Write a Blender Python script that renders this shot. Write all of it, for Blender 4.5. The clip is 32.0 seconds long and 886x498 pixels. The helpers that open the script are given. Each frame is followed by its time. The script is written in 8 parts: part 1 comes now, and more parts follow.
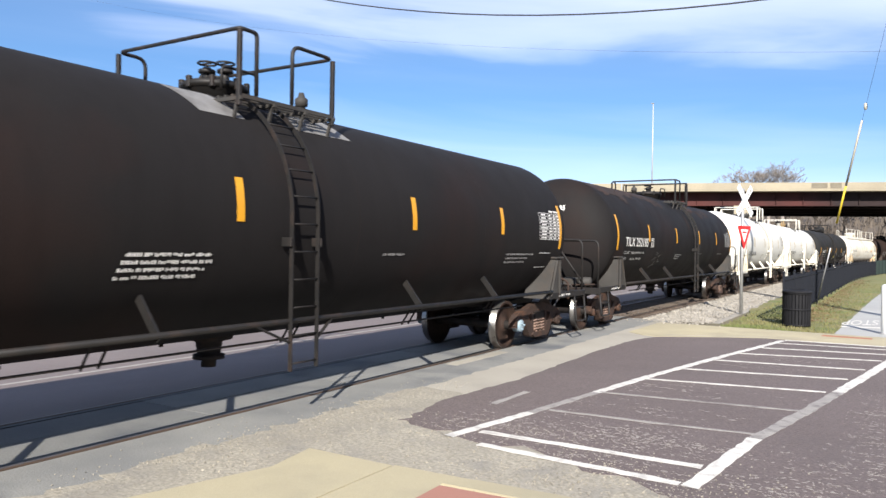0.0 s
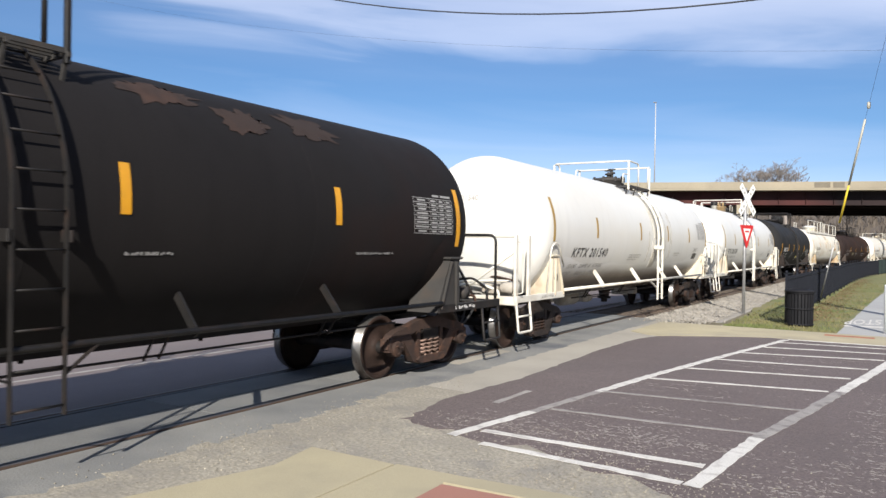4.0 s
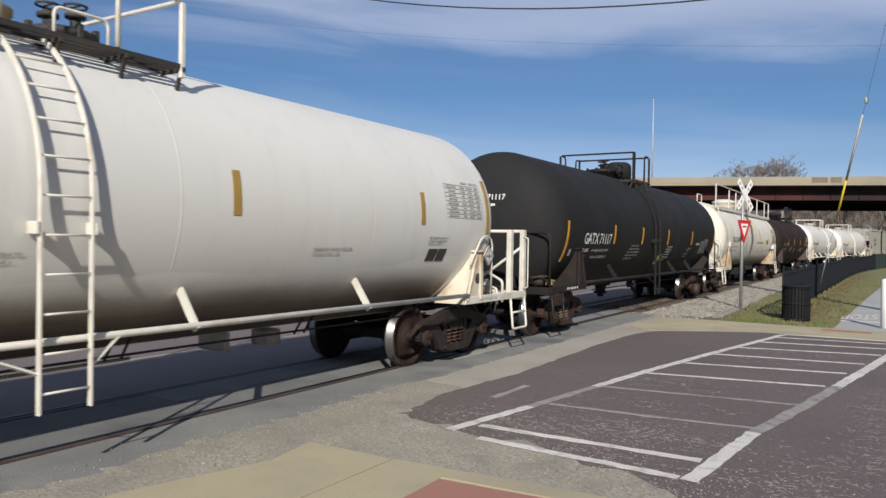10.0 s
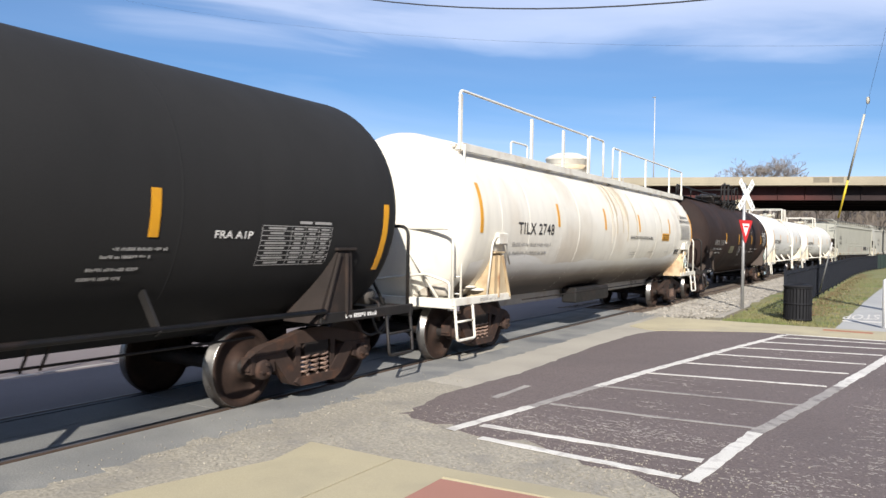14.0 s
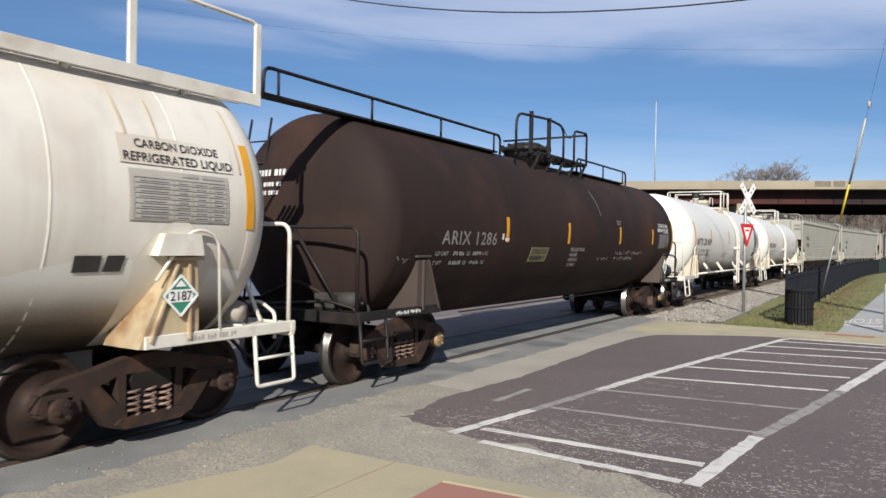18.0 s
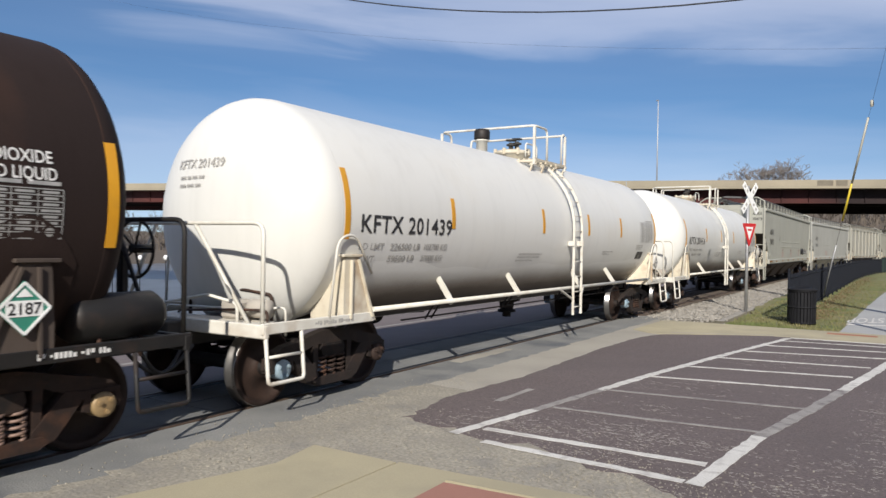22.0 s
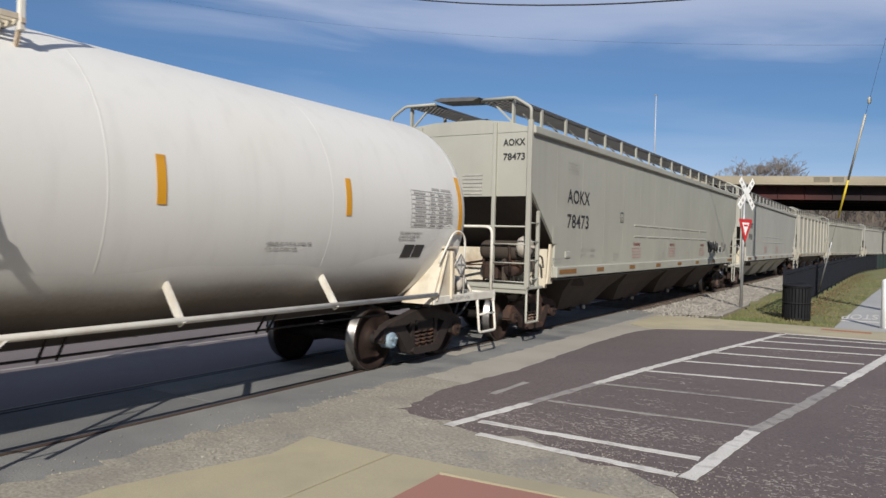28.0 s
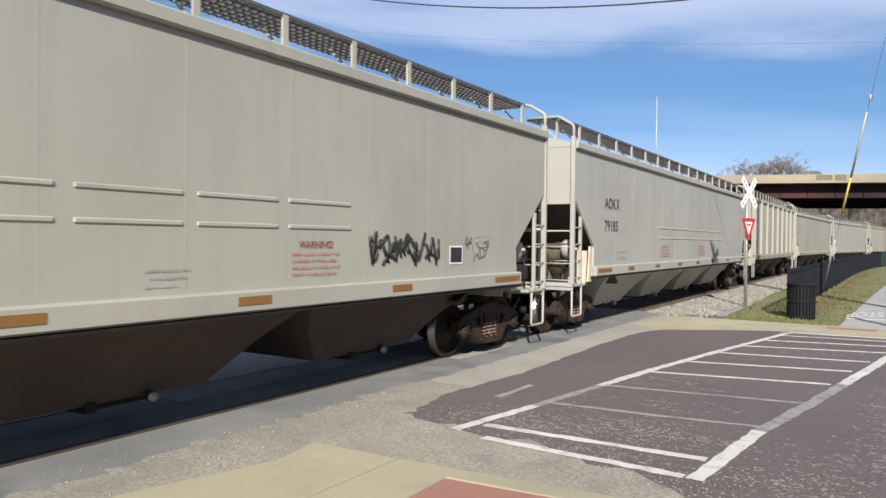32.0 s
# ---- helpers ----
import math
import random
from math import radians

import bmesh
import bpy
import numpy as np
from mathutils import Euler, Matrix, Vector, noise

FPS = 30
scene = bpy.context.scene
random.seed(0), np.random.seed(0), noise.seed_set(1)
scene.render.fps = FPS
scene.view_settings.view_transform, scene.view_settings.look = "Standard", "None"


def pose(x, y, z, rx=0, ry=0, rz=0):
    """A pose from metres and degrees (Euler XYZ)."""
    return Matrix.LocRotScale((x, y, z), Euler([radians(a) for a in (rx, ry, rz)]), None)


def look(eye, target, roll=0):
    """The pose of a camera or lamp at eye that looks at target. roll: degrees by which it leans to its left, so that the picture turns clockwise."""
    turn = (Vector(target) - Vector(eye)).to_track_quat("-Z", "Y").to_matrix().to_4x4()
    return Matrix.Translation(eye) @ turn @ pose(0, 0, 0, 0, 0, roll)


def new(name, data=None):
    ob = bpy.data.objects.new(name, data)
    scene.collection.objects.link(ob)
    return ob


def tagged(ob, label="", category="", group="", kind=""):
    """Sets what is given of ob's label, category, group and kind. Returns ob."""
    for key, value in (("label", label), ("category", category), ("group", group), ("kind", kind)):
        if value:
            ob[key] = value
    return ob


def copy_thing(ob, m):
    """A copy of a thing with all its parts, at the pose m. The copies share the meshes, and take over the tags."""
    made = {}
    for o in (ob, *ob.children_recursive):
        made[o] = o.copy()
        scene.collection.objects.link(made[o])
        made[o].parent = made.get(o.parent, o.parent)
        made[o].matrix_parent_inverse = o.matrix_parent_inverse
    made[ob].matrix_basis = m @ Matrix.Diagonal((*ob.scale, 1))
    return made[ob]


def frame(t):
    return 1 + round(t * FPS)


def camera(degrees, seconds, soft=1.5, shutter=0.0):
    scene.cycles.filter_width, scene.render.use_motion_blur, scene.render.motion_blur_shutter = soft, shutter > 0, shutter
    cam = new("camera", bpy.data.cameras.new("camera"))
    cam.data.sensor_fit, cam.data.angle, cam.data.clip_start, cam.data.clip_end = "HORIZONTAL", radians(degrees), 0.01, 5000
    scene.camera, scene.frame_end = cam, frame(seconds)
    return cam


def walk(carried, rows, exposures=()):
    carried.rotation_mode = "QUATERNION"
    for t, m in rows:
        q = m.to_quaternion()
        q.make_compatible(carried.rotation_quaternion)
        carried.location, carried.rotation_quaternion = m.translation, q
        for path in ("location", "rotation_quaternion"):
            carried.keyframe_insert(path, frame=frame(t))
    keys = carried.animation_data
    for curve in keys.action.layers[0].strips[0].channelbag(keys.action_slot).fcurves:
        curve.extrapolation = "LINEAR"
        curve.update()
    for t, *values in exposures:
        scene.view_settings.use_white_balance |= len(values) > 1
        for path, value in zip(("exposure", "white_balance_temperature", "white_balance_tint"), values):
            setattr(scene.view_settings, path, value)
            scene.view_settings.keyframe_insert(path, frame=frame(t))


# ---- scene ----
cam = camera(62.7, 32.0, soft=1.5, shutter=0.14)


def aim(yaw, pitch, roll):
    """Eye beside the street; yaw to the left of the track's line."""
    a, b = radians(yaw), radians(pitch)
    eye = Vector((0.0, 0.0, 1.93))
    way = Vector((-math.sin(a) * math.cos(b), math.cos(a) * math.cos(b), math.sin(b)))
    return look(eye, eye + way * 10, roll)


walk(cam, [
    (0, aim(31.669, -0.182, 0.895)), (0.5, aim(31.670, -0.193, 0.873)), (1, aim(31.698, -0.204, 0.770)), (1.5, aim(31.761, -0.185, 0.653)),
    (2, aim(31.824, -0.178, 0.676)), (2.5, aim(31.871, -0.214, 0.794)), (3, aim(31.883, -0.242, 0.897)), (3.5, aim(31.864, -0.244, 0.941)),
    (5.5, aim(31.762, -0.413, 0.849)), (6, aim(31.754, -0.451, 0.850)), (6.5, aim(31.741, -0.483, 0.851)), (7, aim(31.708, -0.503, 0.858)),
    (7.5, aim(31.652, -0.541, 0.869)), (8, aim(31.601, -0.577, 0.883)), (8.5, aim(31.588, -0.602, 0.915)), (9, aim(31.612, -0.633, 0.957)),
    (9.5, aim(31.640, -0.649, 0.972)), (10, aim(31.658, -0.650, 0.934)), (10.5, aim(31.675, -0.667, 0.879)), (11, aim(31.704, -0.710, 0.887)),
    (11.5, aim(31.769, -0.766, 0.961)), (12, aim(31.845, -0.805, 1.026)), (12.5, aim(31.876, -0.817, 1.033)), (13, aim(31.859, -0.809, 0.999)),
    (13.5, aim(31.809, -0.754, 0.956)), (14, aim(31.756, -0.650, 0.930)), (14.5, aim(31.736, -0.583, 0.927)), (16.5, aim(31.809, -0.354, 0.865)),
    (17, aim(31.837, -0.363, 0.955)), (17.5, aim(31.857, -0.387, 1.041)), (18, aim(31.849, -0.399, 1.043)), (18.5, aim(31.862, -0.395, 0.996)),
    (19, aim(31.898, -0.396, 0.962)), (19.5, aim(31.930, -0.392, 0.912)), (20, aim(31.977, -0.388, 0.814)), (20.5, aim(32.033, -0.398, 0.788)),
    (21, aim(32.069, -0.405, 0.898)), (21.5, aim(32.059, -0.404, 0.990)), (22, aim(32.008, -0.406, 0.949)), (22.5, aim(31.999, -0.385, 0.871)),
    (23, aim(32.024, -0.342, 0.923)), (23.5, aim(31.992, -0.339, 1.085)), (24, aim(31.925, -0.380, 1.186)), (24.5, aim(31.875, -0.436, 1.226)),
    (25, aim(31.848, -0.516, 1.274)), (25.5, aim(31.843, -0.583, 1.294)), (27.5, aim(31.683, -0.991, 1.484)), (28, aim(31.715, -0.963, 1.476)),
    (28.5, aim(31.807, -0.887, 1.343)), (29, aim(31.900, -0.790, 1.081)), (29.5, aim(31.935, -0.696, 0.836)), (30, aim(31.951, -0.627, 0.708)),
    (30.5, aim(31.968, -0.615, 0.661)), (31, aim(31.957, -0.642, 0.659)), (31.5, aim(31.945, -0.668, 0.654)), (32, aim(31.955, -0.674, 0.629)),
    
], exposures=[(0.0, 1.05), (3.0, 1.00), (5.5, 0.07), (11.0, 0.12), (11.8, 0.90), (13.2, 0.90), (14.2, 0.72), (16.5, 0.30), (17.4, 0.28), (18.0, 0.36), (18.6, 0.88), (20.5, 0.92), (22.0, 0.25), (23.0, 0.05), (29.0, 0.15), (30.5, 0.55), (32.0, 0.58)])

# ---- world and sun ----
SUN = Vector((0.78, -1.5, 1.0)).normalized()
world = bpy.data.worlds.new("world")
scene.world = world
world.use_nodes = True
wn, wl = world.node_tree.nodes, world.node_tree.links
wn.clear()
sky = wn.new("ShaderNodeTexSky")
sky.sky_type = "NISHITA"
sky.sun_disc = False
sky.sun_elevation = math.asin(SUN.z)
sky.sun_rotation = math.atan2(SUN.x, SUN.y)
sky.air_density, sky.dust_density, sky.ozone_density = 1.0, 0.3, 2.0
# thin streaks of high cloud over the blue
wc = wn.new("ShaderNodeTexCoord")
wsep = wn.new("ShaderNodeSeparateXYZ")
wl.new(wc.outputs["Generated"], wsep.inputs[0])
def sky_math(op, a, b):
    n = wn.new("ShaderNodeMath")
    n.operation = op
    for k, v in enumerate((a, b)):
        if isinstance(v, (int, float)):
            n.inputs[k].default_value = v
        else:
            wl.new(v, n.inputs[k])
    return n.outputs[0]


# height over the horizon and the way along it; the cloud sheets lie a little aslant
wvec = wn.new("ShaderNodeVectorMath"); wvec.operation = "DOT_PRODUCT"; wvec.inputs[1].default_value = (0.85, 0.527, 0.0)
wl.new(wc.outputs["Generated"], wvec.inputs[0])
wside = wvec.outputs["Value"]
whigh = sky_math("ADD", wsep.outputs["Z"], sky_math("MULTIPLY", wside, 0.052))
wcomb = wn.new("ShaderNodeCombineXYZ")
wl.new(sky_math("MULTIPLY", wside, 2.2), wcomb.inputs[0])
wl.new(sky_math("MULTIPLY", whigh, 17.0), wcomb.inputs[1])
wno = wn.new("ShaderNodeTexNoise")
wno.inputs["Scale"].default_value = 1.0
wno.inputs["Detail"].default_value = 6.0
wno.inputs["Roughness"].default_value = 0.5
wno.inputs["Distortion"].default_value = 0.5
wl.new(wcomb.outputs[0], wno.inputs["Vector"])
wq = sky_math("ADD", whigh, sky_math("MULTIPLY", sky_math("SUBTRACT", wno.outputs["Fac"], 0.5), 0.17))
wr = wn.new("ShaderNodeValToRGB")
for k, (p, v) in enumerate(((0.0, 0.30), (0.09, 0.30), (0.15, 0.14), (0.20, 0.04), (0.245, 0.07), (0.285, 0.38), (0.33, 0.50), (0.45, 0.20), (0.7, 0.30), (1.0, 0.15))):
    e = wr.color_ramp.elements[k] if k < 2 else wr.color_ramp.elements.new(p)
    e.position, e.color = p, (v, v, v, 1)
wl.new(wq, wr.inputs[0])
wmix = wn.new("ShaderNodeMixRGB")
wmix.inputs[2].default_value = (8.4, 8.7, 10.2, 1)
wl.new(wr.outputs[0], wmix.inputs[0])
whs = wn.new("ShaderNodeHueSaturation")
whs.inputs["Saturation"].default_value = 1.29
whs.inputs["Hue"].default_value = 0.505
# the pale band low on the horizon lies behind the woods: look it up a little higher
wup = wn.new("ShaderNodeVectorMath"); wup.operation = "ADD"; wup.inputs[1].default_value = (0, 0, 0.09)
wl.new(wc.outputs["Generated"], wup.inputs[0])
wnm = wn.new("ShaderNodeVectorMath"); wnm.operation = "NORMALIZE"
wl.new(wup.outputs[0], wnm.inputs[0])
wl.new(wnm.outputs[0], sky.inputs["Vector"])
wl.new(sky.outputs[0], whs.inputs["Color"])
wl.new(whs.outputs[0], wmix.inputs[1])
wbg = wn.new("ShaderNodeBackground")
wbg.inputs["Strength"].default_value = 0.084
wl.new(wmix.outputs[0], wbg.inputs[0])
wl.new(wbg.outputs[0], wn.new("ShaderNodeOutputWorld").inputs[0])

sun_data = bpy.data.lights.new("sun", "SUN")
sun_data.energy, sun_data.angle, sun_data.color = 5.0, radians(0.55), (1.0, 0.945, 0.86)
sun = new("sun", sun_data)
sun.matrix_world = look(SUN * 60, (0, 0, 0))


# ---- materials ----
def rgba(c):
    return (c[0], c[1], c[2], 1.0)


def surface(name, base, base2=None, scale=1.0, rough=0.6, metal=0.0, grain=0.02, grain_scale=60.0, bump=0.15,
            stain=None, stain_scale=0.7, stain_amount=0.35, streak=0.0, spread=0.0, coat=0.0, coords="Object", spec=0.5):
    """Principled material: two mottled tones, fine grain with relief, stains of their own shape, streaks that run down."""
    m = bpy.data.materials.new(name)
    m.use_nodes = True
    nt = m.node_tree
    n, l = nt.nodes, nt.links
    bs = n["Principled BSDF"]
    bs.inputs["Roughness"].default_value = rough
    bs.inputs["Metallic"].default_value = metal
    bs.inputs["Specular IOR Level"].default_value = spec
    if coat:
        bs.inputs["Coat Weight"].default_value = coat
        bs.inputs["Coat Roughness"].default_value = 0.25
    tc = n.new("ShaderNodeTexCoord")
    if coords == "World":
        src = n.new("ShaderNodeNewGeometry").outputs["Position"]
    else:
        # each object takes its own stretch of the pattern
        own, far, add = n.new("ShaderNodeObjectInfo"), n.new("ShaderNodeMath"), n.new("ShaderNodeVectorMath")
        far.operation, add.operation = "MULTIPLY", "ADD"
        far.inputs[1].default_value = 60.0
        l.new(own.outputs["Random"], far.inputs[0])
        l.new(tc.outputs[coords], add.inputs[0])
        l.new(far.outputs[0], add.inputs[1])
        src = add.outputs[0]

    def noise_tex(sc, detail=4.0, stretch=None):
        t = n.new("ShaderNodeTexNoise")
        t.inputs["Scale"].default_value = sc
        t.inputs["Detail"].default_value = detail
        if stretch:
            mp = n.new("ShaderNodeMapping")
            mp.inputs["Scale"].default_value = stretch
            l.new(src, mp.inputs[0])
            l.new(mp.outputs[0], t.inputs["Vector"])
        else:
            l.new(src, t.inputs["Vector"])
        return t.outputs["Fac"]

    def ramp(fac, lo, hi):
        r = n.new("ShaderNodeMapRange")
        r.inputs["From Min"].default_value, r.inputs["From Max"].default_value = lo, hi
        l.new(fac, r.inputs["Value"])
        return r.outputs[0]

    def mix(fac, a, b, amount=1.0):
        x = n.new("ShaderNodeMixRGB")
        if amount != 1.0:
            mu = n.new("ShaderNodeMath")
            mu.operation = "MULTIPLY"
            mu.inputs[1].default_value = amount
            l.new(fac, mu.inputs[0])
            fac = mu.outputs[0]
        l.new(fac, x.inputs[0])
        for k, c in ((1, a), (2, b)):
            if isinstance(c, tuple):
                x.inputs[k].default_value = rgba(c)
            else:
                l.new(c, x.inputs[k])
        return x.outputs[0]

    base2 = base2 or tuple(v * 0.82 for v in base)
    col = mix(ramp(noise_tex(scale, 5), 0.32, 0.68), base, base2)
    fine = noise_tex(grain_scale, 3)
    if grain:
        col = mix(ramp(fine, 0.3, 0.7), col, tuple(v * 0.55 for v in base), grain)
    if stain:
        col = mix(ramp(noise_tex(stain_scale, 6), 0.52, 0.68), col, stain, stain_amount)
    if streak:
        col = mix(ramp(noise_tex(1.0, 5, (5.0, 5.0, 0.35)), 0.5, 0.75), col, tuple(v * 0.5 for v in base), streak)
    if spread:
        oi = n.new("ShaderNodeObjectInfo")
        hs = n.new("ShaderNodeHueSaturation")
        v = n.new("ShaderNodeMapRange")
        v.inputs["To Min"].default_value, v.inputs["To Max"].default_value = 1 - spread, 1 + spread
        l.new(oi.outputs["Random"], v.inputs["Value"])
        l.new(v.outputs[0], hs.inputs["Value"])
        l.new(col, hs.inputs["Color"])
        col = hs.outputs[0]
    l.new(col, bs.inputs["Base Color"])
    rr = n.new("ShaderNodeMapRange")
    rr.inputs["To Min"].default_value, rr.inputs["To Max"].default_value = max(rough - 0.1, 0.02), min(rough + 0.12, 1)
    l.new(noise_tex(scale * 3.1, 4), rr.inputs["Value"])
    l.new(rr.outputs[0], bs.inputs["Roughness"])
    if bump:
        bp = n.new("ShaderNodeBump")
        bp.inputs["Strength"].default_value = bump
        bp.inputs["Distance"].default_value = 0.01
        l.new(fine, bp.inputs["Height"])
        l.new(bp.outputs[0], bs.inputs["Normal"])
    return m


M = {}
M["asphalt"] = surface("asphalt", (0.129, 0.101, 0.097), (0.159, 0.126, 0.121), 0.35, 0.9, 0, 0.85, 45, 0.7, stain=(0.084, 0.070, 0.069), stain_scale=0.22, stain_amount=0.55, coords="World")
M["old_asphalt"] = surface("old_asphalt", (0.39, 0.355, 0.285), (0.29, 0.265, 0.22), 1.3, 0.92, 0, 1.0, 30, 1.0, stain=(0.20, 0.188, 0.168), stain_scale=2.2, stain_amount=0.65, coords="World")
M["street"] = surface("street", (0.148, 0.121, 0.117), (0.175, 0.144, 0.137), 0.5, 0.9, 0, 0.5, 60, 0.4, stain=(0.11, 0.094, 0.092), stain_scale=0.35, stain_amount=0.5, coords="World")
M["rail_street"] = surface("rail_street", (0.265, 0.262, 0.245), (0.17, 0.172, 0.172), 1.1, 0.9, 0, 0.7, 55, 0.5, stain=(0.075, 0.082, 0.095), stain_scale=0.55, stain_amount=0.8, coords="World")
M["rail_panel"] = surface("rail_panel", (0.235, 0.235, 0.225), (0.16, 0.165, 0.168), 1.1, 0.9, 0, 0.7, 55, 0.5, stain=(0.075, 0.082, 0.095), stain_scale=0.7, stain_amount=0.75, coords="World", spread=0.18)
M["concrete"] = surface("concrete", (0.43, 0.375, 0.245), (0.345, 0.305, 0.21), 0.7, 0.88, 0, 0.35, 110, 0.3, stain=(0.27, 0.245, 0.175), stain_scale=1.1, stain_amount=0.55, coords="World", spread=0.06)
M["pale_concrete"] = surface("pale_concrete", (0.37, 0.342, 0.288), (0.315, 0.29, 0.245), 0.7, 0.88, 0, 0.3, 60, 0.35, stain=(0.24, 0.225, 0.195), stain_scale=0.7, stain_amount=0.4, coords="World")
M["red_concrete"] = surface("red_concrete", (0.34, 0.16, 0.12), (0.30, 0.15, 0.115), 0.9, 0.88, 0, 0.25, 110, 0.3, stain=(0.24, 0.13, 0.10), stain_amount=0.3, coords="World")
M["line_paint"] = surface("line_paint", (0.66, 0.64, 0.60), (0.55, 0.53, 0.49), 1.6, 0.85, 0, 0.5, 60, 0.3, stain=(0.25, 0.225, 0.215), stain_scale=7, stain_amount=0.5, coords="World")
M["worn_paint"] = surface("worn_paint", (0.34, 0.32, 0.295), (0.25, 0.23, 0.22), 3.5, 0.85, 0, 0.5, 60, 0.3, stain=(0.14, 0.122, 0.12), stain_scale=6, stain_amount=0.85, coords="World")
M["soil"] = surface("soil", (0.17, 0.14, 0.09), (0.13, 0.115, 0.07), 0.4, 0.95, 0, 0.5, 20, 0.6, stain=(0.10, 0.12, 0.045), stain_scale=0.15, stain_amount=0.6, coords="World")
M["verge"] = surface("verge", (0.215, 0.185, 0.085), (0.12, 0.145, 0.042), 0.9, 0.95, 0, 0.5, 25, 0.8, stain=(0.095, 0.135, 0.035), stain_scale=0.5, stain_amount=0.75, coords="World")
M["ballast"] = surface("ballast", (0.40, 0.37, 0.32), (0.27, 0.25, 0.22), 2.5, 0.9, 0, 0.6, 40, 0.8, stain=(0.20, 0.18, 0.155), stain_scale=1.2, stain_amount=0.5, coords="World")
# brown ballast tone with the shade under the train mixed in
M["track_bed"] = surface("track_bed", (0.16, 0.115, 0.085), (0.095, 0.072, 0.058), 2.5, 0.95, 0, 0.5, 40, 0.8, stain=(0.24, 0.19, 0.15), stain_scale=3, stain_amount=0.35, coords="World")
M["rust_film"] = surface("rust_film", (0.045, 0.032, 0.028), (0.036, 0.029, 0.027), 0.9, 0.75, 0, 0.3, 50, 0.1, stain=(0.070, 0.040, 0.030), stain_scale=1.4, stain_amount=0.6, streak=0.5, spec=0.08)
M["primer"] = surface("primer", (0.20, 0.195, 0.19), (0.13, 0.125, 0.12), 3, 0.7, 0, 0.3, 60, 0.05, stain=(0.07, 0.065, 0.062), stain_scale=5, stain_amount=0.5)
M["tan_run"] = surface("tan_run", (0.64, 0.59, 0.49), (0.60, 0.53, 0.41), 1.4, 0.6, 0, 0.2, 60, 0.05, stain=(0.40, 0.26, 0.12), stain_scale=2.0, stain_amount=0.5, streak=0.5)
M["soft_run"] = surface("soft_run", (0.62, 0.60, 0.54), (0.50, 0.46, 0.39), 1.2, 0.55, 0, 0.2, 60, 0.05, stain=(0.36, 0.30, 0.22), stain_scale=2.4, stain_amount=0.6, streak=0.5)
M["parapet_stain"] = surface("parapet_stain", (0.19, 0.165, 0.12), (0.14, 0.12, 0.09), 0.8, 0.9, 0, 0.4, 8, 0.2, coords="World")
M["notice_olive"] = surface("notice_olive", (0.17, 0.16, 0.085), (0.13, 0.12, 0.06), 5, 0.6, 0, 0.2, 60, 0.02)
M["screen_green"] = surface("screen_green", (0.010, 0.028, 0.024), (0.014, 0.034, 0.030), 2, 0.8, 0, 0.2, 50, 0.1)
M["brick"] = surface("brick", (0.17, 0.095, 0.07), (0.13, 0.075, 0.058), 1.2, 0.9, 0, 0.4, 30, 0.3, stain=(0.10, 0.07, 0.06), stain_scale=0.3, stain_amount=0.5, coords="World")
M["flake"] = surface("flake", (0.30, 0.275, 0.255), (0.22, 0.20, 0.19), 3.5, 0.85, 0, 0.4, 60, 0.3, coords="World")
M["path"] = surface("path", (0.37, 0.37, 0.36), (0.32, 0.32, 0.315), 0.7, 0.9, 0, 0.3, 80, 0.3, coords="World")
M["rail_steel"] = surface("rail_steel", (0.13, 0.085, 0.06), (0.09, 0.06, 0.045), 3, 0.6, 0.5, 0.3, 50, 0.2)
M["rail_top"] = surface("rail_top", (0.20, 0.17, 0.15), (0.13, 0.11, 0.10), 2, 0.5, 0.7, 0.2, 40, 0.1)
M["sleeper"] = surface("sleeper", (0.10, 0.08, 0.06), (0.07, 0.055, 0.045), 3, 0.9, 0, 0.4, 30, 0.6, spread=0.2)
M["water"] = surface("water", (0.13, 0.135, 0.145), (0.11, 0.115, 0.125), 0.02, 0.32, 0, 0.0, 2.2, 0.9, coords="World")
M["tank_black"] = surface("tank_black", (0.0145, 0.014, 0.0143), (0.0175, 0.017, 0.017), 0.6, 0.62, 0, 0.25, 60, 0.05, stain=(0.018, 0.016, 0.015), stain_scale=0.8, stain_amount=0.35, streak=0.2, spec=0.06)
M["tank_rusty_black"] = surface("tank_rusty_black", (0.0145, 0.0135, 0.0138), (0.0175, 0.016, 0.016), 0.5, 0.62, 0, 0.25, 60, 0.06, stain=(0.028, 0.014, 0.011), stain_scale=0.4, stain_amount=0.35, streak=0.2, spec=0.06)
M["tank_gloss_black"] = surface("tank_gloss_black", (0.022, 0.022, 0.0225), (0.026, 0.0258, 0.026), 0.5, 0.6, 0, 0.2, 60, 0.04, stain=(0.016, 0.016, 0.0165), stain_scale=0.6, stain_amount=0.3, streak=0.1, spec=0.06)
M["tank_brown"] = surface("tank_brown", (0.038, 0.0255, 0.0225), (0.027, 0.0195, 0.018), 0.35, 0.65, 0, 0.3, 50, 0.08, stain=(0.066, 0.034, 0.023), stain_scale=0.6, stain_amount=0.5, streak=0.3, spec=0.06)
M["tank_white"] = surface("tank_white", (0.644, 0.635, 0.598), (0.612, 0.603, 0.566), 0.4, 0.42, 0, 0.05, 80, 0.03, stain=(0.58, 0.54, 0.46), stain_scale=0.7, stain_amount=0.25, streak=0.12)
M["saddle_tan"] = surface("saddle_tan", (0.50, 0.41, 0.27), (0.38, 0.27, 0.15), 2.2, 0.65, 0, 0.25, 60, 0.1, stain=(0.17, 0.075, 0.03), stain_scale=2.6, stain_amount=0.8, streak=0.6)
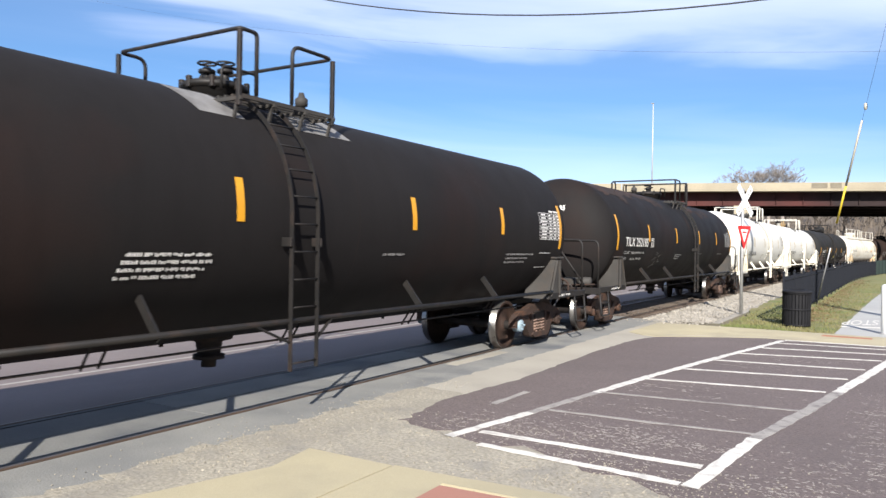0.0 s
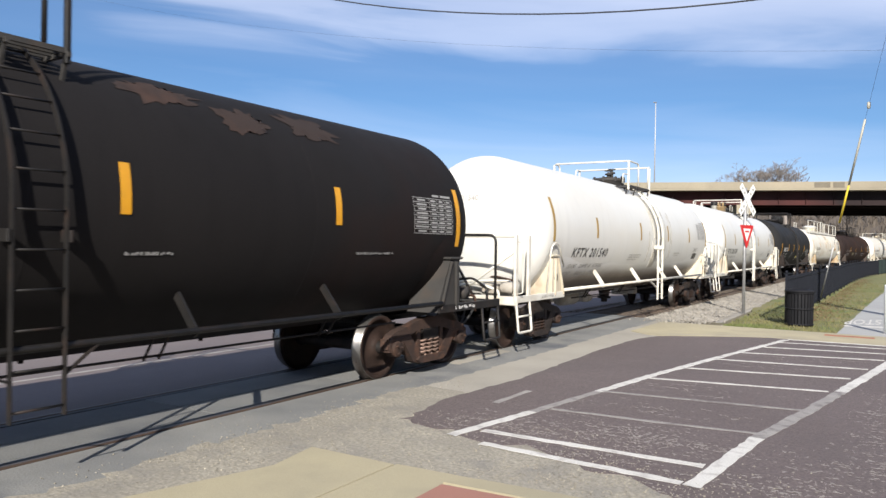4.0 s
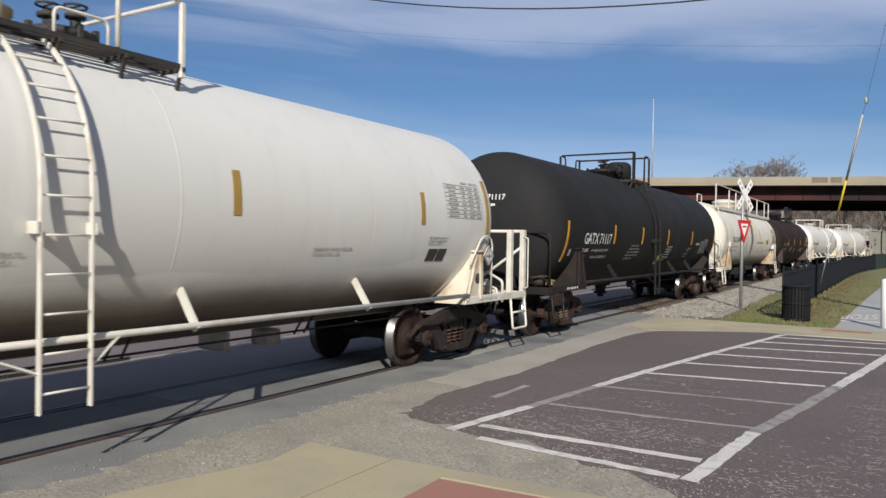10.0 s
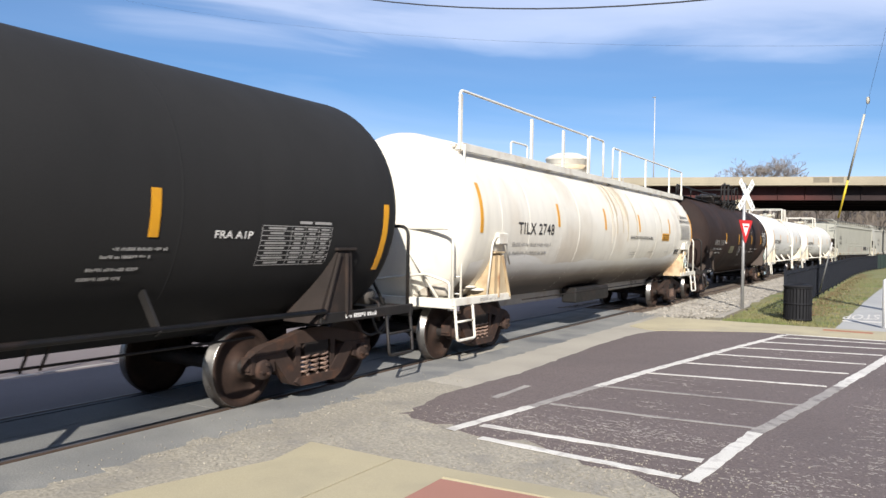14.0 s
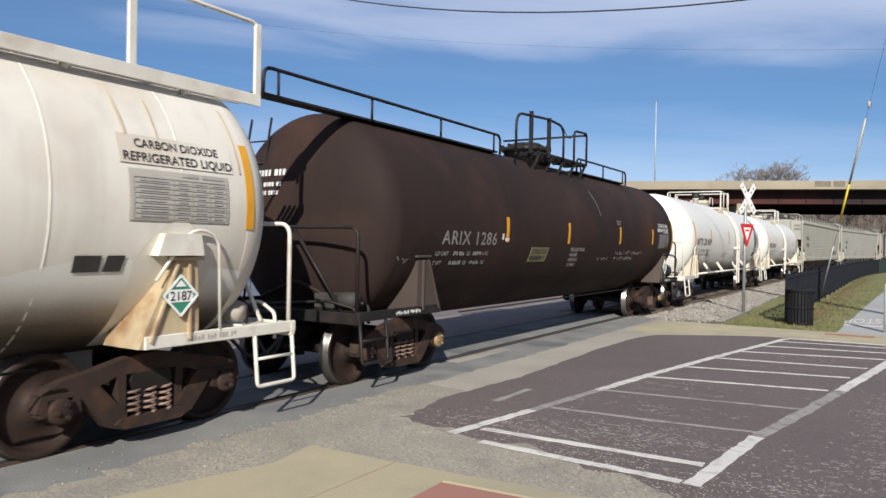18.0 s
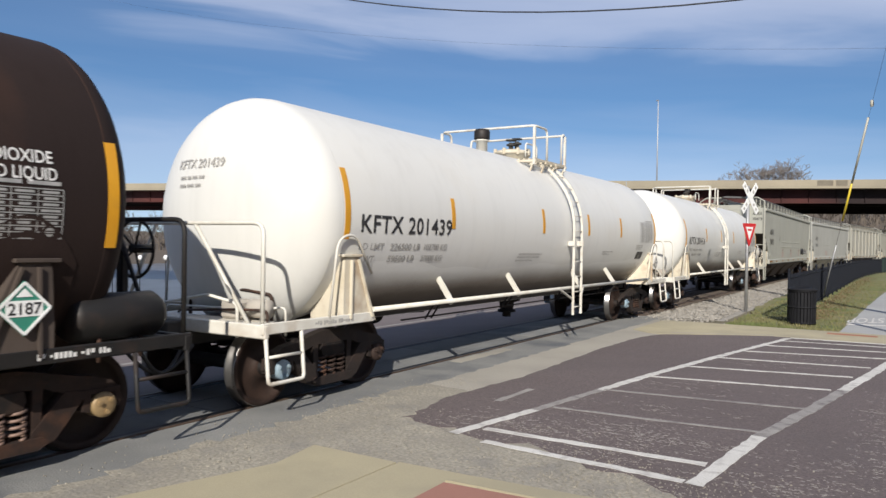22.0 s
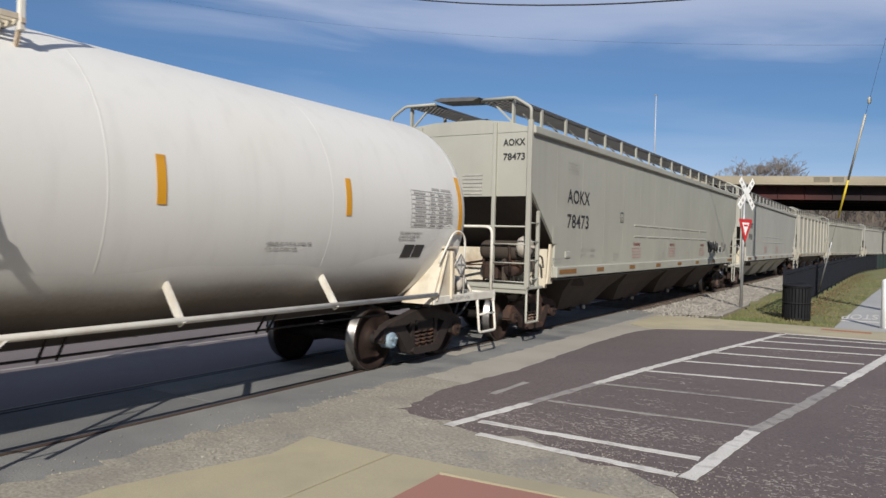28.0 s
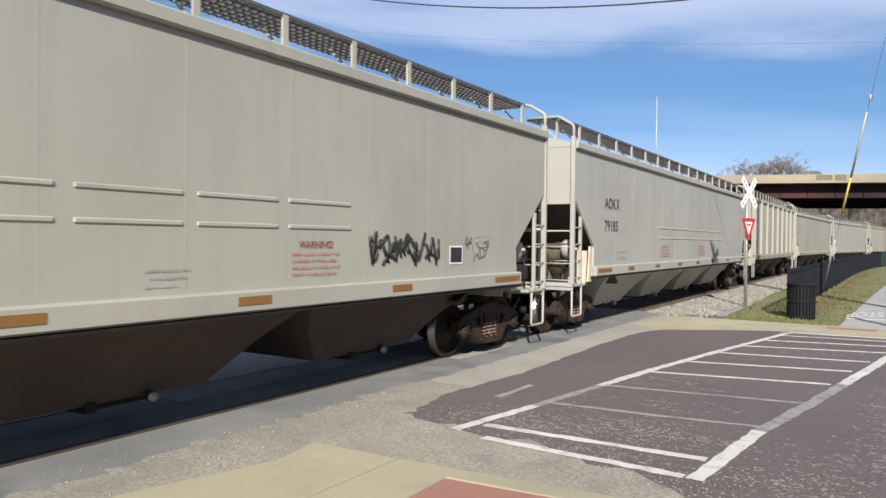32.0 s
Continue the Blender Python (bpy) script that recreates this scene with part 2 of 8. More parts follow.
M["tank_dirty_white"] = surface("tank_dirty_white", (0.672, 0.643, 0.576), (0.614, 0.586, 0.509), 0.5, 0.48, 0, 0.06, 80, 0.04, stain=(0.40, 0.31, 0.21), stain_scale=0.6, stain_amount=0.4, streak=0.25)
M["fit_white"] = surface("fit_white", (0.68, 0.66, 0.59), (0.58, 0.55, 0.48), 3, 0.45, 0, 0.1, 60, 0.05, stain=(0.36, 0.26, 0.17), stain_scale=4, stain_amount=0.35)
M["fit_black"] = surface("fit_black", (0.011, 0.0105, 0.0105), (0.018, 0.016, 0.015), 3, 0.55, 0, 0.2, 60, 0.08, stain=(0.05, 0.03, 0.022), stain_scale=4, stain_amount=0.35, spec=0.3)
M["dusty_black"] = surface("dusty_black", (0.050, 0.047, 0.044), (0.034, 0.032, 0.030), 2, 0.7, 0, 0.2, 60, 0.1, stain=(0.075, 0.05, 0.033), stain_scale=3, stain_amount=0.3, spec=0.3)
M["ivory"] = surface("ivory", (0.62, 0.57, 0.46), (0.53, 0.46, 0.34), 1.8, 0.5, 0, 0.12, 60, 0.06, stain=(0.26, 0.14, 0.065), stain_scale=2.4, stain_amount=0.6, streak=0.45)
M["film_grime"] = surface("film_grime", (0.42, 0.385, 0.33), (0.34, 0.31, 0.27), 2.5, 0.7, 0, 0.15, 50, 0.05, stain=(0.22, 0.18, 0.14), stain_scale=3, stain_amount=0.5, spec=0.3)
M["belly_grime"] = surface("belly_grime", (0.27, 0.235, 0.195), (0.20, 0.17, 0.14), 0.9, 0.8, 0, 0.2, 50, 0.08, stain=(0.15, 0.12, 0.09), stain_scale=1.3, stain_amount=0.5, spec=0.25)
M["panel_grey"] = surface("panel_grey", (0.44, 0.42, 0.365), (0.39, 0.37, 0.32), 4, 0.6, 0, 0.1, 60, 0.02)
M["leaf_litter"] = surface("leaf_litter", (0.20, 0.12, 0.06), (0.27, 0.18, 0.10), 5, 0.9, 0, 0.2, 40, 0.2, coords="World")
M["pole_wood"] = surface("pole_wood", (0.17, 0.125, 0.09), (0.12, 0.09, 0.065), 2, 0.85, 0, 0.4, 40, 0.3, streak=0.3)
M["soot"] = surface("soot", (0.045, 0.037, 0.031), (0.075, 0.06, 0.048), 1.2, 0.85, 0, 0.3, 40, 0.1, stain=(0.20, 0.17, 0.13), stain_scale=1.6, stain_amount=0.6, spec=0.2)
M["iron_rust"] = surface("iron_rust", (0.050, 0.030, 0.023), (0.030, 0.021, 0.018), 4, 0.8, 0.1, 0.4, 60, 0.3, stain=(0.11, 0.05, 0.028), stain_scale=5, stain_amount=0.5, spread=0.25, spec=0.3)
M["frame_dark"] = surface("frame_dark", (0.032, 0.024, 0.021), (0.022, 0.017, 0.015), 3, 0.75, 0.1, 0.3, 60, 0.25, stain=(0.06, 0.036, 0.026), stain_scale=4, stain_amount=0.4, spread=0.2, spec=0.3)
M["iron_dark"] = surface("iron_dark", (0.011, 0.009, 0.009), (0.018, 0.014, 0.012), 4, 0.75, 0.1, 0.3, 60, 0.25, stain=(0.05, 0.029, 0.02), stain_scale=5, stain_amount=0.4, spread=0.2, spec=0.3)
M["wheel_steel"] = surface("wheel_steel", (0.026, 0.017, 0.014), (0.046, 0.027, 0.020), 5, 0.65, 0.2, 0.3, 60, 0.15, spread=0.15, spec=0.3)
M["bare_steel"] = surface("bare_steel", (0.30, 0.29, 0.28), (0.22, 0.21, 0.20), 4, 0.3, 0.9, 0.2, 50, 0.05)
M["spring"] = surface("spring", (0.26, 0.17, 0.13), (0.16, 0.11, 0.09), 6, 0.6, 0.2, 0.2, 60, 0.1, spread=0.3)
M["cap_blue"] = surface("cap_blue", (0.20, 0.29, 0.36), (0.27, 0.33, 0.36), 8, 0.55, 0, 0.2, 60, 0.1)
M["reflector"] = surface("reflector", (0.62, 0.30, 0.015), (0.58, 0.27, 0.015), 6, 0.4, 0, 0.1, 60, 0.02, stain=(0.40, 0.20, 0.03), stain_scale=5, stain_amount=0.3)
M["brown_reflector"] = surface("brown_reflector", (0.24, 0.115, 0.03), (0.20, 0.10, 0.03), 6, 0.5, 0, 0.1, 60, 0.02)
M["letter_dark_red"] = surface("letter_dark_red", (0.22, 0.055, 0.045), (0.27, 0.08, 0.07), 8, 0.6, 0, 0.1, 60, 0.02)
M["spill"] = surface("spill", (0.27, 0.235, 0.185), (0.50, 0.47, 0.40), 2.2, 0.6, 0, 0.2, 60, 0.05, stain=(0.09, 0.075, 0.06), stain_scale=2.5, stain_amount=0.6, streak=0.6)
M["dull_reflector"] = surface("dull_reflector", (0.36, 0.23, 0.05), (0.30, 0.19, 0.05), 6, 0.5, 0, 0.1, 60, 0.02)
M["letter_white"] = surface("letter_white", (0.74, 0.73, 0.70), (0.62, 0.61, 0.59), 6, 0.5, 0, 0.1, 60, 0.02, stain=(0.30, 0.29, 0.28), stain_scale=9, stain_amount=0.35)
M["letter_grey"] = surface("letter_grey", (0.36, 0.35, 0.34), (0.26, 0.26, 0.25), 8, 0.6, 0, 0.1, 60, 0.02)
M["letter_worn"] = surface("letter_worn", (0.13, 0.12, 0.115), (0.08, 0.075, 0.07), 8, 0.6, 0, 0.1, 60, 0.02)
M["letter_stencil"] = surface("letter_stencil", (0.25, 0.235, 0.22), (0.15, 0.14, 0.13), 8, 0.6, 0, 0.1, 60, 0.02, stain=(0.06, 0.045, 0.04), stain_scale=7, stain_amount=0.4)
M["letter_black"] = surface("letter_black", (0.022, 0.021, 0.022), (0.035, 0.034, 0.034), 6, 0.5, 0, 0.1, 60, 0.02)
M["letter_faint"] = surface("letter_faint", (0.30, 0.29, 0.27), (0.40, 0.38, 0.35), 8, 0.6, 0, 0.1, 60, 0.02)
M["letter_red"] = surface("letter_red", (0.42, 0.17, 0.15), (0.46, 0.27, 0.25), 8, 0.6, 0, 0.1, 60, 0.02)
M["brass"] = surface("brass", (0.36, 0.25, 0.12), (0.26, 0.18, 0.095), 6, 0.5, 0.2, 0.2, 60, 0.1)
M["hopper_grey"] = surface("hopper_grey", (0.365, 0.36, 0.306), (0.325, 0.322, 0.275), 0.5, 0.55, 0, 0.06, 70, 0.03, stain=(0.27, 0.255, 0.215), stain_scale=0.45, stain_amount=0.45, streak=0.15)
M["hopper_pale"] = surface("hopper_pale", (0.381, 0.377, 0.342), (0.344, 0.340, 0.307), 0.5, 0.55, 0, 0.06, 70, 0.03, stain=(0.30, 0.285, 0.25), stain_scale=0.45, stain_amount=0.35, streak=0.2)
M["hopper_tan"] = surface("hopper_tan", (0.352, 0.341, 0.292), (0.315, 0.304, 0.262), 0.5, 0.55, 0, 0.08, 70, 0.03, stain=(0.38, 0.33, 0.25), stain_scale=0.45, stain_amount=0.3, streak=0.2)
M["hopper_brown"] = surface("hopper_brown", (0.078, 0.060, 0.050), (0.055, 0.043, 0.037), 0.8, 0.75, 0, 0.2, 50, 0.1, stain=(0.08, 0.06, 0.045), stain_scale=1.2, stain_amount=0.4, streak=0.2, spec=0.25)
M["grating"] = surface("grating", (0.16, 0.155, 0.15), (0.12, 0.115, 0.11), 4, 0.6, 0.5, 0.2, 60, 0.1)
M["bridge_concrete"] = surface("bridge_concrete", (0.33, 0.285, 0.205), (0.27, 0.235, 0.17), 0.25, 0.9, 0, 0.3, 8, 0.2, stain=(0.15, 0.13, 0.10), stain_scale=0.10, stain_amount=0.55, coords="World")
M["girder"] = surface("girder", (0.020, 0.015, 0.016), (0.028, 0.019, 0.019), 0.2, 0.85, 0, 0.3, 5, 0.1, spec=0.2, stain=(0.12, 0.035, 0.030), stain_scale=0.07, stain_amount=0.55, coords="World")
M["sign_white"] = surface("sign_white", (0.80, 0.80, 0.78), (0.74, 0.74, 0.72), 4, 0.4, 0, 0.05, 60, 0.02, stain=(0.5, 0.48, 0.44), stain_scale=5, stain_amount=0.25)
M["sign_red"] = surface("sign_red", (0.55, 0.025, 0.03), (0.48, 0.03, 0.03), 4, 0.4, 0, 0.05, 60, 0.02)
M["galvanised"] = surface("galvanised", (0.40, 0.40, 0.40), (0.32, 0.32, 0.32), 5, 0.5, 0.6, 0.15, 60, 0.06)
M["pole_grey"] = surface("pole_grey", (0.46, 0.46, 0.46), (0.40, 0.40, 0.40), 2, 0.5, 0.2, 0.1, 60, 0.03)
M["bin_black"] = surface("bin_black", (0.012, 0.012, 0.014), (0.018, 0.018, 0.02), 3, 0.65, 0, 0.2, 50, 0.1, spec=0.12)
M["fence_black"] = surface("fence_black", (0.012, 0.0135, 0.019), (0.016, 0.018, 0.024), 3, 0.7, 0.0, 0.2, 50, 0.1, spec=0.12)
M["guard_yellow"] = surface("guard_yellow", (0.62, 0.44, 0.02), (0.55, 0.40, 0.03), 3, 0.5, 0, 0.1, 50, 0.03)
M["guard_pale"] = surface("guard_pale", (0.42, 0.40, 0.33), (0.36, 0.34, 0.28), 3, 0.5, 0, 0.1, 50, 0.03)
M["cable"] = surface("cable", (0.022, 0.022, 0.024), (0.03, 0.03, 0.03), 2, 0.6, 0, 0.1, 50, 0.02)
M["bark"] = surface("bark", (0.27, 0.235, 0.205), (0.21, 0.18, 0.16), 2, 0.9, 0, 0.3, 30, 0.3)
M["brush"] = surface("brush", (0.125, 0.100, 0.078), (0.092, 0.076, 0.062), 0.06, 0.95, 0, 0.2, 8, 0.1, stain=(0.10, 0.10, 0.055), stain_scale=0.05, stain_amount=0.5, coords="World")
M["car_dark"] = surface("car_dark", (0.025, 0.027, 0.030), (0.03, 0.032, 0.035), 2, 0.3, 0.1, 0.05, 50, 0.0, coat=0.5)
M["glass"] = surface("glass", (0.03, 0.035, 0.04), (0.025, 0.03, 0.035), 2, 0.08, 0.0, 0.0, 50, 0.0)
M["tyre"] = surface("tyre", (0.02, 0.02, 0.02), (0.028, 0.028, 0.028), 5, 0.85, 0, 0.2, 50, 0.1)
M["placard_green"] = surface("placard_green", (0.03, 0.22, 0.15), (0.04, 0.20, 0.14), 6, 0.5, 0, 0.1, 60, 0.02)
M["placard_yellow"] = surface("placard_yellow", (0.62, 0.50, 0.05), (0.56, 0.46, 0.08), 6, 0.5, 0, 0.1, 60, 0.02)
M["lamp_ball"] = surface("lamp_ball", (0.85, 0.85, 0.83), (0.80, 0.80, 0.78), 3, 0.25, 0, 0.0, 60, 0.0)
M["tactile"] = surface("tactile", (0.36, 0.15, 0.08), (0.30, 0.13, 0.075), 3, 0.8, 0, 0.2, 60, 0.2, coords="World")
M["rust_stain"] = surface("rust_stain", (0.44, 0.34, 0.21), (0.57, 0.50, 0.39), 2.5, 0.7, 0, 0.2, 60, 0.05)


# ---- mesh building ----
class Geo:
    """Collects faces of one mesh."""

    def __init__(self):
        self.v, self.f, self.s = [], [], []

    def add(self, verts, faces, smooth=False):
        o = len(self.v)
        self.v += [tuple(p) for p in verts]
        self.f += [tuple(i + o for i in q) for q in faces]
        self.s += [smooth] * len(faces)
        return self

    def box(self, x, y, z, sx, sy, sz, m=None, bevel=0.0):
        """A box by its centre and size, its edges chamfered; m turns it about its centre."""
        hx, hy, hz = sx / 2, sy / 2, sz / 2
        c = Vector((x, y, z))
        if bevel and min(hx, hy, hz) > bevel:
            b = bevel
            pts, idx = [], {}
            for ix in (-1, 1):
                for iy in (-1, 1):
                    for iz in (-1, 1):
                        for ax, p in enumerate(((ix * hx, iy * (hy - b), iz * (hz - b)), (ix * (hx - b), iy * hy, iz * (hz - b)), (ix * (hx - b), iy * (hy - b), iz * hz))):
                            idx[(ix, iy, iz, ax)] = len(pts)
                            pts.append(Vector(p))
            fs = []
            for ax in range(3):
                for s in (-1, 1):
                    ring = [(-1, -1), (1, -1), (1, 1), (-1, 1)]
                    q = []
                    for a, b2 in ring:
                        k = [0, 0, 0]
                        k[ax], k[(ax + 1) % 3], k[(ax + 2) % 3] = s, a, b2
                        q.append(idx[(*k, ax)])
                    fs.append(q if s > 0 else q[::-1])
            for ax in range(3):
                a1, a2 = (ax + 1) % 3, (ax + 2) % 3
                for s1 in (-1, 1):
                    for s2 in (-1, 1):
                        q = []
                        for e, w in ((-1, a1), (1, a1), (1, a2), (-1, a2)):
                            k = [0, 0, 0]
                            k[ax], k[a1], k[a2] = e, s1, s2
                            q.append(idx[(*k, w)])
                        fs.append(q if s1 * s2 < 0 else q[::-1])
            for ix in (-1, 1):
                for iy in (-1, 1):
                    for iz in (-1, 1):
                        q = [idx[(ix, iy, iz, a)] for a in range(3)]
                        fs.append(q if ix * iy * iz > 0 else q[::-1])
        else:
            pts = [Vector((i * hx, j * hy, k * hz)) for i in (-1, 1) for j in (-1, 1) for k in (-1, 1)]
            fs = [(0, 1, 3, 2), (4, 6, 7, 5), (0, 4, 5, 1), (2, 3, 7, 6), (0, 2, 6, 4), (1, 5, 7, 3)]
        if m is not None:
            pts = [m @ p for p in pts]
        return self.add([c + p for p in pts], fs)

    def bar(self, a, b, w, h, up=(0, 0, 1)):
        """A flat bar from a to b."""
        a, b = Vector(a), Vector(b)
        d = (b - a)
        y = d.normalized()
        x = y.cross(Vector(up))
        if x.length < 1e-4:
            x = y.cross(Vector((1, 0, 0)))
        x.normalize()
        z = x.cross(y)
        m = Matrix((x, y, z)).transposed()
        c = (a + b) / 2
        return self.box(c.x, c.y, c.z, w, d.length, h, m)

    def tube(self, pts, r, n=8, close=False, caps=True):
        """A round bar along points."""
        pts = [Vector(p) for p in pts]
        k = len(pts)
        verts, faces = [], []
        last = None
        for i, p in enumerate(pts):
            a = pts[(i - 1) % k] if (i or close) else p
            b = pts[(i + 1) % k] if (i < k - 1 or close) else p
            t = (b - a).normalized()
            if last is None:
                ref = Vector((0, 0, 1)) if abs(t.z) < 0.9 else Vector((1, 0, 0))
                x = t.cross(ref).normalized()
            else:
                x = (last - t * last.dot(t)).normalized()
            last = x
            y = t.cross(x)
            rr = r[i] if isinstance(r, (list, tuple)) else r
            verts += [p + (x * math.cos(2 * math.pi * j / n) + y * math.sin(2 * math.pi * j / n)) * rr for j in range(n)]
        for i in range(k if close else k - 1):
            for j in range(n):
                q = (i * n + j, i * n + (j + 1) % n, ((i + 1) % k) * n + (j + 1) % n, ((i + 1) % k) * n + j)
                faces.append(q)
        self.add(verts, faces, True)
        if caps and not close:
            o = len(self.v) - len(verts)
            self.f += [tuple(o + j for j in range(n))[::-1], tuple(o + (k - 1) * n + j for j in range(n))]
            self.s += [False, False]
        return self

    def lathe(self, profile, axis="y", n=32, c=(0, 0, 0), smooth=True):
        """Turns (radius, along) pairs about an axis through c."""
        verts, faces = [], []
        k = len(profile)
        for r, a in profile:
            for j in range(n):
                w = 2 * math.pi * j / n
                p, q = r * math.cos(w), r * math.sin(w)
                v = {"y": (p, a, q), "x": (a, q, p), "z": (q, p, a)}[axis]
                verts.append((v[0] + c[0], v[1] + c[1], v[2] + c[2]))
        for i in range(k - 1):
            for j in range(n):
                q = (i * n + j, i * n + (j + 1) % n, (i + 1) * n + (j + 1) % n, (i + 1) * n + j)
                faces.append(q[::-1])
        self.add(verts, faces, smooth)
        o = len(self.v) - len(verts)
        if profile[0][0] > 1e-5:
            self.f.append(tuple(o + j for j in range(n))); self.s.append(False)
        if profile[-1][0] > 1e-5:
            self.f.append(tuple(o + (k - 1) * n + j for j in range(n))[::-1]); self.s.append(False)
        return self

    def prism(self, outline, a, b, axis="x"):
        """A flat outline given as pairs, pulled from a to b along an axis."""
        def at(p, w):
            return {"x": (w, p[0], p[1]), "y": (p[0], w, p[1]), "z": (p[0], p[1], w)}[axis]
        n = len(outline)
        verts = [at(p, a) for p in outline] + [at(p, b) for p in outline]
        faces = [(i, (i + 1) % n, n + (i + 1) % n, n + i) for i in range(n)]
        faces += [tuple(range(n))[::-1], tuple(range(n, 2 * n))]
        return self.add(verts, faces)

    def loft(self, rings):
        """Joins equal rings of points."""
        n = len(rings[0])
        verts = [p for r in rings for p in r]
        faces = []
        for i in range(len(rings) - 1):
            for j in range(n):
                faces.append((i * n + j, i * n + (j + 1) % n, (i + 1) * n + (j + 1) % n, (i + 1) * n + j))
        faces.append(tuple(range(n))[::-1])
        faces.append(tuple((len(rings) - 1) * n + j for j in range(n)))
        return self.add(verts, faces)

    def mesh(self, name, material, fix=True):
        me = bpy.data.meshes.new(name)
        me.from_pydata(self.v, [], self.f)
        me.polygons.foreach_set("use_smooth", self.s)
        if fix:
            b = bmesh.new()
            b.from_mesh(me)
            bmesh.ops.recalc_face_normals(b, faces=b.faces)
            b.to_mesh(me)
            b.free()
        me.materials.append(material)
        me.update()
        return me


def curve_pts(pts, radius=0.1, steps=4):
    """A path with its corners rounded."""
    pts = [Vector(p) for p in pts]
    out = [pts[0]]
    for a, b, c in zip(pts, pts[1:], pts[2:]):
        r = min(radius, (a - b).length * 0.49, (c - b).length * 0.49)
        p, q = b + (a - b).normalized() * r, b + (c - b).normalized() * r
        for i in range(steps + 1):
            t = i / steps
            out.append(p * (1 - t) ** 2 + b * 2 * t * (1 - t) + q * t ** 2)
    return out + [pts[-1]]


def part(name, geo, material, parent, label=""):
    """One mesh object under a thing or a part."""
    me = geo.mesh(name, material) if isinstance(geo, Geo) else geo
    ob = new(name, me)
    ob.parent = parent
    if label:
        ob["label"] = label
    return ob


def thing(name, label, category, group="", m=None, kind=""):
    ob = tagged(new(name), label, category, group, kind)
    if m is not None:
        ob.matrix_basis = m
    return ob


def solid(name, geo, material, label, category="", group="", kind="", m=None):
    ob = tagged(new(name, geo.mesh(name, material)), label, category, group, kind)
    if m is not None:
        ob.matrix_basis = m
    return ob


def glyphs(text, height, spacing=1.0, shear=0.0, wide=1.0):
    """Flat letters as points and faces; y is up, x along."""
    cu = bpy.data.curves.new("letters", "FONT")
    cu.body, cu.size, cu.space_character, cu.shear = text, height / 0.7, spacing, shear
    cu.resolution_u = 3
    cu.offset = 0.022 * height
    ob = bpy.data.objects.new("letters", cu)
    scene.collection.objects.link(ob)
    bpy.context.view_layer.update()
    me = bpy.data.meshes.new_from_object(ob.evaluated_get(bpy.context.evaluated_depsgraph_get()))
    v = [(p.co.x * wide, p.co.y) for p in me.vertices]
    f = [tuple(q.vertices) for q in me.polygons]
    bpy.data.objects.remove(ob)
    bpy.data.curves.remove(cu)
    bpy.data.meshes.remove(me)
    return v, f


# ---- setting ----
TRACK = -7.08          # the track's middle line runs along y here
BANK = -17.5           # top of the river bank
WATER = -5.4
BEND, RADIUS = 50.0, 300.0   # where the track leaves the straight, and its curve


def along(s, off=0.0, z=0.0):
    """A point s metres along the track, off metres to its right; past the crossing the line bends to the right."""
    if s <= BEND:
        return Vector((TRACK + off, s, z))
    a = (s - BEND) / RADIUS
    r = RADIUS - off
    return Vector((TRACK + RADIUS - r * math.cos(a), BEND + r * math.sin(a), z))


def heading(s):
    return -math.degrees(max(0.0, s - BEND) / RADIUS)


STATIONS = [-60, 0, 20.65, 36] + [BEND + 4 * k for k in range(40)]


def ribbon(g, left, right, z0, z1, stations):
    """A closed strip that follows the track between two offsets."""
    g.loft([[along(q, left, z0), along(q, right, z0), along(q, right, z1), along(q, left, z1)] for q in stations])
    return g


def sheet(name, material, x0, x1, y0, y1, z, label, nx=1, ny=1, ragged=0.0, seed=1, thick=0.0, wave=None):
    """A level sheet with a body below it; its rim can be ragged."""
    g = Geo()
    rnd = random.Random(seed)
    rim = []
    sx = max(1, int((x1 - x0) / 0.14)) if ragged else 1
    sy = max(1, int((y1 - y0) / 0.14)) if ragged else 1
    for i in range(sx):
        rim.append((x0 + (x1 - x0) * i / sx, y0))
    for i in range(sy):
        rim.append((x1, y0 + (y1 - y0) * i / sy))
    for i in range(sx):
        rim.append((x1 - (x1 - x0) * i / sx, y1))
    for i in range(sy):
        rim.append((x0, y1 - (y1 - y0) * i / sy))
    if ragged:
        rim = [(x + rnd.uniform(-ragged, ragged), y + rnd.uniform(-ragged, ragged)) for x, y in rim]
    g.prism(rim, z - max(thick, 0.004), z, "z")
    return solid(name, g, material, label, name, kind="structure")


# ground: one sheet to the horizon, stepping down to the river on one side
g = Geo()
xs = [BANK - 34, BANK - 14, BANK - 5, BANK, -13, -4, 12, 60, 400, 2600]
zs = [WATER - 2.5, WATER - 1.2, -1.9, -0.50, -0.45, -0.03, -0.03, -0.03, 0.5, 3.0]
ys = [-2600, -400, -60, -20, 0, 20, 45, 70, 100, 130, 180, 260, 500, 1200, 2600]
verts, faces = [], []
rnd = random.Random(3)
for j, y in enumerate(ys):
    for i, x in enumerate(xs):
        verts.append((x, y, zs[i] + (0.25 * rnd.random() if i < 3 else 0)))
for j in range(len(ys) - 1):
    for i in range(len(xs) - 1):
        a = j * len(xs) + i
        faces.append((a, a + 1, a + len(xs) + 1, a + len(xs)))
g.add(verts, faces)
solid("ground", g, M["soil"], "bare brown soil and winter grass reaching the horizon", "ground", kind="structure")

g = Geo()
g.add([(-2600, -2600, WATER), (BANK - 3, -2600, WATER), (BANK - 3, 2600, WATER), (-2600, 2600, WATER)], [(0, 1, 2, 3)])
solid("water", g, M["water"], "grey-blue river water with small ripples", "river", kind="structure")

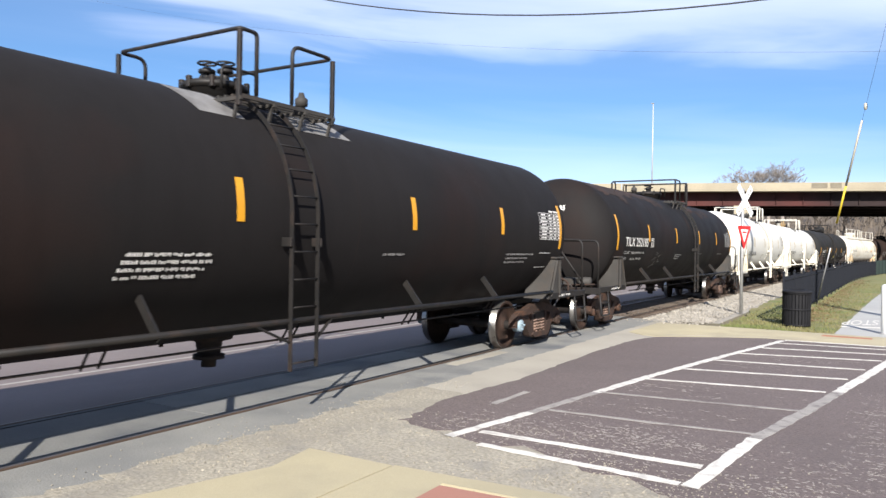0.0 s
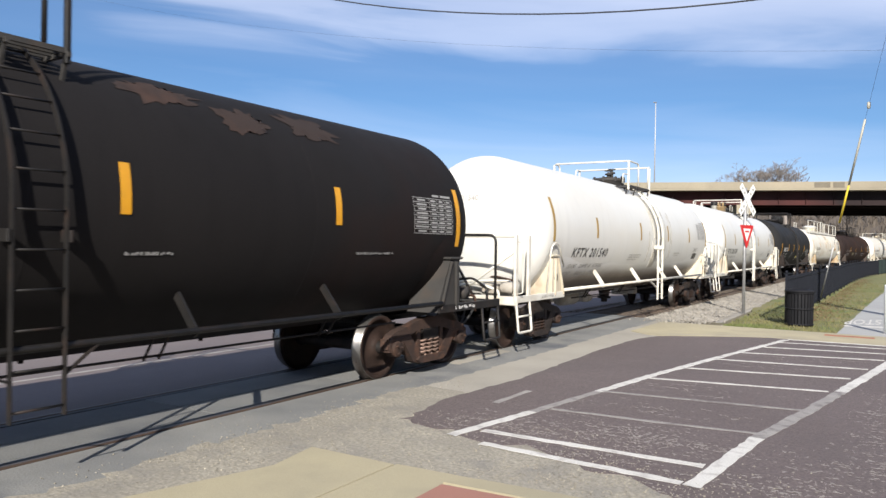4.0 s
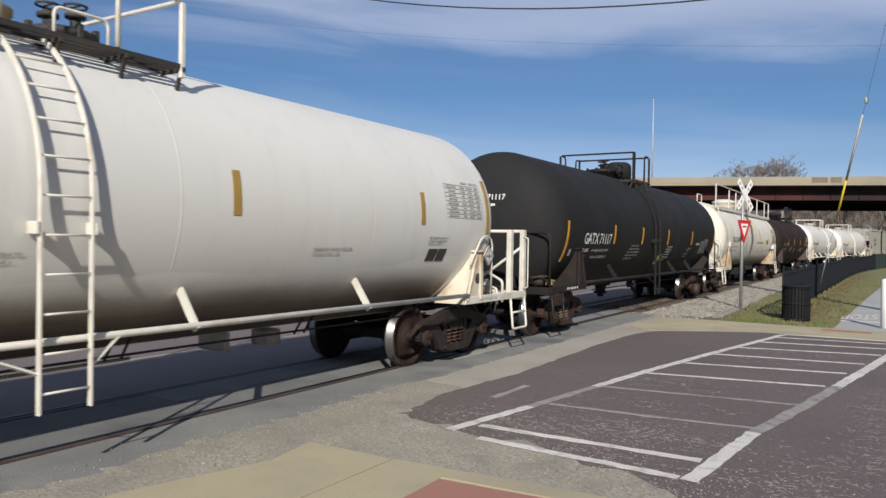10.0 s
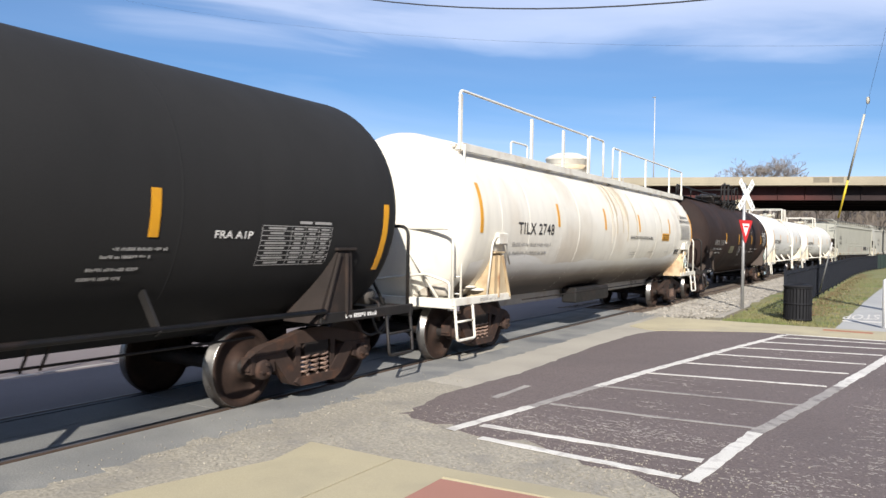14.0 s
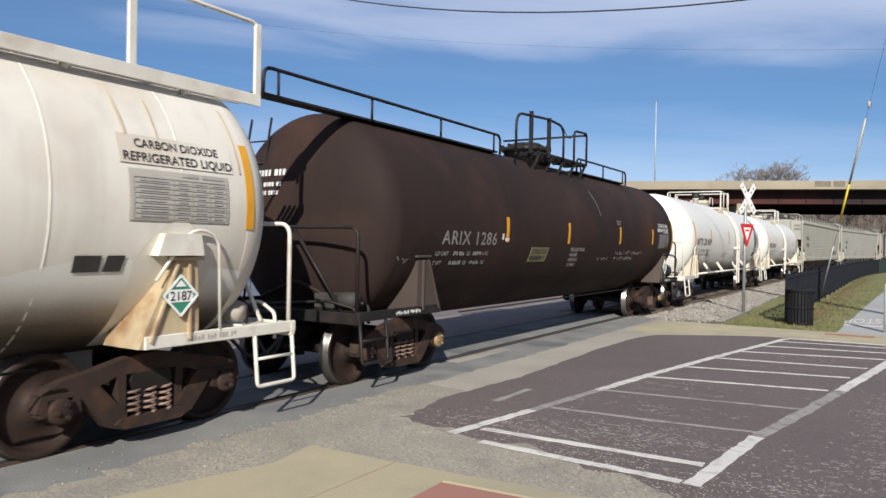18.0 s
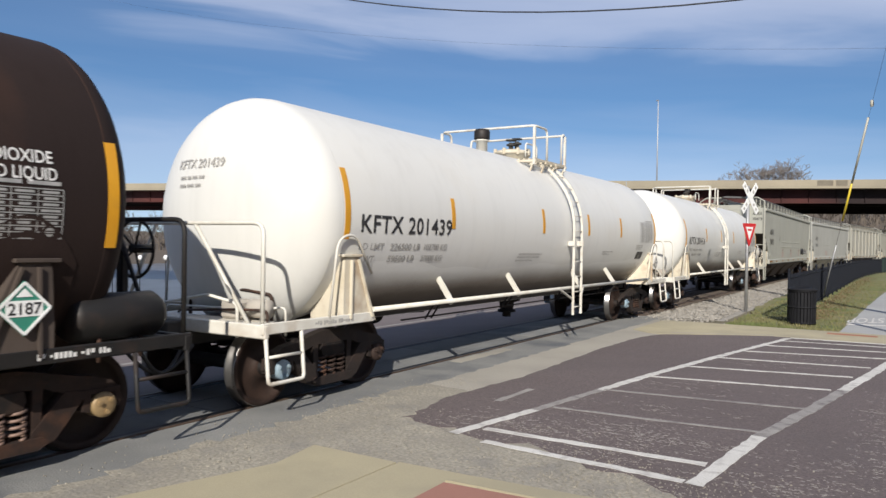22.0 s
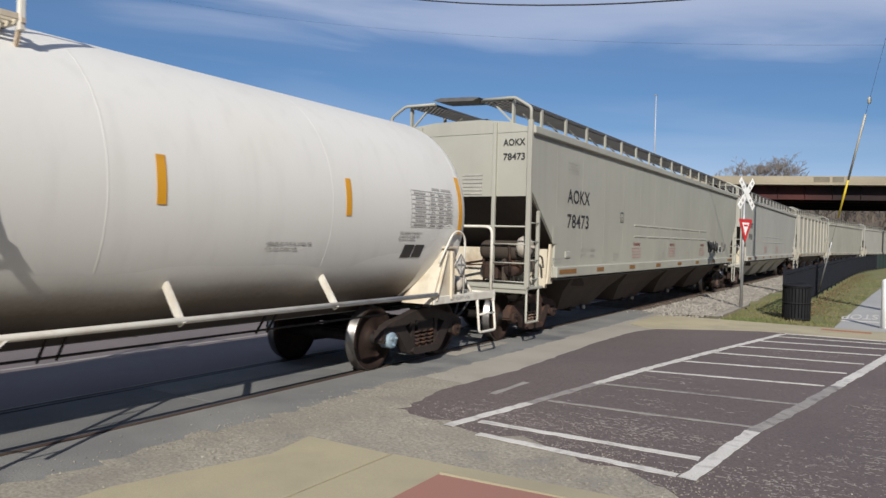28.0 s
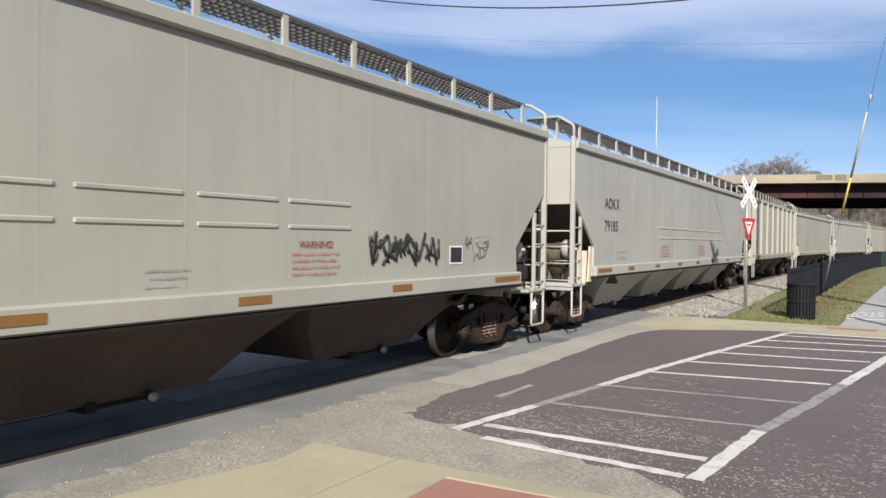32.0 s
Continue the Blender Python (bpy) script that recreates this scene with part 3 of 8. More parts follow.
# far bank
g = Geo()
rnd = random.Random(5)
ring0, ring1, ring2, ring3 = [], [], [], []
for k in range(60):
    y = -900 + k * 34
    x = -196 + 6 * math.sin(k * 0.7)
    ring0.append((x + 6, y, WATER - 0.5)); ring1.append((x, y, WATER + 1.0 + rnd.random() * 0.5)); ring2.append((x - 34, y, WATER + 9.0 + 1.5 * rnd.random())); ring3.append((-2600, y, WATER + 14))
verts, faces = ring0 + ring1 + ring2 + ring3, []
for r in range(3):
    for k in range(59):
        faces.append((r * 60 + k, r * 60 + k + 1, (r + 1) * 60 + k + 1, (r + 1) * 60 + k))
g.add(verts, faces)
solid("far_bank", g, M["brush"], "low brown wooded bank on the other side of the river", "river bank", kind="structure")

# street that the track runs in, and the strips beside it
g = Geo()
g.prism([(TRACK - 0.80, 0.0), (-10.6, -0.20), (-14.1, -0.31), (-14.1, -0.42), (-10.6, -0.31), (TRACK - 0.80, -0.10)], -60, 60, "y")
solid("road", g, M["street"], "worn pinkish-grey asphalt street falling towards the river", "road", kind="structure")
track_paving = sheet("track_paving", M["cable"], TRACK - 0.79, TRACK + 0.70, -60, 20.6, -0.012, "patched grey paving between the rails", thick=0.03)
rnd = random.Random(18)
q, k = -4.0, 0
while q < 20.4:
    ln = rnd.choice((1.8, 2.4, 2.4, 3.0))
    e = min(q + ln, 20.58)
    for x0, x1 in ((TRACK - 0.63, TRACK - 0.006), (TRACK + 0.006, TRACK + 0.63)):
        g = Geo()
        dz = rnd.uniform(-0.003, 0.002)
        g.prism([(x0 + rnd.uniform(0, 0.012), q + 0.008), (x1, q + 0.006 + rnd.uniform(0, 0.01)), (x1 - rnd.uniform(0, 0.012), e - 0.006), (x0, e - 0.008)], -0.03, dz, "z")
        part("panel", g, M["rail_panel"], track_paving, "worn concrete crossing panel")
    q = e
sheet("rail_apron", M["rail_street"], TRACK + 0.80, -5.1, -60, 20.3, 0.0, "stained grey concrete apron along the rail", thick=0.03)
sheet("gutter", M["pale_concrete"], -5.42, -4.4, 7.6, 19.6, 0.004, "pale concrete strip between street and parking", ragged=0.04, seed=4, thick=0.03)
sheet("gravel_strip", M["old_asphalt"], -5.50, -4.4, -30, 8.3, 0.006, "gravelly grey strip between street and parking", ragged=0.10, seed=5, thick=0.03)
sheet("rail_patch", M["pale_concrete"], -6.22, -5.98, 10.2, 12.1, 0.004, "pale concrete patch beside the rail", ragged=0.02, seed=6)
sheet("old_paving", M["old_asphalt"], -4.75, -0.5, -30, 7.05, 0.008, "crumbling grey asphalt with loose gravel", ragged=0.14, seed=8, thick=0.03)
g = Geo()
rnd = random.Random(9)
rim = [(-4.61, 6.62), (-4.3, 6.50), (-3.9, 6.52), (-3.5, 6.28), (-3.0, 6.36), (-2.4, 6.1), (-1.9, 6.0), (-1.3, 5.7), (-1.15, 5.0), (-0.95, 3.5), (-1.0, 0.0), (-1.0, -30), (30, -30), (30, 17.6)]
rim += [(30 - k * 1.7, 17.58 + 0.03 * math.sin(k * 2.1)) for k in range(1, 19)] + [(-2.34, 17.5), (-3.4, 16.9), (-4.41, 16.2), (-4.64, 15.28), (-4.71, 13.13), (-4.63, 11.0), (-4.60, 9.63), (-4.70, 8.6), (-4.75, 7.75), (-4.66, 7.1)]
dense = []
for a, b in zip(rim, rim[1:] + rim[:1]):
    n = max(1, int(math.hypot(b[0] - a[0], b[1] - a[1]) / 0.16)) if max(abs(a[0]), abs(b[0]), abs(a[1]) - 12) < 6 else 1
    k = 0.09 if max(a[1], b[1]) < 7.3 else 0.022
    dense += [(a[0] + (b[0] - a[0]) * i / n + rnd.uniform(-k, k), a[1] + (b[1] - a[1]) * i / n + rnd.uniform(-k, k)) for i in range(n)]
g.prism(dense, -0.03, 0.012, "z")
solid("parking_lot", g, M["asphalt"], "dark purplish asphalt parking lot with a ragged edge", "parking lot", kind="structure")
g = Geo()
g.prism([(-5.2, 16.75), (-4.75, 16.35), (-4.43, 16.23), (-3.9, 16.55), (-3.4, 16.88), (-2.9, 17.2), (-2.34, 17.47), (0.0, 17.56), (30, 17.58), (30, 19.4), (-5.2, 19.42)], -0.03, 0.016, "z")
solid("curb_strip", g, M["concrete"], "tan concrete kerb strip at the end of the parking lot", "kerb", kind="structure")
sheet("river_walk", M["pale_concrete"], -15.8, -14.12, -60, 70, -0.27, "pale concrete edge walk above the river", thick=0.1)
sheet("edge_line", M["worn_paint"], -11.22, -11.12, -60, 60, -0.214, "worn white edge line on the street")

# rails in the street and on their ballast
for sx in (-1, 1):
    g = Geo()
    x = sx * 0.7525
    prof = [(-0.036, -0.05), (0.036, -0.05), (0.036, 0.004), (0.030, 0.010), (-0.030, 0.010), (-0.036, 0.004)]
    g.loft([[along(q, x + a, b) for a, b in prof] for q in STATIONS])
    rail = solid("rail", g, M["rail_steel"], "rust-brown steel running rail set in paving and ballast", "rail", kind="structure")
    part("rail_head", ribbon(Geo(), x - sx * 0.006 - 0.0175, x - sx * 0.006 + 0.0175, 0.0102, 0.013, STATIONS), M["rail_top"], rail, "worn bright running surface")

for sx in (-1, 1):
    g = Geo()
    x = TRACK + sx * 0.7525
    g.prism([(x - sx * 0.038, -0.02), (x - sx * 0.115, -0.02), (x - sx * 0.115, 0.0045), (x - sx * 0.038, 0.0035)], -60, 20.6, "y")
    solid("flangeway", g, M["cable"], "dark flangeway groove along the rail", "groove", kind="structure")
# bed between the rails: brown stone, its dark colour includes the train's shade
g = Geo()
g.loft([[along(q, -2.9, -0.4), along(q, -1.5, -0.03), along(q, 1.25, -0.03), along(q, 1.5, -0.4)] for q in STATIONS[2:]])
solid("track_bed", g, M["track_bed"], "grimy brown ballast between the rails, darkened for the train's shade", "ballast", kind="structure")
g = Geo()
g.loft([[along(q, 1.2, -0.4), along(q, 1.2, -0.012), along(q, 2.2, -0.008), along(q, 3.15 if q < 40 else 2.6, -0.03), along(q, 3.15, -0.4)] for q in STATIONS[2:]])
solid("ballast_bed", g, M["ballast"], "pale crushed-stone shoulder beside the rails", "ballast", kind="structure")

# loose stones over the ballast shoulder and the kerb's end
stone_geo = []
for s in range(4):
    rnd = random.Random(40 + s)
    g = Geo()
    pts = [Vector((rnd.uniform(-1, 1), rnd.uniform(-1, 1), rnd.uniform(-0.6, 0.8))).normalized() for _ in range(9)]
    b = bmesh.new()
    for p in pts:
        b.verts.new((p.x * 0.05, p.y * 0.04, p.z * 0.03))
    bmesh.ops.convex_hull(b, input=b.verts)
    b.verts.ensure_lookup_table()
    b.verts.index_update()
    stone_geo.append(([tuple(v.co) for v in b.verts], [tuple(v.index for v in f.verts) for f in b.faces]))
    b.free()


def scatter(name, material, label, spots, size, category="gravel"):
    g = Geo()
    rnd = random.Random(len(name))
    for x, y, z in spots:
        v, f = stone_geo[rnd.randrange(4)]
        k = size * rnd.uniform(0.5, 1.4)
        a = rnd.uniform(0, 6.28)
        c, s = math.cos(a), math.sin(a)
        g.add([(x + (p[0] * c - p[1] * s) * k, y + (p[0] * s + p[1] * c) * k, z + p[2] * k) for p in v], f)
    me = g.mesh(name, material, False)
    return tagged(new(name, me), label, category, kind="stuff")


rnd = random.Random(12)
spots = [tuple(along(20.3 + rnd.random() ** 1.5 * 40, rnd.uniform(1.15, 3.0), 0.0)) for _ in range(9000)]
spots += [(rnd.gauss(-4.9, 0.45), rnd.gauss(20.0, 0.35), 0.018) for _ in range(320)]
scatter("ballast_stones", M["ballast"], "loose pale crushed stones beside the rails", spots, 0.62)
spots = [tuple(along(20.7 + rnd.random() ** 1.4 * 40, rnd.uniform(-1.4, 1.25), -0.02)) for _ in range(4200)]
scatter("track_stones", M["track_bed"], "grimy brown crushed stones, the train's shade mixed into their colour", spots, 0.62)
rnd = random.Random(13)
spots = [(rnd.uniform(-5.6, -2.0), rnd.uniform(4.0, 7.2), 0.012) for _ in range(2200)]
spots += [(rnd.gauss(-5.3, 0.3), rnd.uniform(3.2, 9), 0.008) for _ in range(700)]
spots += [(rnd.gauss(-1.6, 0.8), rnd.gauss(5.6, 0.5), 0.014) for _ in range(1500)]
scatter("pavement_grit", M["old_asphalt"], "small loose grit on the worn paving", spots, 0.19)

for k in range(110):
    if k == 0:
        g = Geo()
        g.box(0, 0, 0, 2.6, 0.22, 0.1, bevel=0.012)
        tie_mesh = g.mesh("sleeper", M["sleeper"])
    ob = tagged(new("sleeper", tie_mesh), "weathered dark timber sleeper bedded in ballast", "sleeper", "sleepers under the rails")
    p = along(21.0 + k * 0.52, random.Random(k).uniform(-0.03, 0.03))
    ob.matrix_basis = pose(p.x, p.y, -0.062, rz=heading(21.0 + k * 0.52))

# concrete slabs in the near corner, one of them red
slab = [("slab", M["concrete"], [(-4.62, 5.16), (-4.5, 4.55), (-4.85, 3.3), (-4.9, 1.0), (-3.67, 1.0), (-3.67, 5.16)], "tan concrete pavement slab with a broken edge"),
        ("slab", M["concrete"], [(-3.65, 5.18), (-3.65, 1.0), (-2.4, 1.0), (-2.4, 4.6), (-3.06, 4.97), (-2.86, 5.22)], "tan concrete pavement slab beside the red paving"),
        ("slab", M["red_concrete"], [(-3.04, 4.93), (-3.03, 4.2), (-2.42, 4.2), (0.6, 4.2), (0.6, 4.75), (-1.9, 5.02)], "dull red concrete paving at the crossing ramp")]
for k, (nm, mat, rim, lab) in enumerate(slab):
    g = Geo()
    z = 0.022 + 0.006 * (k == 2)
    g.prism(rim, z - 0.06, z, "z")
    solid("pavement_slab", g, mat, lab, "paving", kind="structure")
g = Geo()
g.prism([(-2.86, 5.22), (-3.06, 4.99), (-1.9, 5.06), (0.6, 4.80), (0.6, 5.0), (-1.6, 5.3)], -0.03, 0.026, "z")
solid("pavement_slab", g, M["concrete"], "narrow tan concrete border of the red paving", "paving", kind="structure")


# parking lines
def stripe(a, b, w, mat, z=0.0175, label="white painted parking line, partly worn", seed=0):
    a, b = Vector((*a, 0)), Vector((*b, 0))
    d = (b - a)
    L = d.length
    d.normalize()
    s = Vector((-d.y, d.x, 0))
    g = Geo()
    rnd = random.Random(seed)
    n = max(2, int(L / 0.12))
    top, low = [], []
    for i in range(n + 1):
        p = a + d * (L * i / n)
        top.append(p + s * (w / 2 + rnd.uniform(-0.013, 0.011)))
        low.append(p - s * (w / 2 + rnd.uniform(-0.013, 0.011)))
    verts = [(p.x, p.y, z) for p in top + low] + [(p.x, p.y, z - 0.004) for p in top + low]
    m = n + 1
    faces = []
    for i in range(n):
        faces.append((i, i + 1, m + i + 1, m + i))
        faces.append((2 * m + i, i, i + 1, 2 * m + i + 1))
        faces.append((3 * m + i, m + i, m + i + 1, 3 * m + i + 1))
    g.add(verts, faces)
    return solid("parking_line", g, mat, label, "road marking", "parking lines", kind="structure")


WH, WO = M["line_paint"], M["worn_paint"]
lines = [((-3.79, 6.30), (-3.55, 7.75), 0.12, WH), ((-3.55, 7.75), (-3.33, 9.35), 0.115, WO), ((-3.33, 9.35), (-3.09, 11.05), 0.13, WH), ((-3.09, 11.05), (-2.66, 13.52), 0.125, WH),
         ((-2.66, 13.52), (-1.96, 17.25), 0.12, WH),
         ((-1.365, 6.06), (-1.16, 8.02), 0.14, WH), ((-1.16, 8.02), (-0.84, 9.8), 0.15, WO), ((-0.84, 9.8), (-0.60, 11.33), 0.15, WO), ((-0.60, 11.33), (-0.26, 13.44), 0.15, WH), ((-0.26, 13.44), (0.42, 17.9), 0.15, WH),
         ((-3.61, 6.66), (-1.40, 6.70), 0.105, WH), ((-3.39, 6.22), (-1.45, 6.11), 0.11, WH),
         ((-3.43, 8.02), (-2.19, 8.10), 0.075, WO), ((-2.19, 8.10), (-1.18, 8.22), 0.06, WO), ((-3.30, 9.40), (-0.92, 9.74), 0.075, WO),
         ((-3.08, 10.80), (-0.74, 11.27), 0.08, WH), ((-2.86, 12.08), (-0.54, 12.62), 0.08, WH), ((-2.62, 13.40), (-0.34, 13.80), 0.08, WH),
         ((-2.40, 14.56), (-0.12, 15.14), 0.08, WH), ((-2.18, 15.68), (0.04, 16.16), 0.08, WH), ((-2.04, 16.70), (0.22, 17.02), 0.07, WH), ((-1.94, 17.36), (3.0, 17.72), 0.09, WH)]
for k, (a, b, w, mat) in enumerate(lines):
    stripe(a, b, w, mat, z=0.0175 + 0.0003 * (k % 5), seed=k + 1)
stripe((-4.3, 16.62), (-2.3, 17.62), 0.06, M["pale_concrete"], z=0.024, label="pale worn line along the kerb strip", seed=35)
stripe((-4.13, 7.91), (-4.11, 8.85), 0.08, WO, seed=36, label="faint leftover paint mark on asphalt")
# long-worn rows of scuffed paint
rnd = random.Random(21)
g = Geo()
for cx, cy, w, d, n in ((-2.4, 7.35, 2.2, 0.30, 1300), (-2.3, 6.40, 2.0, 0.10, 260), (-2.5, 8.75, 1.6, 0.22, 260), (-2.4, 10.2, 1.4, 0.25, 260), (-1.9, 13.1, 1.2, 0.20, 120), (-1.2, 14.3, 1.4, 0.25, 160),
                        (-0.5, 6.3, 1.5, 0.35, 800), (0.1, 7.6, 1.2, 0.5, 520), (-0.15, 9.7, 0.22, 1.1, 420), (-4.0, 6.95, 0.5, 0.25, 160), (-3.0, 6.9, 1.0, 0.15, 160), (0.2, 11.4, 0.4, 1.6, 160)):
    for q in range(n // 7):
        mx, my = cx + rnd.gauss(0, w / 3.0), cy + rnd.gauss(0, d)
        long = rnd.uniform(0.05, 0.16)
        for _ in range(rnd.randrange(2, 9)):
            x, y = mx + rnd.gauss(0, long), my + rnd.gauss(0, 0.022)
            sx, sy = 0.008 + 0.045 * rnd.random() ** 2, rnd.uniform(0.006, 0.018)
            rim = [(x + sx / 2 * math.cos(a) * rnd.uniform(0.4, 1.3), y + sy / 2 * math.sin(a) * rnd.uniform(0.4, 1.3)) for a in [1.05 * k for k in range(6)]]
            g.prism(rim, 0.0125, 0.0145, "z")
tagged(new("paint_flakes", g.mesh("paint_flakes", M["flake"], False)), "flaked remains of old white paint on asphalt", "road marking", kind="stuff")

# verge, path and what stands on them
def lane(name, material, edges, z, label, thick=0.05, ragged=0.0, seed=1):
    """A strip between two edges: rows of (y, left, right)."""
    rnd = random.Random(seed)
    fine = []
    for (y0, a0, b0), (y1, a1, b1) in zip(edges, edges[1:]):
        n = max(1, int((y1 - y0) / 0.5))
        fine += [(y0 + (y1 - y0) * i / n, a0 + (a1 - a0) * i / n + rnd.uniform(-ragged, ragged), b0 + (b1 - b0) * i / n + rnd.uniform(-ragged, ragged)) for i in range(n)]
    fine.append(edges[-1])
    g = Geo()
    g.prism([(a, y) for y, a, b in fine] + [(b, y) for y, a, b in fine[::-1]], z - thick, z, "z")
    return solid(name, g, material, label, name, kind="structure")


EDGE = [(19.35, -1.16), (23.3, -1.02), (27.6, -0.89), (35.5, -0.64), (44.1, -0.27), (60.0, 0.75), (80.0, 2.6), (110.0, 6.6)]     # where grass meets path
lane("verge", M["verge"], [(y, along(y, 3.05).x if y > 26 else -3.7, x + 0.06) for y, x in EDGE], 0.0, "patchy winter grass between fence and path", ragged=0.10, seed=14)
lane("path", M["path"], [(y, x, x + 2.7) for y, x in EDGE], 0.006, "grey asphalt footpath beside the fence", ragged=0.02, seed=15)
sheet("tactile_plate", M["tactile"], -1.34, -0.34, 18.72, 19.02, 0.022, "rust-red tactile paving plate at the path's start")
v, f = glyphs("STOP", 1.0)
k = 0.86 / max(p[0] for p in v)
g = Geo(); g.add([(-0.27 - p * k, 24.5 - q * 1.6 + 0.7 * (-0.27 - p * k), 0.0085) for p, q in v], f)
solid("path_marking", g, M["line_paint"], "worn white word painted on the footpath for the other way", "road marking", kind="structure")
g = Geo()
g.prism([(-1.10, 21.66), (0.6, 21.95), (0.6, 22.2), (-1.10, 21.91)], 0.004, 0.0105, "z")
solid("path_marking", g, M["line_paint"], "white stop bar painted on the footpath", "road marking", kind="structure")


def fence_x(y):
    """The fence keeps its distance from the track."""
    return along(y, 4.63 + 0.006 * (y - 22)).x


# grass blades
rnd = random.Random(31)
g = Geo()
for _ in range(9000):
    y = 19.5 + rnd.random() ** 1.6 * 34
    x = rnd.uniform(-3.7, -1.1 + max(0.0, y - 24) * 0.035)
    if rnd.random() < 0.35 and y < 24:
        x = rnd.uniform(-3.6, -2.0)
    h, a = rnd.uniform(0.02, 0.075), rnd.uniform(0, 3.14)
    dx, dy = 0.012 * math.cos(a), 0.012 * math.sin(a)
    lx, ly = rnd.uniform(-0.03, 0.03), rnd.uniform(-0.03, 0.03)
    g.add([(x - dx, y - dy, 0.0), (x + dx, y + dy, 0.0), (x + lx, y + ly, h)], [(0, 1, 2)])
tagged(new("grass", g.mesh("grass", M["verge"], False)), "short patchy grass, half green and half straw", "grass", kind="stuff")
rnd = random.Random(33)
g = Geo()
for _ in range(2600):
    y = 22.5 + rnd.random() ** 1.5 * 38
    x = fence_x(y) + 0.15 + abs(rnd.gauss(0, 0.42))
    a, r = rnd.uniform(0, 6.28), rnd.uniform(0.02, 0.045)
    z = rnd.uniform(0.02, 0.05)
    g.add([(x + r * math.cos(a), y + r * math.sin(a), z), (x - 0.5 * r * math.sin(a), y + 0.5 * r * math.cos(a), z + rnd.uniform(0, 0.02)), (x - r * math.cos(a), y - r * math.sin(a), z), (x + 0.5 * r * math.sin(a), y - 0.5 * r * math.cos(a), z + 0.01)], [(0, 1, 2, 3)])
tagged(new("leaf_litter", g.mesh("leaf_litter", M["leaf_litter"], False)), "dry brown leaves blown along the fence", "leaves", kind="stuff")


# unseen plain building, added beyond the lot to block low skylight on the train
g = Geo(); g.box(29.0, 10.0, 4.9, 12.0, 170.0, 10.0, bevel=0.05)
solid("wall_lot", g, M["brick"], "unseen dark brick wall added to hold off low skylight", "building", kind="structure")

# ---- road bridge over river and tracks ----
BX, BY, BD = 0.0, 97.4, 0.3184      # a point on the near face and its slope
BDIR = Vector((1, BD, 0)).normalized()
BNOR = Vector((-BDIR.y, BDIR.x, 0))


def on_bridge(s, off, z):
    """s metres along from the track's line, off metres behind the near face."""
    p = Vector((BX, BY, 0)) + BDIR * s + BNOR * off
    return Vector((p.x, p.y, z))


bridge = thing("road_bridge", "long road bridge with rust-dark steel girders and tan concrete parapet", "bridge")


def span(g, s0, s1, o0, o1, z0, z1):
    v = [on_bridge(s, o, z) for s in (s0, s1) for o in (o0, o1) for z in (z0, z1)]
    g.add(v, [(0, 1, 3, 2), (4, 6, 7, 5), (0, 4, 5, 1), (2, 3, 7, 6), (0, 2, 6, 4), (1, 5, 7, 3)])


S0, S1 = -540, 420
W = 30.0
g = Geo(); span(g, S0, S1, -0.1, W + 0.1, 9.10, 9.35)
part("deck", g, M["bridge_concrete"], bridge)
for o in (0.0, W - 0.3):
    for k in range(32):
        a = S0 + k * 30
        g = Geo(); span(g, a, a + 29.96, o - 0.12, o + 0.28, 9.352, 10.1)
        part("parapet", g, M["bridge_concrete"], bridge, "stained tan concrete parapet section")
for k, o in enumerate((1.7, 7.0, 13.4, 19.8, 26.0, 29.0)):
    g = Geo()
    span(g, S0, S1, o - 0.02, o + 0.02, 7.5, 9.1)
    span(g, S0, S1, o - 0.25, o + 0.25, 7.44, 7.5)
    if k == 0:
        for q in range(320):
            s = S0 + 3 * q
            span(g, s, s + 0.05, o - 0.22, o - 0.02, 7.5, 9.1)
    part("girder", g, M["girder"], bridge)
for k in range(120):
    g = Geo(); s = S0 + k * 8
    span(g, s, s + 0.15, 1.7, 29.0, 8.0, 8.6)
    part("cross_beam", g, M["girder"], bridge)
for s in (-500, -430, -365, -300, -262, -224, -186, -62, -16, 22, 60, 100, 170, 240, 310, 380):
    pier = Geo()
    base = WATER - 2 if s < -15 else -0.6
    for o in (4, 15, 26):
        p = on_bridge(s, o, 0)
        pier.lathe([(0.75, base), (0.75, 6.4)], "z", 16, (p.x, p.y, 0))
    span(pier, s - 0.8, s + 0.8, 0.8, 29.2, 6.3, 7.44)
    part("pier", pier, M["bridge_concrete"], bridge)
p = on_bridge(0.4, 2.2, 0)
g = Geo(); g.lathe([(0.30, -0.4), (0.26, 0.1), (0.26, 7.3), (0.36, 7.44)], "z", 14, (p.x, p.y, 0)); part("steel_column", g, M["girder"], bridge, "dark steel column under the girder")
for s, w in ((-8.5, 1.7), (-6.5, 1.2)):
    g = Geo(); span(g, s, s + w, -0.135, -0.122, 9.40, 10.02)
    part("stain_patch", g, M["parapet_stain"], bridge, "dark water stain on the parapet")

# lamp mast on the bridge
mast = thing("lamp_mast", "tall thin pale street lamp mast standing on the bridge", "street lamp")
p = on_bridge(-26.3, 3.0, 0)
g = Geo(); g.tube([(p.x, p.y, 9.35), (p.x, p.y, 20.45)], [0.09, 0.055], 8)
part("pole", g, M["pole_grey"], mast)
g = Geo(); g.box(p.x - 0.1, p.y, 20.5, 0.42, 0.24, 0.10, bevel=0.03)
part("lamp_head", g, M["galvanised"], mast)


# ---- rolling stock ----
AXLE = 0.457
AXLES = []      # (wheelset, place along its car)


def ride(t):
    """How far the train has come at t seconds; it slows down and then picks up a little."""
    u = t - 16.0
    return 4.76314 * u - 0.0409483 * u ** 2 + 0.000736370 * u ** 3 + 0.0000741476 * u ** 4


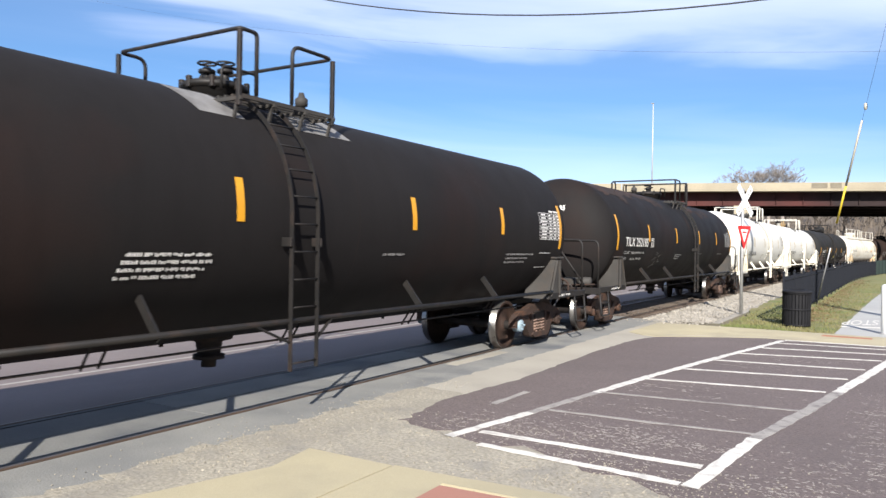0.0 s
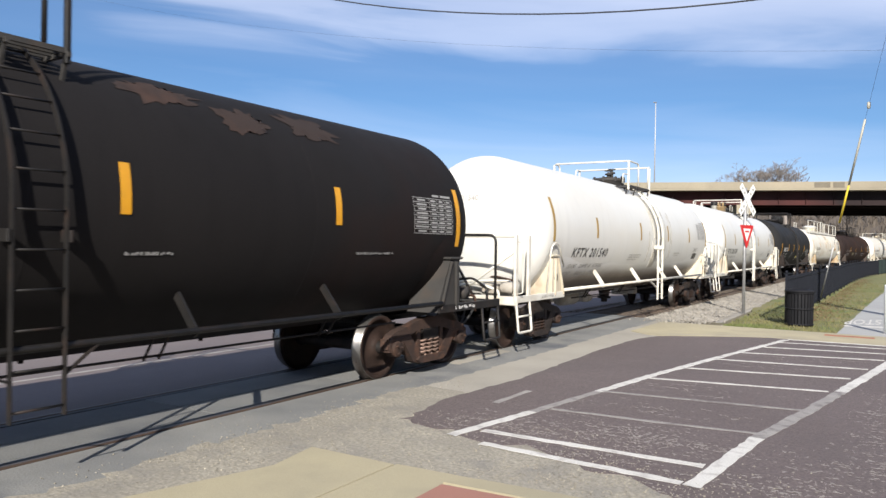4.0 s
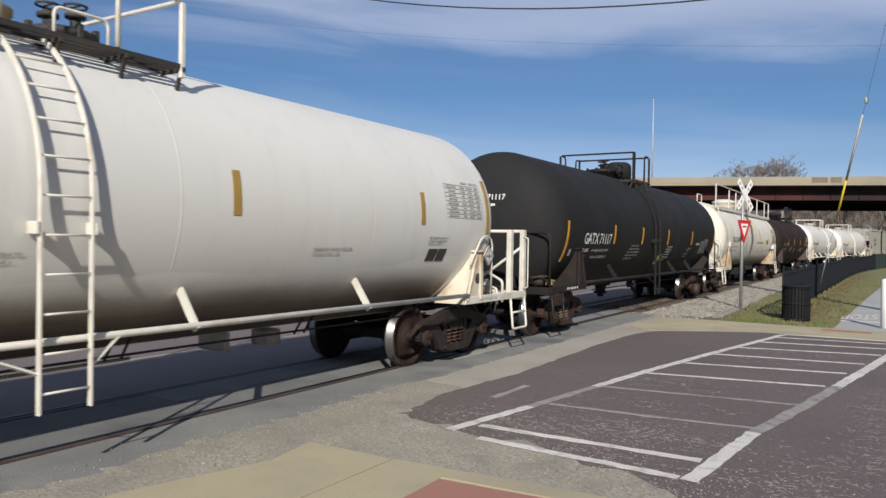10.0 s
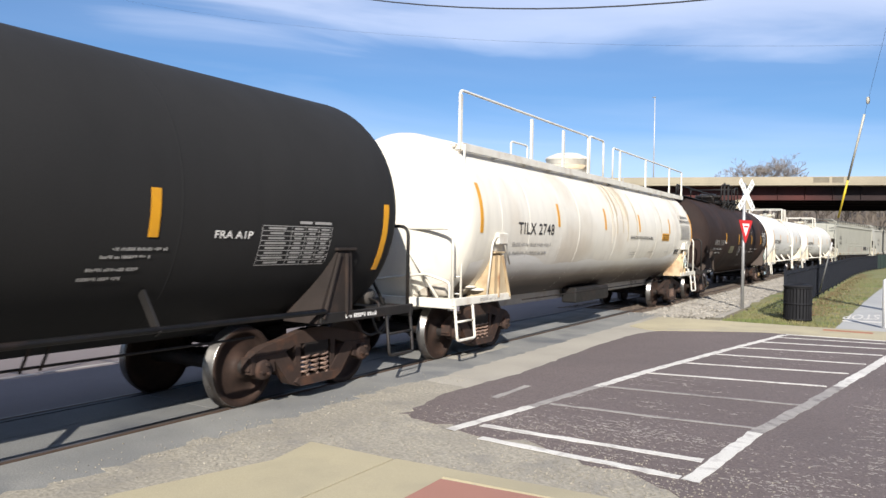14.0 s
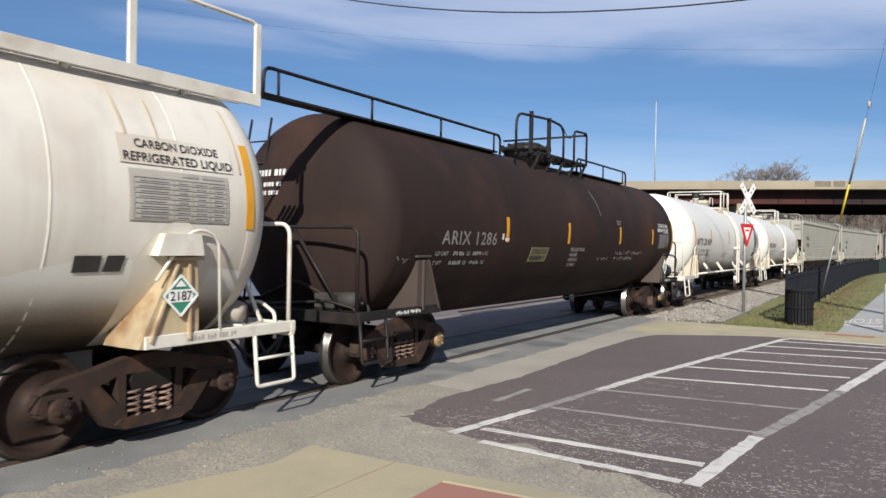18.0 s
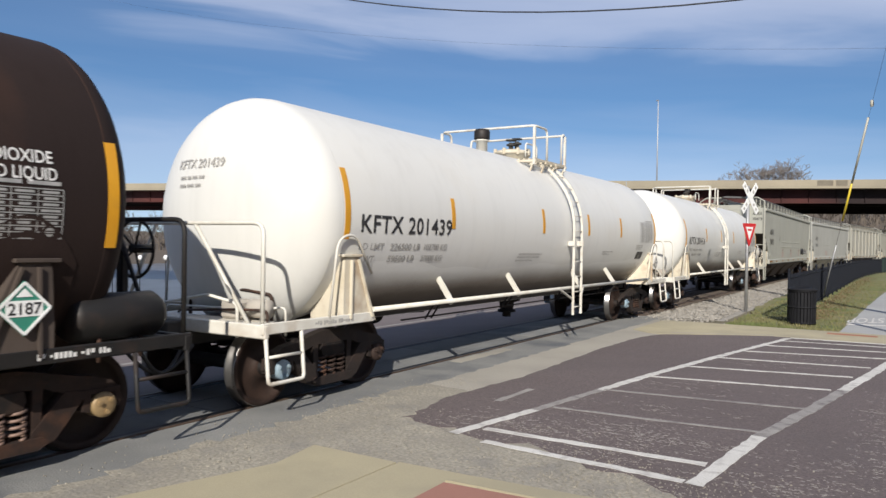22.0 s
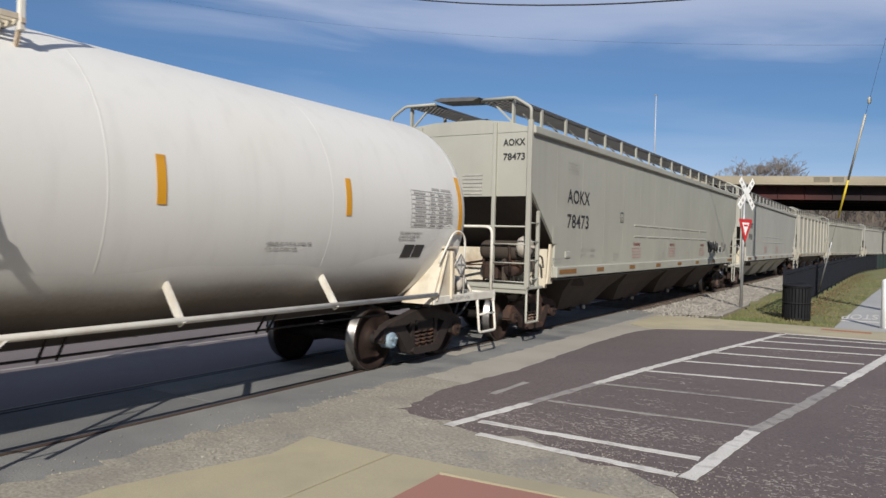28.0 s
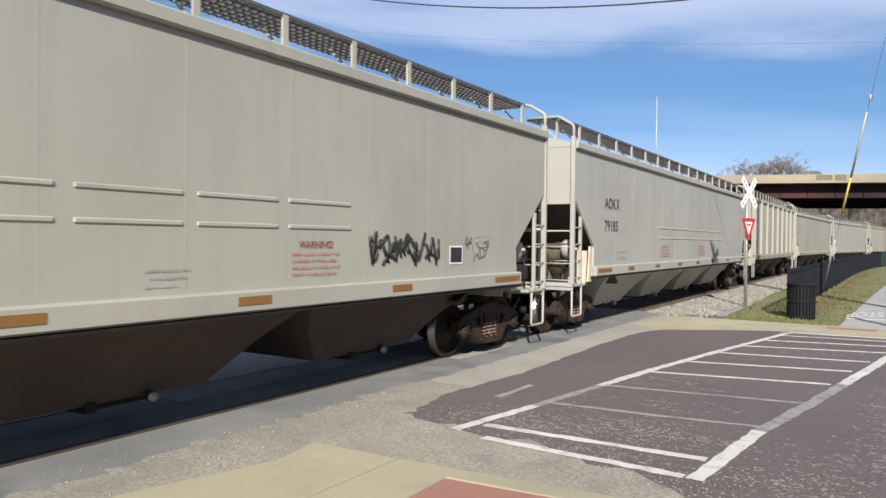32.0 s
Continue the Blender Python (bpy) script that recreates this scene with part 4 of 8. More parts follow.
class Tank:
    def __init__(self, r, zc):
        self.r, self.zc = r, zc

    def x(self, z, lift=0.0):
        return math.sqrt(max((self.r + lift) ** 2 - (z - self.zc) ** 2, 0.0))


def wheel_meshes():
    g = Geo()
    g.lathe([(0.0, -1.06), (0.075, -1.06), (0.078, -0.83), (0.095, -0.82), (0.095, -0.62), (0.08, -0.6), (0.08, 0.6), (0.095, 0.62), (0.095, 0.82), (0.078, 0.83), (0.075, 1.06), (0.0, 1.06)], "x", 14)
    axle = g.mesh("wheelset", M["iron_dark"])
    g = Geo()
    # outer face dished, flange on the inner side
    g.lathe([(0.0, 0.815), (0.12, 0.815), (0.135, 0.79), (0.20, 0.755), (0.36, 0.735), (0.385, 0.80), (0.395, 0.820), (0.452, 0.820), (0.456, 0.812), (0.455, 0.70), (0.470, 0.681), (0.38, 0.681), (0.36, 0.70), (0.1, 0.715)], "x", 40)
    wheel = g.mesh("wheel", M["wheel_steel"])
    g = Geo()
    g.lathe([(0.452, 0.8205), (0.4575, 0.815), (0.4585, 0.735), (0.484, 0.712), (0.484, 0.695), (0.472, 0.6805)], "x", 40)
    g.f, g.s = g.f[:-2], g.s[:-2]      # open rings, no end discs
    tread = g.mesh("tread", M["bare_steel"])
    g = Geo()
    g.lathe([(0.0, 1.165), (0.06, 1.165), (0.085, 1.155), (0.112, 1.15), (0.115, 1.13), (0.115, 1.0), (0.0, 1.0)], "x", 18)
    for k in range(3):
        a = 2.1 * k
        g.lathe([(0.0, 1.19), (0.02, 1.19), (0.02, 1.15)], "x", 6, (0, 0.062 * math.sin(a), 0.062 * math.cos(a)), False)
    cap = g.mesh("bearing_cap", M["iron_rust"])
    cap_b = cap.copy(); cap_b.materials[0] = M["cap_blue"]
    cap_c = cap.copy(); cap_c.materials[0] = M["brass"]
    return axle, wheel, tread, cap, cap_b, cap_c


AXLE_M, WHEEL_M, TREAD_M, CAP_M, CAP_BLUE_M, CAP_BRASS_M = wheel_meshes()


def truck_meshes():
    """A cast side frame lies in the y-z plane; its windows are real gaps between its members."""
    g = Geo()
    x0, x1 = 0.98, 1.09
    top = [(-1.09, 0.46), (-1.06, 0.58), (-0.98, 0.66), (-0.84, 0.71), (-0.62, 0.745), (-0.30, 0.82), (-0.12, 0.85), (0.12, 0.85), (0.30, 0.82), (0.62, 0.745), (0.84, 0.71), (0.98, 0.66), (1.06, 0.58), (1.09, 0.46),
           (1.02, 0.44), (0.97, 0.55), (0.80, 0.575), (0.62, 0.58), (0.34, 0.68), (-0.34, 0.68), (-0.62, 0.58), (-0.80, 0.575), (-0.97, 0.55), (-1.02, 0.44)]
    g.prism(top, x0, x1 + 0.02)
    g.prism([(-0.76, 0.60), (-0.54, 0.62), (-0.26, 0.32), (-0.28, 0.17), (-0.46, 0.23), (-0.60, 0.40)], x0 + 0.01, x1 + 0.03)
    g.prism([(0.76, 0.60), (0.60, 0.40), (0.46, 0.23), (0.28, 0.17), (0.26, 0.32), (0.54, 0.62)], x0 + 0.01, x1 + 0.03)
    g.prism([(-0.40, 0.24), (-0.30, 0.185), (0.30, 0.185), (0.40, 0.24), (0.34, 0.285), (-0.34, 0.285)], x0 - 0.05, x1 + 0.07)
    for s in (-1, 1):
        g.prism([(s * 0.27, 0.28), (s * 0.34, 0.28), (s * 0.36, 0.70), (s * 0.27, 0.70)][::s], x0, x1 + 0.02)
        # pedestal jaws over the bearing
        g.prism([(s * 0.72, 0.60), (s * 1.06, 0.60), (s * 1.06, 0.42), (s * 1.01, 0.42), (s * 1.00, 0.56), (s * 0.78, 0.56), (s * 0.77, 0.40), (s * 0.70, 0.42)][::s], x0 - 0.02, x1 + 0.03)
        g.box(1.035, s * 0.889, 0.585, 0.16, 0.26, 0.05, bevel=0.012)
    frame_m = g.mesh("side_frame", M["iron_rust"])
    g = Geo()
    g.prism([(-0.19, 0.52), (0.19, 0.52), (0.22, 0.60), (0.20, 0.68), (-0.20, 0.68), (-0.22, 0.60)], -1.12, 1.12)
    g.lathe([(0.22, 0.68), (0.20, 0.76), (0.0, 0.76)], "z", 16)
    for s in (-1, 1):
        g.box(0, s * 0.40, 0.42, 1.9, 0.07, 0.16, bevel=0.015)       # brake beams
        g.box(0.0, s * 0.30, 0.50, 0.12, 0.5, 0.1, bevel=0.015)
    bolster_m = g.mesh("truck", M["iron_dark"])
    g = Geo()
    turns, n = 4.2, 46
    g.tube([(0.068 * math.cos(2 * math.pi * turns * i / n), 0.068 * math.sin(2 * math.pi * turns * i / n), 0.29 + 0.235 * i / n) for i in range(n + 1)], 0.0155, 5)
    spring_m = g.mesh("spring", M["spring"])
    g = Geo()
    g.prism([(0.37, 0.31), (0.43, 0.30), (0.47, 0.34), (0.475, 0.50), (0.43, 0.62), (0.37, 0.61)], 0.70, 0.91)
    shoe_m = g.mesh("brake_shoe", M["iron_dark"])
    return frame_m, bolster_m, spring_m, shoe_m


FRAME_M, BOLSTER_M, SPRING_M, SHOE_M = truck_meshes()
FRAME_DARK_M = FRAME_M.copy(); FRAME_DARK_M.materials[0] = M["frame_dark"]
SPRING_DARK_M = SPRING_M.copy(); SPRING_DARK_M.materials[0] = M["iron_rust"]


def truck(car, y, rusty=True, cap=None, brass_cap=None):
    t = part("truck", BOLSTER_M, None, car)
    t.location = (0, y, 0)
    for s in (1, -1):
        flip = Matrix.Rotation(0 if s > 0 else math.pi, 4, "Z")
        f = part("side_frame", FRAME_M if rusty else FRAME_DARK_M, None, t, "rust-brown cast steel side frame" if rusty else "grimy dark cast steel side frame")
        f.matrix_basis = flip
        for k in (0, 1):
            b = part("brake_shoe", SHOE_M, None, t)
            b.matrix_basis = Matrix.Rotation(math.pi * k, 4, "Z") if s > 0 else Matrix.Rotation(math.pi * k, 4, "Z") @ Matrix.Translation((-1.61, 0, 0))
        for k in (-0.17, 0.0, 0.17):
            q = part("spring", SPRING_M if rusty else SPRING_DARK_M, None, t, "coiled suspension spring")
            q.location = (s * 1.06, k, 0)
    for k, d in enumerate((-0.889, 0.889)):
        w = part("wheelset", AXLE_M, None, car, "steel axle with two wheels")
        w.location = (0, y + d, AXLE)
        AXLES.append((w, y + d))
        for s in (1, -1):
            flip = Matrix.Rotation(0 if s > 0 else math.pi, 4, "Z")
            for nm, me, lab in (("wheel", WHEEL_M, "rust-brown cast wheel"), ("tread", TREAD_M, "bright worn wheel tread and flange"),
                                ("bearing_cap", cap if cap and k == 0 else brass_cap if brass_cap and k == 1 else CAP_M, "round bearing end cap with bolts")):
                o = part(nm, me, None, w, lab)
                o.matrix_basis = flip


def coupler(car, y, s):
    """s: the end it points to."""
    g = Geo()
    g.box(0, y - s * 0.45, 0.84, 0.16, 0.9, 0.16, bevel=0.02)
    g.prism([(-0.16, 0.0), (0.10, -0.02), (0.14, 0.10), (0.16, 0.24), (0.05, 0.20), (0.0, 0.10), (-0.10, 0.12), (-0.17, 0.22), (-0.22, 0.12)], 0.70, 0.99, "z")
    g.v = [(p[0], y + s * (p[1] - 0.1) if i >= len(g.v) - 18 else p[1], p[2]) for i, p in enumerate(g.v)]
    part("coupler", g, M["iron_rust"], car, "rusty cast steel knuckle coupler")
    g = Geo()
    pts = [(0.34 + 0.02 * i, y - s * 0.35 + s * 0.07 * i, 0.78 - 0.28 * math.sin(math.pi * i / 10)) for i in range(11)]
    g.tube(pts, 0.022, 6)
    part("brake_hose", g, M["cable"], car, "black rubber air brake hose")


def lettering(car, tank, text, y0, z0, height, mat, label="", spacing=1.0, shear=0.0, wide=1.0, lift=0.0085, x=None, length=None):
    v, f = glyphs(text, height, spacing, shear, wide)
    if length:
        k = length / max(p[0] for p in v)
        v = [(p * k, q) for p, q in v]
    g = Geo()
    g.add([((x if x is not None else tank.x(z0 + q, lift)), y0 + p, z0 + q) for p, q in v], f)
    me = g.mesh("lettering", mat, False)
    return tagged(part("lettering", me, None, car, label), kind="stuff")


def bars(car, tank, rows, mat, name="lettering", label="", x=None, lift=0.0085, group_label=""):
    """Rows of short bars: (y, z, length, height); broken into word-like pieces."""
    g = Geo()
    rnd = random.Random(int(rows[0][0] * 100) + len(rows))
    for y, z, ln, h in rows:
        p = y
        while p < y + ln - 0.01:
            for _ in range(rnd.randrange(2, 9)):
                w = h * rnd.uniform(0.45, 0.72)
                if p + w > y + ln:
                    break
                z0, z1 = z + h * rnd.choice((0, 0, 0, 0.3)), z + h * rnd.choice((1, 1, 1, 0.7))
                xx = x if x is not None else tank.x(z0, lift)
                x2 = x if x is not None else tank.x(z1, lift)
                g.add([(xx, p, z0), (xx, p + w, z0), (x2, p + w, z1), (x2, p, z1)], [(0, 1, 2, 3)])
                p += w + h * 0.22
            p += h * 0.55
            if y + ln - p < h * 0.5:
                break
    tagged(part(name, g.mesh(name, mat, False), None, car, label), kind="stuff")


def plate(car, tank, y, z, w, h, mat, name, label, lift=0.008, slant=0.0, x=None):
    """A thin plate wrapped on the shell."""
    n = max(3, int(h / 0.06))
    g = Geo()
    front, rim, f, e = [], [], [], []
    for i in range(n + 1):
        q = z + h * i / n
        a = x if x is not None else tank.x(q, lift)
        d = slant * i / n
        front += [(a, y + d, q), (a, y + w + d, q)]
        rim += [(a, y + d, q), (a, y + w + d, q), (a - 0.004, y + d, q), (a - 0.004, y + w + d, q)]
    for i in range(n):
        f.append((2 * i, 2 * i + 1, 2 * i + 3, 2 * i + 2))
        o = 4 * i
        e += [(o + 2, o, o + 4, o + 6), (o + 1, o + 3, o + 7, o + 5)]
    e += [(0, 2, 3, 1), (4 * n, 4 * n + 1, 4 * n + 3, 4 * n + 2)]
    g.add(front, f, True)
    g.add(rim, e)
    g = g.mesh(name, mat, False)
    return part(name, g, mat, car, label)


def rust_patch(car, tank, y, a, ly, la, mat, label, seed, lift):
    """Ragged film of rust on the upper shell, round the angle a above the side."""
    rnd = random.Random(seed)
    n = 34
    rim = [0.72 + 0.28 * math.sin(3 * q + seed) * math.sin(1.7 * q) + rnd.uniform(-0.22, 0.22) for q in [6.283 * k / n for k in range(n)]]
    v, f = [], []
    for j in range(1, 5):
        for k in range(n):
            q, d = 6.283 * k / n, j / 4 * (rim[k] if j == 4 else 0.8 + 0.2 * (rim[k] - 0.8))
            b = a + la * d * math.sin(q)
            v.append(((tank.r + lift) * math.cos(b), y + ly * d * math.cos(q), tank.zc + (tank.r + lift) * math.sin(b)))
    v.append(((tank.r + lift) * math.cos(a), y, tank.zc + (tank.r + lift) * math.sin(a)))
    for k in range(n):
        m = (k + 1) % n
        f.append((len(v) - 1, k, m))
        for j in range(3):
            f.append((j * n + k, (j + 1) * n + k, (j + 1) * n + m, j * n + m))
    g = Geo()
    g.add(v, f, True)
    part("rust_film", g.mesh("rust_film", mat, False), None, car, label)


def run_off(car, tank, areas, mat, label, seed):
    """Bundles of narrow dried streaks of uneven length running down the shell."""
    rnd = random.Random(seed)
    for y, w, z0, z1 in areas:
        for k in range(int(w / 0.035)):
            b = z0 + (z1 - z0) * rnd.uniform(0.0, 0.55)
            plate(car, tank, y + rnd.uniform(0, w), b, rnd.uniform(0.008, 0.028), z1 - (z1 - z0) * rnd.uniform(0, 0.2) - b, mat, "dried_streak", label, lift=0.004 + 0.0004 * k, slant=-0.04)


def data_panel(car, tank, y, z, w, h, mat, label, x=None):
    """A ruled table of small print: frame, rules and bars for words."""
    g = Geo()
    rnd = random.Random(int(y * 37 + z * 11))
    rows, cols = 8, 4

    def rect(y0, y1, z0, z1):
        a, b = (x, x) if x is not None else (tank.x(z0, 0.006), tank.x(z1, 0.006))
        g.add([(a, y0, z0), (a, y1, z0), (b, y1, z1), (b, y0, z1)], [(0, 1, 2, 3)])
    t = 0.008
    for k in range(rows + 1):
        q = z + h * k / rows
        rect(y, y + w, q - t / 2, q + t / 2)
    xs = [0, 0.4, 0.6, 0.8, 1.0]
    for k in xs:
        for i in range(rows):
            rect(y + w * k - t / 2, y + w * k + t / 2, z + h * i / rows + t / 2, z + h * (i + 1) / rows - t / 2)
    for i in range(rows):
        for a, b in zip(xs, xs[1:]):
            ln = (b - a) * w * rnd.uniform(0.45, 0.8)
            m = y + (a + b) / 2 * w
            c = z + h * (i + 0.5) / rows
            rect(m - ln / 2, m + ln / 2, c - h / rows * 0.2, c + h / rows * 0.2)
    rect(y + w * 0.5, y + w * 0.68, z + h + 0.03, z + h + 0.06)
    rect(y + w * 0.72, y + w * 0.98, z + h + 0.03, z + h + 0.06)
    tagged(part("data_panel", g.mesh("data_panel", mat, False), None, car, label), kind="stuff")


def diamond(car, x, y, z, s, mat, label, word=None, back=None, tilt=0.0):
    """A square placard holder standing on its corner."""
    g = Geo()
    g.prism([(y - s, z), (y, z - s), (y + s, z), (y, z + s)], x, x + 0.012)
    holder = part("placard", g, mat, car, label)
    g = Geo()
    k = s * 0.93
    for a, b in (((y - k, z), (y, z - k)), ((y, z - k), (y + k, z)), ((y + k, z), (y, z + k)), ((y, z + k), (y - k, z))):
        g.bar((x + 0.016, *a), (x + 0.016, *b), 0.02, 0.008, (1, 0, 0))
    part("rim", g, M["sign_white"] if word else M["galvanised"], holder)
    if word:
        g = Geo()
        g.box(x + 0.014, y, z, 0.006, s * 1.32, s * 0.58)
        part("number_field", g, M["sign_white"], holder)
        v, f = glyphs(word, s * 0.42, 1.0)
        wdt = max(p[0] for p in v)
        g = Geo()
        g.add([(x + 0.0195, y - wdt / 2 + p, z - s * 0.21 + q) for p, q in v], f)
        part("number", g.mesh("number", M["letter_black"], False), None, holder)
        g = Geo()
        g.prism([(y - s * 0.3, z + s * 0.42), (y + s * 0.3, z + s * 0.42), (y, z + s * 0.72)], x + 0.013, x + 0.017)
        part("symbol", g, M["sign_white"], holder)
    else:
        g = Geo()
        g.bar((x + 0.02, y - s * 0.6, z), (x + 0.02, y + s * 0.6, z), 0.02, 0.01, (1, 0, 0))
        g.bar((x + 0.02, y, z - s * 0.6), (x + 0.02, y, z + s * 0.6), 0.02, 0.01, (1, 0, 0))
        part("clip", g, M["galvanised"], holder)


def shaded_film():
    """Clouded brown film, clean paint to near black downwards: dirt plus painted belly shade."""
    m = bpy.data.materials.new("shaded_film")
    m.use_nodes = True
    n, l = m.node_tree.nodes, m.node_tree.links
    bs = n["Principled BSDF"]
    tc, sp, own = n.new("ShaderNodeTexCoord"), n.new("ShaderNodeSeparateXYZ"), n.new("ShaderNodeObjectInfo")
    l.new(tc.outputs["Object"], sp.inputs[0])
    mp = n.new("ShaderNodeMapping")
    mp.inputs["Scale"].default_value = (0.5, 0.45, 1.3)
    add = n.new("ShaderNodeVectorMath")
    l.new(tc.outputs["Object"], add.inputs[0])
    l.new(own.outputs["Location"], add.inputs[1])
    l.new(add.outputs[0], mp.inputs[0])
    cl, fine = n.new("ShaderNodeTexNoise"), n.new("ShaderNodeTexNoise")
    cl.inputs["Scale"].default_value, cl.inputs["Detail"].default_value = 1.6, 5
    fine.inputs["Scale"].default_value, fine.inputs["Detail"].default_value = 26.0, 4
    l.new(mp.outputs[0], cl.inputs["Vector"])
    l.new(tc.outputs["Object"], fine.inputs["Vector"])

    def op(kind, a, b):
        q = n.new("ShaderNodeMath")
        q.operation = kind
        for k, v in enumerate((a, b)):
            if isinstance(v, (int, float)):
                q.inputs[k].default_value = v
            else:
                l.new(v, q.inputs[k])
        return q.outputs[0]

    # colour darkens with depth below 1.56 m, painting in the underside's shade
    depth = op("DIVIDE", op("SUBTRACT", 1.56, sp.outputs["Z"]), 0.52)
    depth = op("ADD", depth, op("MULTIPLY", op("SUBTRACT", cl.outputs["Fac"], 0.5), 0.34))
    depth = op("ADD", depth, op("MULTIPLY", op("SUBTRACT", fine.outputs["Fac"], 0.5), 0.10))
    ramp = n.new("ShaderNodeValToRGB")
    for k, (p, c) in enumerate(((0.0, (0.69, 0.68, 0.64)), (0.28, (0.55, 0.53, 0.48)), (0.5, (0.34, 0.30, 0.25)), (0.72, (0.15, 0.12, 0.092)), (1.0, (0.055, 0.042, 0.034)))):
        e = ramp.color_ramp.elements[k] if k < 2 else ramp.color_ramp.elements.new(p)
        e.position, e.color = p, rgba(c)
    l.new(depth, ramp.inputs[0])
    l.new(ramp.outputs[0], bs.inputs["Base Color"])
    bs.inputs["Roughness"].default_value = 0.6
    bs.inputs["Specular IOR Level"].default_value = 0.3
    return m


SHADED_FILM = shaded_film()


def tank_car(u_front, u_rear, r, zc, shell, fit, label, ladder, dome, ends="pipe", stripes=(), rods=(), far_rods=(), stripe_mat="reflector",
             rusty=True, cap=None, brass_cap=None, sill=True, out=0.33, head=0.72, saddle=None, side_ladder=True):
    """A tank car on two four-wheel trucks. y runs along the car from its leading end; x points to the street."""
    uc, half = (u_front + u_rear) / 2, (u_rear - u_front) / 2
    car = thing("tank_car", label, "railway wagon", "freight train")
    T = Tank(r, zc)
    F = M[fit]
    yt = half + out                      # where the heads begin
    g = Geo()
    prof = [(0.0, -yt - head)]
    for k in range(1, 13):
        a = math.pi / 2 * k / 12
        prof.append((r * math.sin(a) ** 0.92, -yt - head * math.cos(a)))
    for k in range(1, 12):
        prof.append((r, -yt + 2 * yt * k / 12))
    prof += [(p, -q) for p, q in prof[::-1] if q < -yt + 1e-6]
    g.lathe(prof, "y", 64, (0, 0, zc))
    tank = part("tank", g, M[shell], car)
    # weld seams
    for q in (-yt + 0.02, -yt * 0.52, yt * 0.02 + 0.6, yt * 0.55, yt - 0.02):
        g = Geo()
        g.lathe([(r - 0.001, q - 0.013), (r + 0.0012, q - 0.006), (r + 0.0012, q + 0.006), (r - 0.001, q + 0.013)], "y", 64, (0, 0, zc))
        part("weld_seam", g, M[shell], tank)
    for a, w in ((half, 1), (-half, -1)):
        truck(car, a, rusty, cap, brass_cap)
        coupler(car, w * (half + 1.98), w)
        # stub sill, bolster, saddle
        g = Geo()
        g.box(0, a + w * 0.55, 0.86, 0.36, 2.4, 0.30, bevel=0.02)
        part("stub_sill", g, M["fit_black"] if fit == "fit_black" else M["dusty_black"], car)
        sd = M[saddle] if saddle else F
        for s in (1, -1):
            g = Geo()
            zt = zc - 0.48
            xo, xt = 1.47, T.x(zt) + 0.10
            ring = lambda x, y0, y1, z: [(s * 0.95, a - w * y0, z), (s * x, a - w * y0, z), (s * x, a + w * y1, z), (s * 0.95, a + w * y1, z)]
            g.loft([ring(xo, 0.40, 0.24, 0.95), ring(xo, 0.27, 0.24, 1.25), ring(xo, 0.06, 0.22, zt - 0.08), ring(xo, 0.03, 0.20, zt - 0.03)])
            g.box(s * (xo - 0.12), a + w * 0.10, zt - 0.01, 0.30, 0.36, 0.035, bevel=0.006)
            sdl = part("saddle", g, sd, car, "steel saddle holding the tank on its bolster")
            for q, lean in ((-0.20, 0.10), (0.12, 0.0)):
                g = Geo()
                g.bar((s * (xo + 0.012), a + w * (q - lean), 1.0), (s * (xo + 0.012), a + w * (q * 0.4 + 0.06), zt - 0.06), 0.022, 0.05, (1, 0, 0))
                part("rib", g, sd, sdl)
            if ends == "post":
                g = Geo()
                g.lathe([(0.0, 0.0), (0.085, 0.0), (0.085, 0.006), (0.0, 0.006)], "x", 16, (s * 1.47 - 0.003, a + w * 0.05, 1.34))
                part("lifting_hole", g, M["letter_black"], sdl)
            # arched wear pad on the shell
            v, f = [], []
            n1, n2 = 10, 8
            for i in range(n1 + 1):
                w1 = -0.5 + i / n1
                top = zc - 0.14 - 1.5 * w1 * w1
                for j in range(n2 + 1):
                    q = 0.92 + (top - 0.92) * j / n2
                    v.append((s * T.x(q, 0.007), a + w1 * 0.86, q))
            for i in range(n1):
                for j in range(n2):
                    o = i * (n2 + 1) + j
                    f.append((o, o + 1, o + n2 + 2, o + n2 + 1))
            g = Geo()
            g.add(v, f, True)
            part("wear_pad", g, M[shell], tank)
        # end platform
        eo = 1.79 if ends == "post" else 1.50
        ye = w * (half + eo)
        g = Geo()
        g.box(0, w * (half + eo - 0.20), 1.005, 2.96, 0.46, 0.04, bevel=0.008)
        for s in (1, -1):
            g.box(s * 1.46, w * (half + (eo - 0.3) / 2), 1.0, 0.05, eo + 0.40, 0.12, bevel=0.008)
        g.box(0, ye, 0.97, 2.98, 0.07, 0.15, bevel=0.012)
        part("end_platform", g, F, car)
        for s in (1, -1):
            bars(car, None, [(a + (0.1 if w > 0 else -0.75), 0.975, 0.62, 0.05)], M["letter_white"] if fit == "fit_black" else M["letter_faint"], x=s * 1.4875) if s > 0 else None
            # stirrup step
            g = Geo()
            y0, y1 = w * (half + eo), w * (half + eo - 0.54)
            g.tube(curve_pts([(s * 1.46, y0, 1.0), (s * 1.52, y0, 0.42), (s * 1.52, y1, 0.42), (s * 1.46, y1, 1.0)], 0.05, 3), 0.022, 6)
            g.tube([(s * 1.49, y0, 0.70), (s * 1.49, y1, 0.70)], 0.018, 6)
            part("step", g, F, car, "bent bar stirrup step")
        # hoses, rods and pipes that cross the end
        rnd = random.Random(int(u_front * 10) + w + 5)
